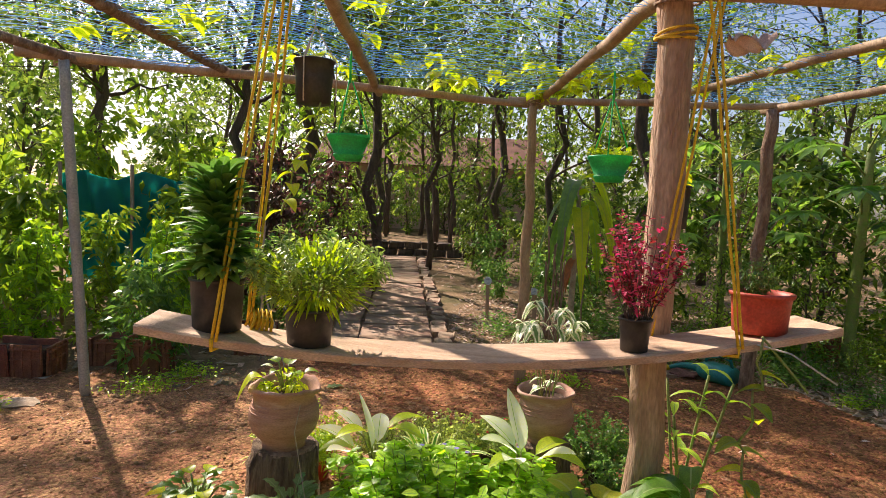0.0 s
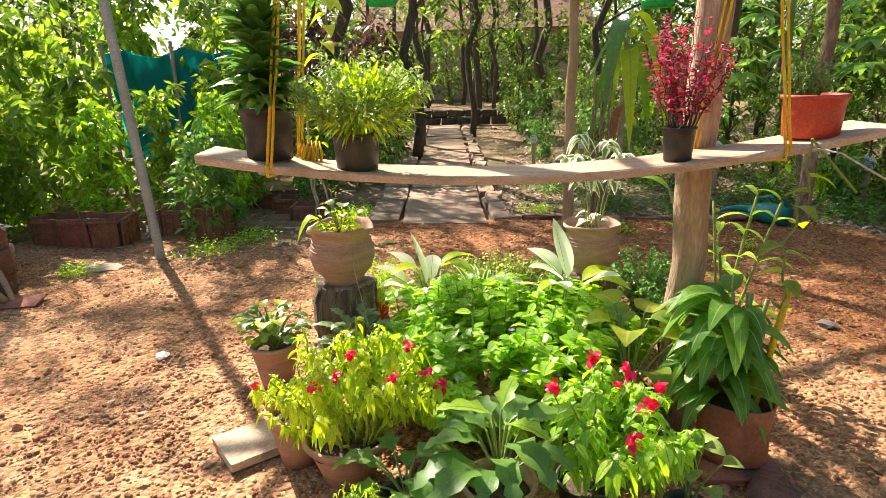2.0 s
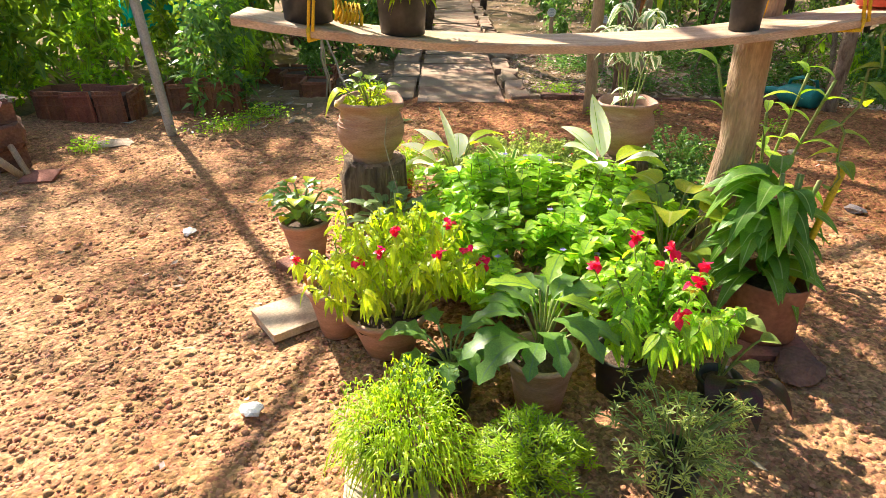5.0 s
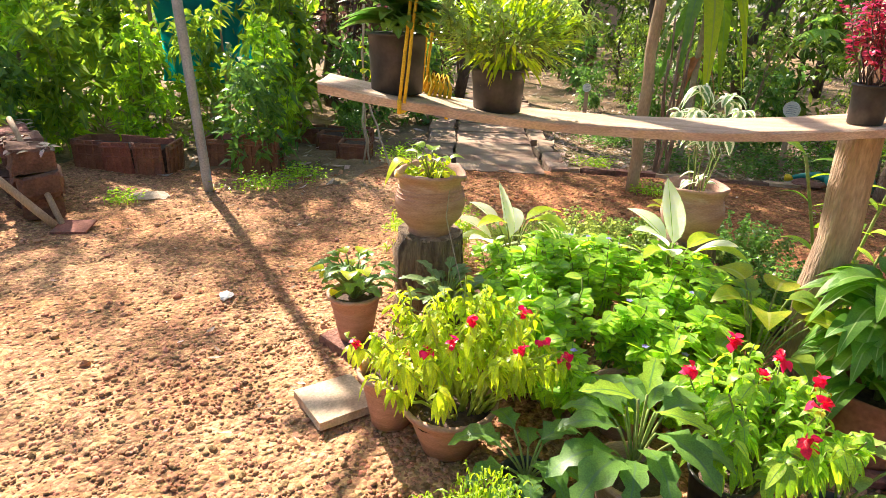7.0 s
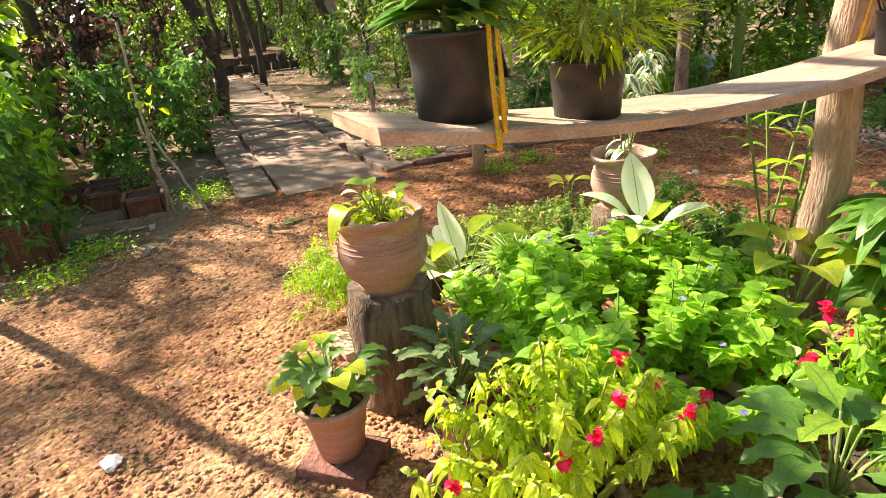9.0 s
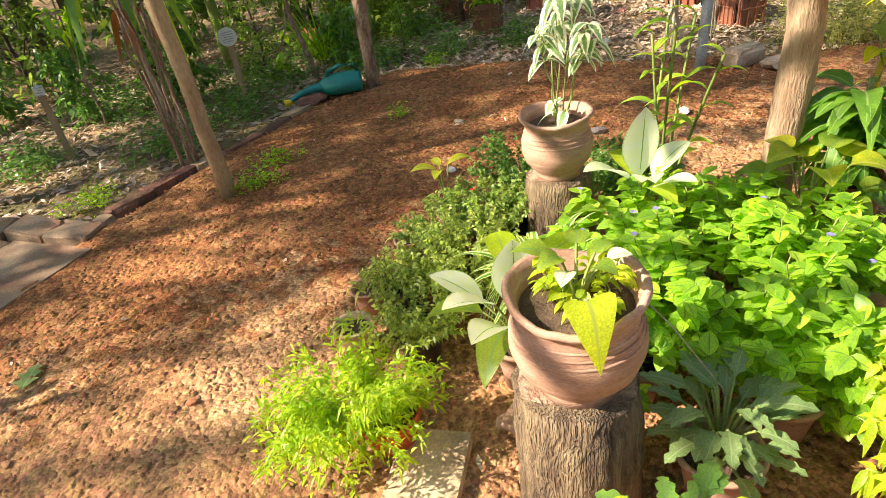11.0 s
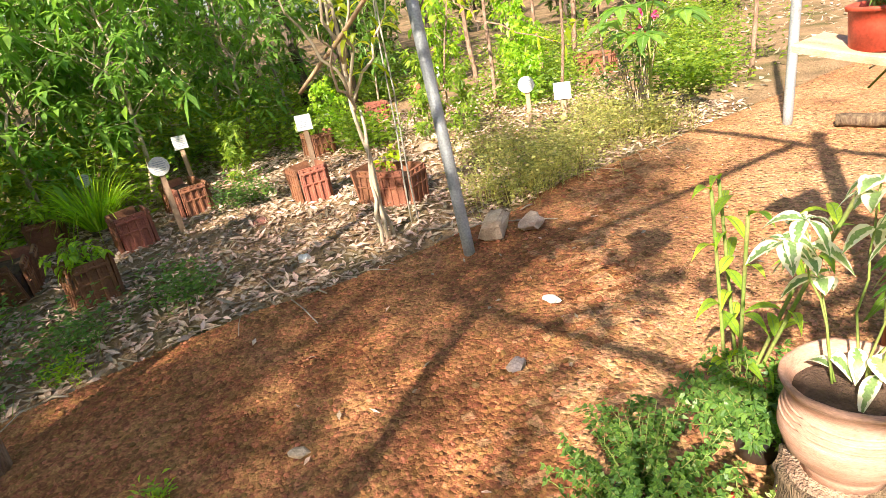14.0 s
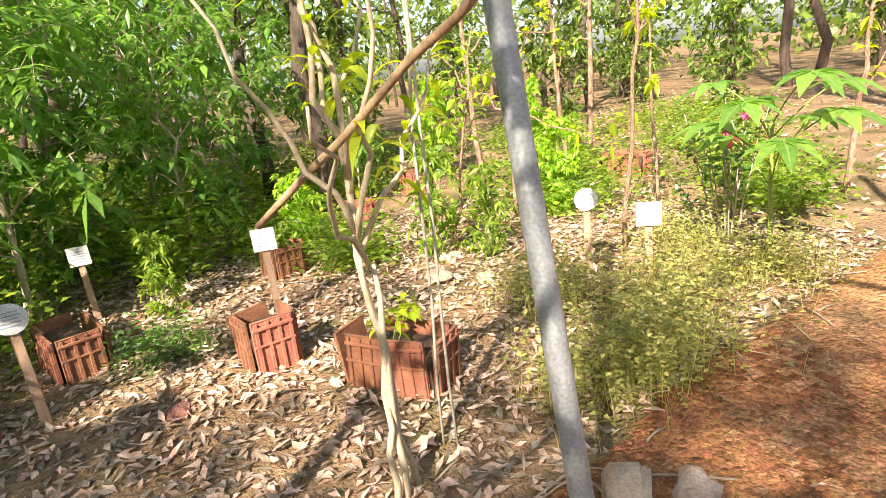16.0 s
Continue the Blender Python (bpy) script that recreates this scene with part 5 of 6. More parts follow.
for k in range(33):
    ob = part("brick", slab_mesh[(k % 3) * 3 + 2], None, path)
    ob.matrix_local = pose(0.53 + R.normal(0, 0.02), 0.3 + k * 0.325, -0.03, R.normal(0, 2), R.normal(0, 2), R.normal(0, 5))
th = thing("edging", pose(0.1, 7.4, -0.02), "broken laterite and timber edging of the yard", "edging")
for k in range(9):
    g = Geo()
    box(g, (R.uniform(0.24, 0.36), 0.11, 0.07), rough=0.008, bevel=0.25)
    ob = part("block", g, M_BRICK if k % 3 else M_STAKE, th, smooth=False)
    ob.matrix_local = pose(-0.75 + k * 0.3, 0.06 * math.sin(k) + k * 0.03, -0.035, R.normal(0, 3), 0, R.normal(6, 8))
th = thing("low_bank", pose(-3.3, 17.6, 0, 0, 0, 12), "dark low laterite bank at the end of the path", "retaining wall")
for k in range(9):
    for c in range(2):
        g = Geo()
        box(g, (0.4, 0.25, 0.19), rough=0.02, bevel=0.25)
        part("block", g, M_DARKBARK, th, smooth=False).matrix_local = pose(-1.8 + k * 0.43 + c * 0.2, 0.05 * c, c * 0.185, 0, 0, R.normal(0, 4))
th = thing("garden_arch", pose(-4.4, 21.5, 0, 0, 0, 14), "dark metal hoop arch over the path", "arch")
g = Geo()
a = np.linspace(0, np.pi, 24)
tube(g, np.concatenate(([(1.15, 0, 0)], np.stack((1.15 * np.cos(a), 0 * a, 1.15 + 1.25 * np.sin(a)), -1), [(-1.15, 0, 0)])), 0.045, 8)
part("hoop", g, M_DARKBARK, th)
# far house seen between the trunks
house = thing("house", pose(-6.0, 36.0, 0, 0, 0, 10), "far pinkish house with a tiled roof behind trees", "house")
g = Geo()
box(g, (11.0, 6.0, 3.4), bevel=0.01)
part("wall", g, M_PINK, house, smooth=False)
g = Geo()
g.add([(-6, -3.8, 3.3), (6, -3.8, 3.3), (6, 3.8, 3.3), (-6, 3.8, 3.3), (-6, 0, 5.2), (6, 0, 5.2)], [(0, 1, 5, 4), (2, 3, 4, 5), (0, 4, 3, 3), (1, 2, 5, 5), (3, 2, 1, 0)])
part("roof", g, M_ROOF, house, smooth=False)

# ---- planters of roof tiles ----
g = Geo()
box(g, (0.235, 0.018, 0.34), rough=0.002)
for x in (-0.095, -0.03, 0.035, 0.1):
    box(g, (0.022, 0.014, 0.33), (x, -0.013, 0.004), bevel=0.4)
box(g, (0.235, 0.02, 0.02), (0, -0.014, 0.29), bevel=0.4)
box(g, (0.235, 0.016, 0.014), (0, -0.013, 0.20), bevel=0.4)
TILE = g.mesh("roof_tile", M_TILE, False)


def tile_planter(x, y, rz=0, n=1, dep_k=1, h=1.0, label="planter of upright clay roof tiles filled with soil"):
    """Upright roof tiles set round a square of soil: n tiles along the front, dep_k along the side."""
    z = float(height(x, y))
    th = thing("tile_planter", pose(x, y, z, 0, 0, rz), label, "planter", "roof tile planters")
    w, d = 0.245 * n + 0.03, 0.245 * dep_k + 0.03
    for k in range(n):
        for sgn in (-1, 1):
            ob = part("roof_tile", TILE, None, th)
            ob.matrix_local = pose(-w / 2 + 0.015 + 0.1225 + 0.245 * k, sgn * d / 2, -0.05, R.normal(0, 3) + sgn * -3, R.normal(0, 3), 0 if sgn < 0 else 180) @ Matrix.Diagonal((1, 1, h, 1))
    for k in range(dep_k):
        for sgn in (-1, 1):
            ob = part("roof_tile", TILE, None, th)
            ob.matrix_local = pose(sgn * w / 2, -d / 2 + 0.015 + 0.1225 + 0.245 * k, -0.05, R.normal(0, 3), R.normal(0, 3), 90 * sgn) @ Matrix.Diagonal((1, 1, h, 1))
    g = Geo()
    box(g, (w - 0.04, d - 0.04, 0.22 * h), rough=0.006)
    part("soil", g, M_EARTH, th, smooth=False)
    return th


# ---- trees and shrubs ----
def palmate(geo, pos, way, size, lobes=7, width=0.24, seg=4):
    pos, way = np.asarray(pos, float).reshape(-1, 3), unit(np.asarray(way, float).reshape(-1, 3))
    side = unit(np.cross(way, (0, 0, 1.0)))
    size = np.broadcast_to(np.asarray(size, float), (len(pos),))
    for a in np.linspace(-2.2, 2.2, lobes):
        d = way * math.cos(a) + side * math.sin(a)
        k = 1 - 0.12 * abs(a)
        leaves(geo, pos, d, size * k, size * width, 0.35, 0.2, "lance", seg, roll=0.15)


def make_tree(name, label, h, r, bare, crown_r, n_limb, per, leaf_mat_, size, bark, group, shape="oval", wide=0.5, lean_x=0.0, category="tree"):
    th = thing(name, pose(0, 0, 0), label, category, group)
    g, lf = Geo(), Geo()
    p = curve((0, 0, -0.1), (lean_x, R.normal(0, 0.02 * h), h), 12)
    p[1:-1] += R.normal(0, 0.012 * h, (10, 3)) * (1, 1, 0)
    tube(g, p, np.linspace(r, r * 0.25, 12), 9, 0.04)
    tips = []
    for k in range(n_limb):
        z = bare + (1 - bare) * (k + R.uniform(0, 1)) / n_limb
        s = p[min(int(z * 11), 10)]
        a = k * 2.4 + R.uniform(-0.4, 0.4)
        reach = crown_r * (1.05 - 0.5 * abs(z - bare - 0.3)) * R.uniform(0.6, 1.1)
        e = s + (math.cos(a) * reach, math.sin(a) * reach, reach * R.uniform(0.2, 0.8))
        c = curve(s, e, 6, -0.08 * reach, 0.03 * reach)
        tube(g, c, np.linspace(r * 0.4 * (1 - 0.5 * z), r * 0.06, 6), 4, cap=False)
        tips.append(c)
        for q in range(3):
            b = c[R.randint(2, 5)]
            e2 = b + R.normal(0, 0.35 * reach, 3) * (1, 1, 0.7)
            c2 = curve(b, e2, 4, 0, 0.02 * reach)
            tube(g, c2, np.linspace(r * 0.12, r * 0.03, 4), 3, cap=False)
            tips.append(c2)
    part("trunk", g, bark, th)
    pos, way = along(tips, per, 0.3)
    pos = pos + R.normal(0, 0.07 * crown_r, pos.shape)
    k = len(pos)
    if shape == "palmate":
        palmate(lf, pos, way, size * R.uniform(0.7, 1.2, k), 5, 0.3, 2)
    else:
        diamonds(lf, pos, way, size * R.uniform(0.6, 1.35, k), size * wide * R.uniform(0.8, 1.3, k))
    part("crown", lf, leaf_mat_, th)
    return th


woods = [make_tree("forest_tree", "slim dark-trunked forest tree with an open crown", h, r, bare, cr, nl, per, lm, sz, M_DARKBARK, "forest trees")
         for h, r, bare, cr, nl, per, lm, sz in ((9.0, 0.11, 0.35, 2.3, 16, 36, L_WOOD, 0.135), (11.0, 0.14, 0.42, 2.6, 17, 38, L_TREE, 0.14), (7.5, 0.08, 0.28, 1.9, 15, 36, L_TREE, 0.12), (8.2, 0.07, 0.5, 1.5, 12, 50, L_WOOD, 0.12))]
shrubs = [make_tree("garden_shrub", "tall leafy garden shrub with yellow-green leaves", 1.9, 0.022, 0.1, 0.42, 20, 9, L_SHRUB, 0.17, M_STEM, "garden shrubs", "lance", 0.34, category="shrub"),
          make_tree("garden_shrub", "tall leafy garden shrub with mid-green leaves", 1.5, 0.02, 0.08, 0.45, 20, 10, L_MINT, 0.14, M_STEM, "garden shrubs", "oval", 0.42, category="shrub"),
          make_tree("garden_shrub", "dark green leafy garden shrub", 1.3, 0.02, 0.05, 0.5, 20, 10, L_DEEP, 0.14, M_STEM, "garden shrubs", "oval", 0.45, category="shrub"),
          make_tree("garden_shrub", "dark maroon shrub with drooping leaves", 2.0, 0.03, 0.12, 0.6, 20, 10, L_DARKRED, 0.12, M_DARKBARK, "garden shrubs", "oval", 0.42, category="shrub"),
          make_tree("garden_shrub", "shrub of the dark wood edge", 2.3, 0.04, 0.1, 0.85, 20, 15, L_WOOD, 0.15, M_DARKBARK, "wood edge shrubs", "oval", 0.42, category="shrub"),
          make_tree("garden_shrub", "small-leaved dark green garden shrub", 1.5, 0.025, 0.05, 0.6, 22, 16, L_TREE, 0.07, M_DARKBARK, "garden shrubs", "oval", 0.4, category="shrub")]
shrubs.append(make_tree("garden_shrub", "tall thin shrub with large drooping leaves", 1.7, 0.018, 0.2, 0.34, 16, 6, L_SHRUB, 0.2, M_STEM, "garden shrubs", "lance", 0.42, category="shrub"))
cassava = make_tree("cassava_shrub", "cassava shrub with palmate leaves", 2.2, 0.025, 0.25, 0.75, 14, 3, L_PAPAYA, 0.2, M_TWIG, "cassava shrubs", "palmate", category="shrub")
# trees added where their crowns block the sun, for dappled shade on the yard
shade = make_tree("shade_tree", "broad dense-crowned tree added to shade the yard", 8.0, 0.12, 0.42, 2.1, 17, 38, L_TREE, 0.17, M_DARKBARK, "shade trees")
low_shade = make_tree("shade_tree", "small dark-trunked spreading tree placed to dapple the yard", 5.4, 0.11, 0.56, 1.5, 18, 27, L_TREE, 0.13, M_DARKBARK, "shade trees")
used = set()


def plant(proto, x, y, scale=1.0, rz=None, zs=1.0):
    m = pose(x, y, float(height(x, y)), 0, 0, R.uniform(0, 360) if rz is None else rz) @ Matrix.Diagonal((scale, scale, scale * zs, 1))
    if proto not in used:
        used.add(proto)
        proto.matrix_basis = m
        return proto
    m = m @ Matrix.Diagonal((1 / proto.scale[0], 1 / proto.scale[1], 1 / proto.scale[2], 1))
    return copy_thing(proto, m)


def corridor(x, y):
    """Kept free: the yard, the path and the view along it."""
    px = -1.17 - 0.222 * (y - 7.05)
    return (abs(x - px) < 0.95 and y > 6) or (-3.4 < x < 3.1 and -3 < y < 7.6)


SUNNY = ((-0.3, 4.2), (-0.7, 3.7), (-2.0, 4.0), (-1.0, 4.8), (-1.6, 3.2), (-2.6, 4.6), (0.0, 3.4), (-1.8, 5.0), (-4.0, 7.4), (-3.2, 6.9), (-3.0, 5.6), (3.6, 5.0), (4.6, 5.8), (4.4, 4.0), (5.4, 5.0))


def shades(x, y, top, bare, wide):
    """Whether a crown would stand between the sun and the sunlit part of the yard."""
    for sx, sy in SUNNY:
        ux, uy = x - sx, y - sy
        d = -0.73 * ux + 0.68 * uy
        off = abs(0.68 * ux + 0.73 * uy)
        if off < wide and bare * 1.25 - wide < d < top * 1.25 + wide:
            return True
    return False


# the row of tall shrubs behind the left planters
for x, y, k, s in ((-4.35, 6.75, 1, 0.72), (-3.85, 7.0, 0, 0.68), (-3.25, 6.95, 1, 0.75), (-3.5, 7.7, 0, 0.8), (-5.0, 7.3, 6, 0.95), (-4.2, 8.6, 0, 1.15), (-5.3, 6.5, 1, 0.9), (-5.8, 7.4, 0, 1.1), (-5.0, 5.9, 2, 0.7),
                   (-6.0, 5.9, 0, 0.95), (-5.5, 8.9, 0, 1.25), (-4.6, 9.6, 1, 1.3), (-6.7, 7.0, 5, 1.1), (-6.5, 8.6, 6, 1.25), (-3.0, 8.5, 2, 0.75), (-3.4, 9.3, 3, 0.95), (-2.95, 10.4, 3, 1.0), (-4.0, 10.6, 3, 1.1), (-3.7, 8.2, 6, 1.0),
                   (-2.6, 9.3, 2, 0.7), (-2.8, 10.0, 5, 0.9), (-3.1, 11.4, 5, 1.1), (-3.4, 12.6, 5, 1.15), (-4.2, 12.4, 2, 1.4), (-4.6, 5.3, 6, 0.6), (-3.02, 6.42, 2, 0.62), (-2.75, 7.7, 2, 0.25), (-4.7, 6.2, 6, 0.7), (-7.4, 8.0, 0, 1.4)):
    plant(shrubs[k], x, y, s)
for x, y, k, s in ((0.6, 9.6, 2, 0.5), (1.2, 8.9, 2, 0.6), (0.2, 10.5, 2, 0.6), (1.9, 8.7, 5, 0.7), (2.6, 8.3, 5, 0.7), (0.9, 11.2, 4, 0.7), (0.0, 12.3, 5, 0.8), (-0.9, 13.8, 2, 0.7), (-0.6, 11.4, 2, 0.45), (1.8, 10.4, 4, 0.9),
                   (3.1, 9.2, 4, 0.9), (2.3, 8.0, 2, 0.4), (-1.4, 15.6, 4, 0.6), (-0.2, 15.4, 4, 0.9), (1.4, 13.4, 4, 1.1), (3.3, 11.2, 4, 1.1), (4.6, 9.6, 4, 1.0), (2.8, 7.7, 5, 0.3), (-6.2, 18.0, 4, 1.0), (-5.0, 15.5, 4, 1.0),
                   (-6.4, 12.4, 4, 1.2), (-7.6, 10.0, 4, 1.2), (-8.2, 7.0, 4, 1.2), (-7.2, 5.0, 0, 1.2), (-6.6, 3.6, 4, 1.0)):
    plant(shrubs[k], x, y, s)
for x, y, s in ((5.6, 8.0, 1.0), (6.6, 7.2, 1.1), (7.4, 6.0, 1.0), (6.4, 8.8, 1.2), (8.2, 7.6, 1.2), (7.6, 9.4, 1.2), (9.0, 5.4, 1.1), (4.2, 8.6, 0.8), (5.0, 9.6, 1.1), (8.6, 4.0, 0.7), (9.6, 8.4, 1.3), (6.0, 7.0, 1.15), (7.2, 7.4, 1.3), (6.9, 8.3, 1.4), (8.2, 6.3, 1.25), (8.9, 7.0, 1.5), (5.7, 8.9, 1.3), (7.9, 8.4, 1.5), (10.2, 6.4, 1.5), (10.4, 4.9, 1.3)):
    plant(cassava, x, y, s)
# woods all round
spots, tries = [], 0
W = random.Random(11)
while len(spots) < 100 and tries < 4000:
    tries += 1
    a, d = W.uniform(0, 2 * math.pi), 8.5 + 24 * W.random()
    x, y = math.cos(a) * d, 5 + math.sin(a) * d
    if corridor(x, y) or any(math.hypot(x - u, y - v) < 1.25 for u, v in spots) or (abs(x + 6) < 7 and y > 31):
        continue
    toward = math.degrees(math.atan2(x, y - 5))
    if -70 < toward < -28 and d < 14:
        continue
    if 100 < toward < 140 and d < 15:
        continue
    if -15 < toward < 70 and d < 12:
        continue
    if shades(x, y, 12, 3.2, 1.7):
        continue
    if (toward < -75 or toward > 150) and len(spots) % 3:
        spots.append((x, y))
        continue
    spots.append((x, y))
    plant(woods[W.randrange(4)], x, y, W.uniform(0.8, 1.3))
for x, y, k, s in ((-2.85, 12.9, 3, 1.0), (-2.3, 15.0, 2, 0.9), (-0.9, 16.6, 1, 0.8), (-1.4, 19.0, 3, 1.0), (-5.2, 19.6, 3, 1.1), (-3.9, 24.4, 3, 1.1), (-5.9, 25.5, 3, 1.0), (0.3, 13.6, 2, 1.0), (1.6, 12.0, 1, 0.9), (3.4, 15.0, 0, 0.9),
                   (5.4, 14.0, 2, 0.9), (-6.4, 5.2, 2, 0.7), (-6.3, 27.0, 1, 1.0), (12.0, 8.0, 2, 1.0), (14.0, 6.0, 0, 1.0), (13.0, 10.5, 1, 1.0), (16.0, 8.5, 1, 1.0), (15.0, 3.5, 0, 1.0), (18.0, 5.5, 1, 1.0), (11.0, 10.0, 0, 0.9), (17.0, 0.5, 2, 1.1), (-4.9, 27.5, 0, 0.9), (-7.4, 29.0, 2, 1.1), (-3.6, 28.6, 2, 1.0), (-5.6, 23.4, 3, 0.9), (-2.7, 21.0, 3, 1.0), (-3.4, 26.0, 3, 0.9), (-4.6, 30.0, 1, 1.0), (-2.2, 24.0, 2, 1.0)):
    plant(woods[k], x, y, s)
# spots worked back along the sun's direction from the ground to be shaded
for x, y, s in ((-4.1, 12.0, 1.15), (-2.6, 11.4, 0.78)):
    plant(shade, x, y, s)
for x, y, s in ((-6.0, 9.7, 0.95), (-4.1, 10.1, 0.95), (-6.7, 7.7, 0.82)):
    plant(low_shade, x, y, s)
for x, y, s in ((-6.6, 23.5, 1.0), (-5.6, 28.0, 1.0), (-4.2, 29.4, 1.2), (-7.0, 30.0, 1.2), (-2.4, 26.5, 1.1), (-3.3, 30.2, 1.2), (-8.2, 26.5, 1.1), (-1.4, 22.4, 0.9), (-5.0, 31.0, 1.0)):
    plant(shrubs[4], x, y, s)
for k in range(60):
    a, d = W.uniform(0, 2 * math.pi), W.uniform(11, 32)
    x, y = math.cos(a) * d, 5 + math.sin(a) * d
    if not corridor(x, y) and not (100 < math.degrees(math.atan2(x, y - 5)) < 140 and d < 13) and not (abs(x + 6) < 7 and y > 31):
        plant(shrubs[4], x, y, W.uniform(0.8, 1.4))
# far woods: one uneven belt of leaves and trunks
g, tg = Geo(), Geo()
k = 60000
a = R.uniform(0, 2 * np.pi, k)
d = R.uniform(36, 60, k)
top = 12 + 3 * np.sin(a * 9) + 2 * np.sin(a * 23 + 1) + 1.5 * np.sin(a * 51)
z = R.uniform(0, 1, k) ** 0.8 * top
q = np.stack((np.cos(a) * d, 5 + np.sin(a) * d, z), -1)
diamonds(g, q, R.normal(0, 1, (k, 3)), R.uniform(0.35, 0.8, k), R.uniform(0.25, 0.55, k))
far = solid("far_woods", g, L_WOOD, Matrix(), "dense distant woods closing the view", "woods", kind="stuff")

# banana and papaya leaves on the right
th = thing("papaya_plant", pose(3.0, 8.3, -0.05), "young papaya with broad lobed leaves", "papaya")
g, lf = Geo(), Geo()
tube(g, curve((0, 0, 0), (0.05, 0, 2.2), 8), np.linspace(0.06, 0.035, 8), 10)
for k in range(16):
    a, zz = k * 2.4, 1.0 + 1.2 * k / 16
    e = np.array((math.cos(a) * 0.55, math.sin(a) * 0.55, zz + 0.25))
    tube(g, curve((0.02, 0, zz), e, 6, -0.05), 0.009, 5)
    palmate(lf, [e], [(math.cos(a), math.sin(a), -0.15)], 0.36, 9, 0.3)
part("trunk", g, M_STEM, th)
part("foliage", lf, L_PAPAYA, th)
copy_thing(th, pose(4.2, 8.9, -0.05, 0, 0, 100))
copy_thing(th, pose(2.2, 9.6, -0.05, 0, 0, 200))
th = thing("banana_plant", pose(0.35, 8.0, -0.05), "tattered banana-like leaves, some dried orange", "banana plant")
g = Geo()
tube(g, curve((0, 0, 0), (0.03, 0, 1.7), 6), np.linspace(0.035, 0.02, 6), 9)
part("trunk", g, M_TWIG, th)
for k in range(9):
    a = k * 2.4
    blade(th, "leaf", (0.03, 0, 1.35 + 0.05 * k), (math.cos(a), math.sin(a), 0.9), 0.75, 0.17, (L_SHRUB, L_DEEP, L_LIME)[k % 3], 1.6, 0.4, "dragon", seg=10)
for k in range(3):
    a = k * 2.0
    blade(th, "leaf", (0.03, 0, 1.0), (math.cos(a), math.sin(a), 0.0), 0.24, 0.09, L_BROWN, 1.6, 0.5, "lance", "withered orange leaf", seg=10)

# left side: planters, laterite stack, hoe, shade net
for x, y, rz, n, dk, h in ((-4.05, 6.12, 10, 3, 1, 0.85), (-3.35, 6.62, 14, 2, 1, 0.8), (-3.02, 6.42, 10, 1, 1, 1.0), (-2.6, 7.35, 10, 1, 1, 0.6), (-3.1, 8.0, 8, 3, 1, 0.6), (-2.98, 7.72, 8, 1, 1, 0.6)):
    tile_planter(x, y, rz, n, dk, h)
wallg = thing("laterite_stack", pose(-4.1, 5.25, 0.0, 0, 0, -35), "rough stack of laterite blocks topped with pale dry litter", "block stack")
for c in range(3):
    for k in range(4):
        g = Geo()
        box(g, (0.3, 0.22, 0.14), rough=0.012, bevel=0.2)
        part("block", g, M_BRICK, wallg, smooth=False).matrix_local = pose(-0.5 + k * 0.31 + 0.06 * (c % 2), R.normal(0, 0.012), c * 0.14, 0, 0, R.normal(0, 3))
g = Geo()
for k in range(120):
    leaves(g, [(R.uniform(-0.6, 0.6), R.uniform(-0.1, 0.1), 0.425)], [R.normal(0, 1, 3) * (1, 1, 0.15)], 0.07, 0.03, 0.2, 0.3, "oval", 3)
part("dry_litter", g, M_LITTER, wallg, "pale dry leaves")
th = thing("garden_hoe", pose(-3.42, 4.78, 0.0), "wooden-handled hoe and stick leaning on a block stack", "hoe")
for a, b, r in (((0.0, 0.0, 0.02), (-0.5, -0.2, 0.62), 0.022), ((0.02, 0.03, 0.02), (-0.62, 0.38, 0.55), 0.018)):
    g = Geo()
    tube(g, curve(a, b, 8), r, 9, 0.03)
    part("handle", g, M_POLE, th)
g = Geo()
box(g, (0.2, 0.16, 0.012), (0.1, 0.03, 0.01), pose(0, 0, 0, 8, 0, 20))
part("blade", g, M_TILE, th, "rusty red steel blade", smooth=False)
net = Geo()
u, v = np.meshgrid(np.linspace(0, 1, 40), np.linspace(0, 1, 10), indexing="ij")
i, j = np.meshgrid(np.arange(39), np.arange(9), indexing="ij")
base = np.stack((-5.15 + 1.5 * u, 8.0 + 0.3 * u + 0.05 * np.sin(u * 20), 0.45 + v * (1.15 + 0.05 * np.sin(u * 14)) + 0 * u), -1)
base[..., 1] += 0.06 * np.sin(u * 30 + v * 5)
fq = np.stack((i * 10 + j, (i + 1) * 10 + j, (i + 1) * 10 + j + 1, i * 10 + j + 1), -1)
net.add(base, fq).add(base + (0, 0.02, 0), fq[..., ::-1])
th = thing("shade_net_fence", pose(0, 0, 0), "teal shade net hung between thin stakes behind shrubs", "fence")
part("net", net, M_NETTEAL, th)
for u in (0, 0.5, 1):
    g = Geo()
    tube(g, curve((-5.15 + 1.5 * u, 7.93 + 0.3 * u, -0.05), (-5.15 + 1.5 * u, 7.93 + 0.3 * u, 1.72), 4), 0.02, 6)
    part("stake", g, M_POLE, th)
# thin canes and ties in the left beds
th = thing("cane_tripod", pose(-2.35, 6.95, 0), "dry canes propping a small leafy stem", "plant support")
for a, b in (((0, 0, 0), (0.03, 0, 1.3)), ((0.35, -0.25, 0), (0.02, 0.02, 0.62)), ((0.05, 0.02, 0), (-0.03, 0.05, 0.7))):
    g = Geo()
    tube(g, curve(a, b, 8, 0, 0.008), 0.009, 6)
    part("cane", g, M_TWIG, th)
g = Geo()
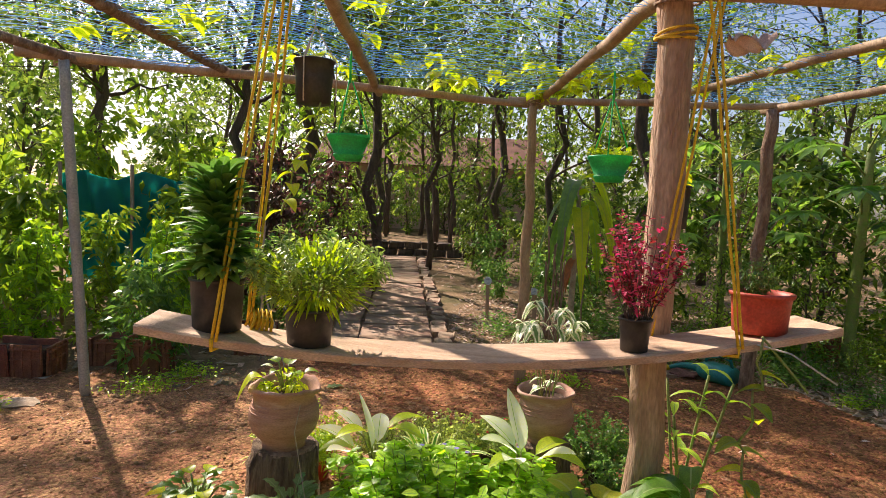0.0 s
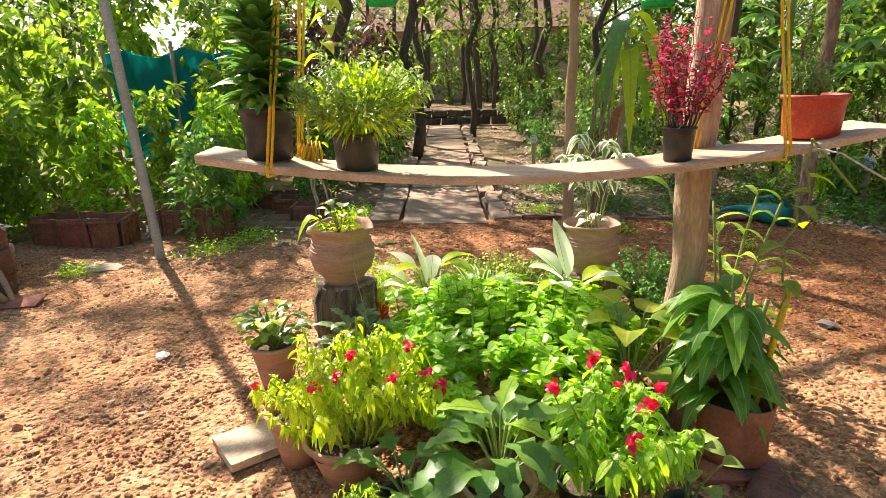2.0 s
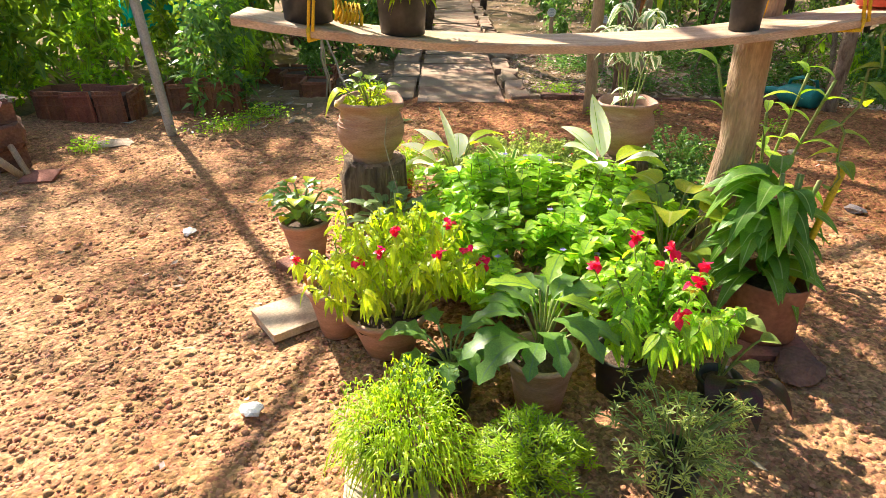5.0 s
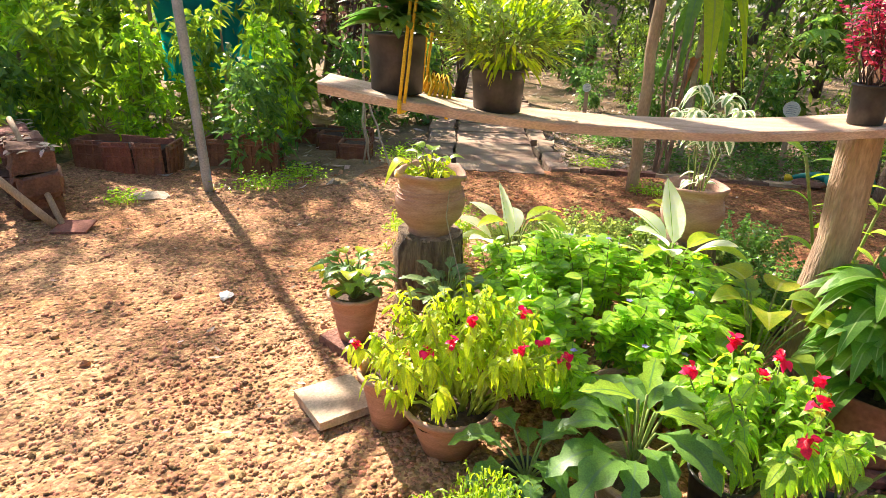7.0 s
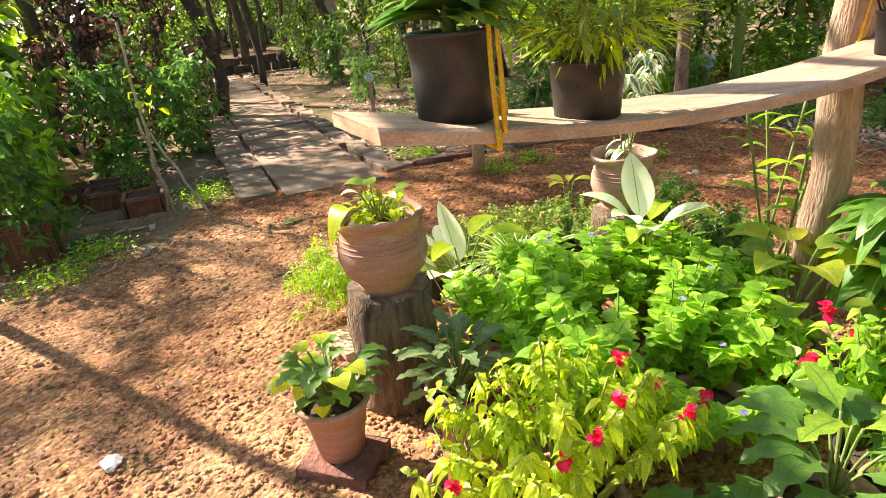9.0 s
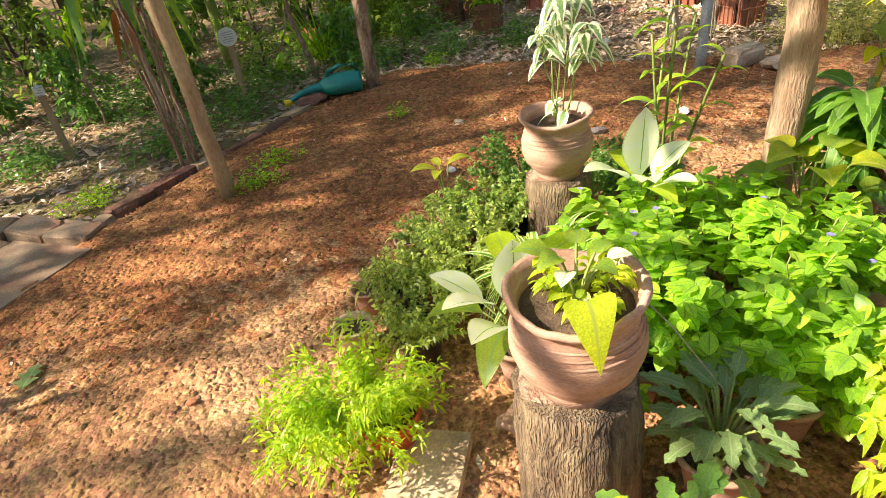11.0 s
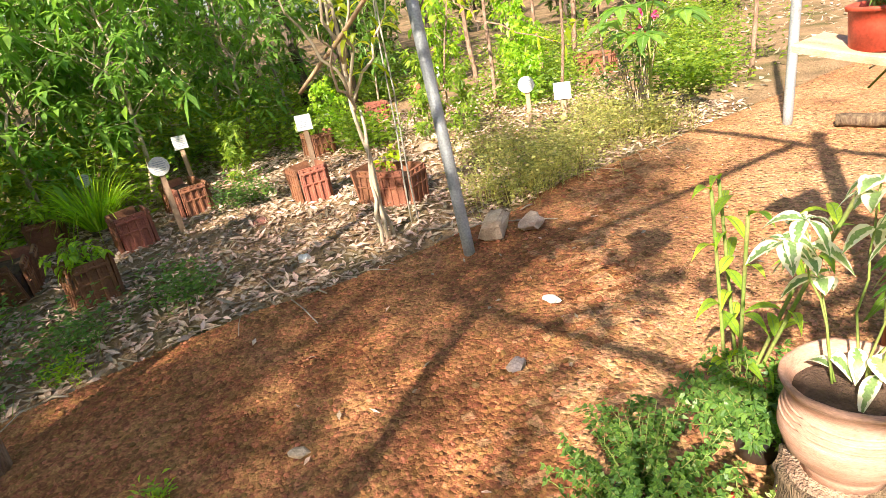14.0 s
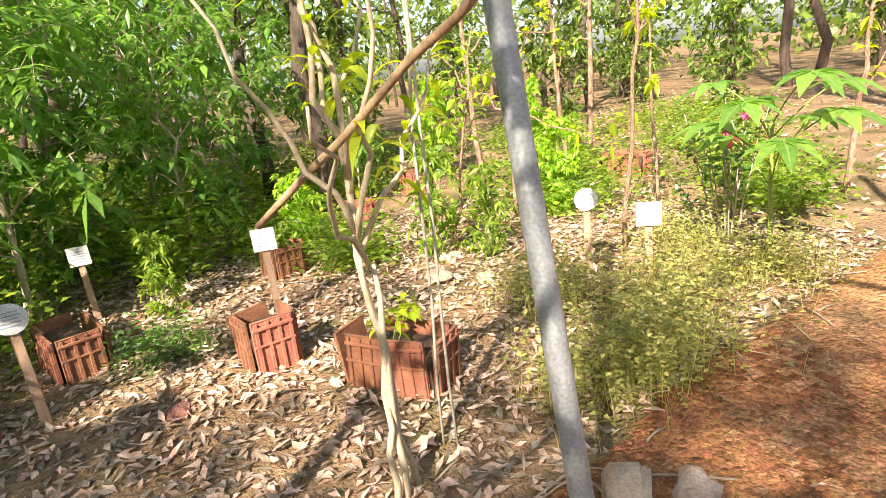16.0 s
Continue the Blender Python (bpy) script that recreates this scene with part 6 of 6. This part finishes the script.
leaves(g, R.normal(0, 0.05, (9, 3)) + (0.02, 0, 0.85), R.normal(0, 1, (9, 3)), 0.08, 0.06, 0.3, 0.2, "heart", 4)
part("foliage", g, L_LIME, th)

# watering can lying by the right post
th = thing("watering_can", pose(1.57, 7.44, 0.0, 0, 0, 130), "teal plastic watering can lying on its side with a yellow rose", "watering can")
g = Geo()
lathe(g, [(0.001, -0.17), (0.075, -0.17), (0.095, -0.15), (0.1, -0.05), (0.1, 0.05), (0.085, 0.11), (0.05, 0.16), (0.03, 0.2)], 26, 0.0, (1.15, 0.85))
g.v[-1] = g.v[-1][:, [2, 0, 1]] + (0, 0, 0.085)
part("body", g, M_TEAL, th)
g = Geo()
tube(g, curve((0.12, 0.02, 0.08), (0.42, 0.08, 0.03), 10, -0.03), np.linspace(0.04, 0.016, 10), 10)
part("spout", g, M_TEAL, th)
g = Geo()
tube(g, curve((0.40, 0.08, 0.032), (0.46, 0.09, 0.025), 4), (0.016, 0.022, 0.03, 0.032), 12)
part("rose", g, M_YPLAST, th, "yellow sprinkler rose")
g = Geo()
tube(g, np.array([(-0.15, 0.0, 0.15), (-0.14, 0.02, 0.22), (-0.02, 0.03, 0.235), (0.08, 0.02, 0.2), (0.1, 0.0, 0.15)]), 0.014, 8)
part("handle", g, M_TEAL, th)


# ---- planting beds beyond the yard's rim ----
def sign(x, y, h, round_, rz, tilt=4, size=0.13):
    th = thing("plant_sign", pose(x, y, float(height(x, y)), tilt, 0, rz), "white " + ("round" if round_ else "square") + " plant label board on a wooden stake", "sign", "plant label boards")
    g = Geo()
    box(g, (0.045, 0.022, h), rough=0.002)
    part("stake", g, M_STAKE, th, smooth=False)
    g = Geo()
    if round_:
        lathe(g, [(0.001, 0), (size * 0.52, 0), (size * 0.53, 0.003), (size * 0.53, 0.008), (size * 0.52, 0.011), (0.001, 0.011)], 22)
        g.v[-1] = g.v[-1][:, [0, 2, 1]] * (1, -1, 1) + (0, -0.012, h)
    else:
        box(g, (size, 0.012, size), (0, -0.018, h - size * 0.4))
    board = part("board", g, M_WHITE, th, "white painted board", smooth=False)
    g = Geo()
    for k in range(5):
        box(g, (size * (0.55 + 0.12 * math.sin(k * 2.3)), 0.001, 0.006), (0.004 * math.sin(k), -0.0245, h + 0.034 - k * 0.018 + (0 if round_ else 0.012)))
    part("lettering", g, M_INK, board, "unreadable lines of faded writing", smooth=False)


for x, y, h, rd, rz, sz in ((4.6, 6.73, 0.6, True, -62, 0.15), (5.35, 5.46, 0.56, False, -66, 0.15), (4.72, 3.36, 0.55, True, -50, 0.15), (4.22, 3.25, 0.5, False, -48, 0.15), (5.4, 7.5, 0.5, True, -60, 0.12),
                            (7.2, 3.5, 0.5, False, -60, 0.14), (1.3, 8.31, 0.6, True, -20, 0.14), (0.02, 8.9, 0.55, False, -30, 0.07), (2.5, 8.0, 0.5, True, -40, 0.14), (6.2, 6.7, 0.5, False, -60, 0.14), (-0.6, 10.0, 0.5, True, -10, 0.1)):
    fx, fy = (0.4, 5.9) if y < 8 and x > 3 else (-1.6, 4.6)
    sign(x, y, h, rd, math.degrees(math.atan2(fx - x, y - fy)) + 0.12 * (rz + 50), size=sz)
for x, y, rz, n, dk, h in ((4.62, 7.1, 20, 1, 1, 1.0), (3.62, 7.25, 30, 1, 1, 1.0), (5.35, 6.72, 25, 2, 1, 0.95), (4.66, 5.6, 15, 1, 1, 1.05), (4.02, 5.0, 40, 2, 1, 1.0), (8.1, 6.2, 20, 1, 1, 1.0), (7.3, 1.0, 30, 2, 1, 1.0), (8.6, 3.3, 20, 1, 1, 1.0),
                           (4.2, 7.9, 10, 2, 1, 1.0), (5.2, 7.9, 15, 1, 1, 1.0), (3.0, 8.9, 0, 2, 1, 0.9), (6.3, 5.3, 20, 1, 1, 0.9), (7.6, 4.3, 10, 1, 1, 0.9)):
    tile_planter(x, y, rz, n, dk, h)
for x, y, m, n in ((3.62, 7.25, L_MINT, 16), (4.02, 5.05, L_LIME, 6), (6.3, 5.3, L_SHRUB, 14), (5.2, 7.9, L_MINT, 14)):
    th = thing("planter_seedling", pose(x, y, float(height(x, y)) + 0.2), "leafy seedling growing in a tile planter", "plant")
    bush(th, n, 8, 0.2, 0.28, m, 0.08, 0.04, "oval", 0.5, (0, 0, 0), 4, 0.004)
for x, y, n, hh in ((5.1, 7.45, 260, 0.95), (2.35, 8.35, 160, 0.8), (4.55, 8.2, 120, 0.6)):
    th = thing("lemongrass_clump", pose(x, y, float(height(x, y)) + 0.1), "tall arching lemongrass clump", "grass clump")
    g = Geo()
    a = R.uniform(0, 6.28, n)
    leaves(g, np.stack((0.08 * np.cos(a), 0.08 * np.sin(a), 0 * a), -1), np.stack((np.cos(a), np.sin(a), R.uniform(1.2, 4, n)), -1), hh * R.uniform(0.7, 1.2, n), 0.014, R.uniform(0.3, 0.8, n), 0.3, "grass", 7)
    part("foliage", g, L_MINT, th)

# slim tree with pale branches beside the pipe post
th = thing("slim_tree", pose(3.12, 5.28, -0.05), "slim tree with pale bare branches and lance leaves", "tree")
g, lf = Geo(), Geo()
for dx, dy, hh, tx, ty in ((0.0, 0.0, 1.25, 0.05, 0.02), (0.05, -0.06, 1.0, 0.02, 0.03), (-0.03, 0.05, 0.9, 0.06, -0.02)):
    tube(g, curve((dx, dy, -0.02), (tx, ty, hh), 9, 0, 0.012), np.linspace(0.015, 0.010, 9), 8, 0.04)
tips = []
for az, s, e_r, e_h in ((120, 1.0, 0.45, 1.75), (160, 0.9, 0.6, 1.45), (100, 1.2, 0.2, 2.3), (20, 1.15, 0.25, 2.2), (300, 0.95, 0.5, 1.6), (330, 1.1, 0.35, 1.9), (60, 1.2, 0.12, 2.5), (200, 1.0, 0.3, 2.0)):
    a = radians(az)
    c = curve((0.04, 0.02, s), (math.cos(a) * e_r, math.sin(a) * e_r, e_h), 9, 0.0, 0.02)
    tube(g, c, np.linspace(0.012, 0.004, 9), 6)
    tips.append(c)
part("trunk", g, M_PALEBARK, th)
pos, way = along(tips[2:], 14, 0.1)
leaves(lf, pos, way + (0, 0, 0.5), R.uniform(0.15, 0.28, len(pos)), 0.035, 0.6, 0.3, "lance", 6)
part("crown", lf, L_LIME, th)
g = Geo()
tube(g, curve((3.42, 5.58, 1.0), (2.55, 5.0, 1.66), 8, 0, 0.006), 0.013, 8)
part("prop_pole", g, M_POLE, pergola, "thin diagonal prop pole")
g = Geo()
tube(g, curve((3.3, 5.0, -0.05), (3.25, 5.0, 2.2), 8, 0, 0.006), 0.006, 5)
tube(g, curve((3.36, 5.04, -0.05), (3.25, 5.0, 2.2), 8, 0, 0.006), 0.006, 5)
solid("tie_cord", g, M_CORD, Matrix(), "pale cord strung from the net down to the ground", "cord")
for x, y, hgt, rr in ((2.05, 8.2, 1.6, 0.03), (0.9, 8.5, 1.5, 0.014), (0.55, 9.3, 1.4, 0.012), (4.9, 2.9, 2.4, 0.02), (5.8, 1.8, 2.2, 0.018), (6.4, 3.0, 2.4, 0.03), (7.0, 2.0, 2.6, 0.03), (4.9, 0.5, 2.0, 0.03), (5.9, 3.9, 1.8, 0.015), (7.8, 2.7, 2.8, 0.04), (8.6, 0.6, 3.0, 0.05)):
    th = thing("young_tree", pose(x, y, float(height(x, y)) - 0.02), "thin young tree with a sparse crown", "tree", "young trees")
    g, lf = Geo(), Geo()
    c = curve((0, 0, 0), (R.normal(0, 0.15), R.normal(0, 0.15), hgt), 10, 0, 0.009)
    tube(g, c, np.linspace(rr, rr * 0.4, 10), 7)
    tips = [c[4:]]
    for q in range(6):
        b = c[R.randint(4, 9)]
        e = curve(b, b + R.normal(0, 0.3, 3) + (0, 0, 0.35), 6, 0, 0.02)
        tube(g, e, np.linspace(rr * 0.4, rr * 0.1, 6), 5)
        tips.append(e)
    part("trunk", g, M_BARK, th)
    pos, way = along(tips, 12, 0.3)
    leaves(lf, pos, way, R.uniform(0.08, 0.15, len(pos)), 0.05, 0.5, 0.2, "oval", 3)
    part("crown", lf, (L_SHRUB, L_LIME, L_MINT)[int(x * 10) % 3], th)
th = thing("papaya_seedling", pose(3.97, 2.5, -0.05), "papaya seedling with broad deeply cut leaves", "papaya")
g, lf = Geo(), Geo()
tube(g, curve((0, 0, 0), (0.02, 0, 0.95), 6), np.linspace(0.018, 0.012, 6), 7)
for k in range(10):
    a, zz = k * 2.4, 0.55 + 0.045 * k
    e = np.array((math.cos(a) * 0.36, math.sin(a) * 0.36, zz + 0.3))
    tube(g, curve((0.01, 0, zz), e, 6, -0.03), 0.005, 5)
    palmate(lf, [e], [(math.cos(a), math.sin(a), -0.1)], 0.3, 7, 0.34)
part("stem", g, M_STEM, th)
part("foliage", lf, L_PAPAYA, th)
th = thing("flowering_shrub", pose(4.6, 2.2, -0.05), "leafy shrub with bright pink blossoms", "shrub")
paths = bush(th, 18, 16, 0.4, 1.15, L_DEEP, 0.09, 0.045, "oval", 0.5, (0, 0, 0), 3, 0.007, 0.4, M_TWIG)
g = Geo()
for c in paths[::4]:
    leaves(g, np.repeat(c[-1:], 12, 0), R.normal(0, 1, (12, 3)) + (0, 0, 0.4), 0.06, 0.045, 0.3, 0.2, "oval", 3)
part("flowers", g, L_PETALP, th, "bright pink blossoms")
for x, y, s in ((5.75, 4.1, 0.5), (5.5, 3.75, 0.4), (6.9, 5.0, 0.5), (3.4, 8.3, 0.35), (6.3, 2.6, 0.6), (8.2, 1.8, 0.8), (9.5, 2.6, 0.9), (5.9, 6.2, 0.35)):
    plant(shrubs[0 if x < 6 else 1], x, y, s)

# weeds, in tufts
def weeds(name, spots_, n, size, h, material, label):
    g = Geo()
    for x, y, r in spots_:
        k = int(n * r)
        px, py = x + R.normal(0, r * 0.45, k), y + R.normal(0, r * 0.45, k)
        pz = height(px, py)
        for q in range(7):
            zz = h * (q + 1) / 7 * R.uniform(0.5, 1.1, k)
            a = R.uniform(0, 6.28, k)
            diamonds(g, np.stack((px + 0.03 * np.cos(a), py + 0.03 * np.sin(a), pz + zz), -1), np.stack((np.cos(a), np.sin(a), 0.5 + 0 * a), -1), size * R.uniform(0.6, 1.3, k), size * R.uniform(0.3, 0.45, k))
        leaves(g, np.stack((px, py, pz - 0.01), -1), R.normal(0, 0.25, (k, 3)) + (0, 0, 1), h * R.uniform(0.6, 1.2, k), 0.004, 0.2, 0.3, "grass", 3)
    solid(name, g, material, Matrix(), label, "weeds", kind="stuff")


weeds("weeds", ((3.35, 4.3, 0.4), (3.6, 3.7, 0.5), (3.3, 4.0, 0.3), (4.0, 3.2, 0.5), (4.4, 3.9, 0.5), (3.85, 2.6, 0.4), (4.6, 2.6, 0.4)), 430, 0.042, 0.38, L_OLIVE, "thin olive-yellow weeds along the yard's rim")
weeds("weeds", ((6.0, 7.6, 0.8), (7.0, 8.2, 0.9), (8.0, 7.0, 0.9), (9.0, 6.0, 1.0), (9.5, 9.0, 1.2), (7.0, 6.2, 0.6), (11.0, 7.0, 1.4), (11.0, 5.0, 1.3), (5.6, 8.8, 0.8), (3.6, 8.6, 0.6), (13.5, 8.0, 1.6)), 230, 0.10, 0.7, L_SHRUB, "waist-high leafy undergrowth at the wood edge")
weeds("weeds", ((6.5, 2.5, 0.9), (8.0, 1.5, 1.0), (9.5, 4.0, 1.2), (6.0, 0.5, 0.9), (8.0, -1.0, 1.2), (11.0, 0.0, 1.4), (10.5, -3.0, 1.4), (6.2, 4.8, 0.5), (7.5, 5.2, 0.7), (13.0, 3.0, 1.5), (5.0, 1.2, 0.5)), 260, 0.09, 0.4, L_SHRUB, "knee-high leafy weeds among dry leaves")
weeds("weeds", ((2.3, 7.7, 0.35), (2.85, 7.2, 0.3), (3.1, 6.6, 0.25), (1.0, 8.1, 0.4), (0.3, 8.0, 0.3), (2.6, 8.6, 0.5), (3.4, 8.0, 0.4), (1.7, 8.5, 0.5), (5.1, 6.2, 0.3), (0.9, 9.4, 0.6), (-0.3, 9.0, 0.4)), 260, 0.05, 0.26, L_DEEP, "dark green weeds in the planting beds")
weeds("weeds", ((0.05, 6.75, 0.12), (0.3, 6.9, 0.1), (-2.75, 5.95, 0.22), (-2.6, 6.3, 0.2), (-3.4, 5.3, 0.12), (-2.2, 7.5, 0.3), (1.2, 6.6, 0.05), (-0.4, 7.9, 0.2), (2.55, 7.2, 0.15)), 240, 0.035, 0.10, L_MINT, "small green weeds in the gravel")

# dry leaves under the trees
def litter(name, n, x0, x1, y0, y1, size, material, label, rule):
    g = Geo()
    px, py = R.uniform(x0, x1, n), R.uniform(y0, y1, n)
    ok = rule(px, py)
    px, py = px[ok], py[ok]
    k = len(px)
    a = R.uniform(0, 6.28, k)
    leaves(g, np.stack((px, py, height(px, py) + R.uniform(0.004, 0.02, k)), -1), np.stack((np.cos(a), np.sin(a), R.normal(0, 0.16, k)), -1), size * R.uniform(0.5, 1.3, k), size * 0.4 * R.uniform(0.6, 1.4, k), R.normal(0, 0.2, k), R.normal(0.1, 0.5), "lance", 2, roll=0.9)
    solid(name, g, material, Matrix(), label, "leaf litter", kind="stuff")


litter("leaf_litter", 26000, 1.6, 7.5, 1.5, 9.5, 0.08, M_LITTER, "thick layer of curled dry brown leaves", lambda x, y: outside(x, y) > 0.06)
litter("leaf_litter", 14000, -6, 16, -8, 22, 0.13, M_LITTER, "scattered dry brown leaves on the soil", lambda x, y: ((outside(x, y) > 0.2) & (np.hypot(x - 4, y - 5) > 3)) | ((x < -2.3) & (y > 5.9)))
litter("leaf_litter", 4500, -1.0, 3.4, 7.7, 11.5, 0.08, M_LITTER, "dry leaves under the shaded planting", lambda x, y: (outside(x, y) > 0.06) & (x > -0.55 - 0.222 * (y - 7.05)))
litter("leaf_litter", 260, -3.4, 3, 2, 7.4, 0.045, M_LITTER, "few dry leaf scraps on the gravel", lambda x, y: outside(x, y) < -0.05)

# twigs along the rim
g = Geo()
for k in range(70):
    t = R.uniform(0.1, 0.85) * (len(EDGE) - 1)
    i0 = int(t)
    e0, e1 = np.array(EDGE[i0]), np.array(EDGE[i0 + 1])
    c = e0 + (e1 - e0) * (t - i0) + R.normal(0.12, 0.18, 2)
    a, ln = R.uniform(0, 6.28), R.uniform(0.08, 0.4)
    p = np.array([(c[0] - math.cos(a) * ln / 2, c[1] - math.sin(a) * ln / 2, 0), (c[0], c[1], 0.01), (c[0] + math.cos(a) * ln / 2, c[1] + math.sin(a) * ln / 2, 0)])
    p[:, 2] += height(p[:, 0], p[:, 1]) + 0.008
    tube(g, p, R.uniform(0.002, 0.006), 5)
solid("fallen_twigs", g, M_TWIG, Matrix(), "dry twigs scattered along the yard's rim", "twigs", kind="stuff")

# gravel
bm = bmesh.new()
bmesh.ops.create_icosphere(bm, subdivisions=1, radius=0.5)
ICO = (np.array([q.co for q in bm.verts]), np.array([[x.index for x in q.verts] + [q.verts[2].index] for q in bm.faces]))
bm.free()
ring = [(math.cos(k * 1.0472), math.sin(k * 1.0472)) for k in range(6)]
DOME = (np.array([(0.5 * x, 0.5 * y, -0.12) for x, y in ring] + [(0.41 * x, 0.41 * y, 0.22) for x, y in ring] + [(0, 0, 0.40)]),
        np.array([(k, (k + 1) % 6, 6 + (k + 1) % 6, 6 + k) for k in range(6)] + [(6 + k, 6 + (k + 1) % 6, 12, 12) for k in range(6)]))


def gravel(n, x0, x1, y0, y1, lo, hi, label, form, power=2.6, red=False):
    iv, jf = form
    px, py = R.uniform(x0, x1, n), R.uniform(y0, y1, n)
    ok = (outside(px, py) < 0.05) & ~((np.abs(px + 1.17 + 0.222 * (py - 7.05)) < 0.7) & (py > 6.9))
    ok &= red_zone(px + R.normal(0, 0.3, n), py + R.normal(0, 0.3, n)) == red
    px, py = px[ok], py[ok]
    k = len(px)
    s = lo * (hi / lo) ** (R.uniform(0, 1, k) ** power)
    v = iv[None] * (1 + R.uniform(-0.22, 0.22, (k, len(iv), 1)))
    a = R.uniform(0, 6.28, k)
    v = v * np.stack((s, s * R.uniform(0.55, 1, k), s * R.uniform(0.4, 0.75, k)), -1)[:, None]
    v = np.stack((v[..., 0] * np.cos(a)[:, None] - v[..., 1] * np.sin(a)[:, None], v[..., 0] * np.sin(a)[:, None] + v[..., 1] * np.cos(a)[:, None], v[..., 2]), -1)
    v += np.stack((px, py, height(px, py) + s * 0.08), -1)[:, None]
    g = Geo()
    g.add(v, jf[None] + (np.arange(k) * len(iv))[:, None, None])
    solid("gravel", g, M_REDPEBBLE if red else M_PEBBLE, Matrix(), label, "gravel", kind="stuff", smooth=form is DOME)


gravel(4200, -4.2, 1.8, 2.0, 6.6, 0.010, 0.048, "loose pale laterite pebbles", ICO, 3.2)
gravel(6500, -2.4, 3.2, 2.4, 7.7, 0.009, 0.042, "scattered red laterite pebbles", ICO, 2.4, True)
gravel(20000, -2.0, 1.6, 2.2, 4.6, 0.008, 0.028, "fine pale laterite gravel", DOME, 1.8)
gravel(7000, -4.0, -0.6, 2.6, 6.6, 0.008, 0.022, "fine pale laterite gravel", DOME, 1.8)
gravel(12500, -2.0, 3.0, 4.4, 7.6, 0.007, 0.026, "fine red laterite grit", DOME, 1.9, True)
gravel(3500, 0.4, 2.8, 2.4, 4.6, 0.008, 0.026, "fine red laterite grit", DOME, 1.8, True)

# a green leaf dropped on the gravel
g = Geo()
leaves(g, [(0, 0, 0)], [(1, 0.1, 0.05)], 0.14, 0.11, 0.05, 0.15, "lobed", 10, roll=0.0)
solid("fallen_leaf", g, L_SAGE, pose(-1.52, 6.33, 0.02, 0, 0, 35), "pale green leaf lying on the gravel", "leaf")

# a log and cut stems round the yard
th = thing("log", pose(2.78, 1.88, float(height(2.78, 1.88)) + 0.045, 0, 0, 32), "short dark log lying at the edge of the yard", "log")
g = Geo()
tube(g, curve((-0.1, 0, 0), (-0.75, 0, 0.01), 9, 0, 0.006), 0.05, 14, 0.03)
part("trunk", g, M_STUMP, th)
th = thing("stem_bundle", pose(0.17, 7.59, -0.05), "bundle of bare brown stems standing in the bed", "stems")
for k in range(6):
    g = Geo()
    a = k * 1.05
    tube(g, curve((0.05 * math.cos(a), 0.05 * math.sin(a), 0), (0.09 * math.cos(a + 0.4), 0.09 * math.sin(a + 0.4), 1.0 + 0.16 * (k % 3)), 9, 0, 0.007), np.linspace(0.013, 0.008, 9), 7, 0.05)
    part("stem", g, M_BARK, th)
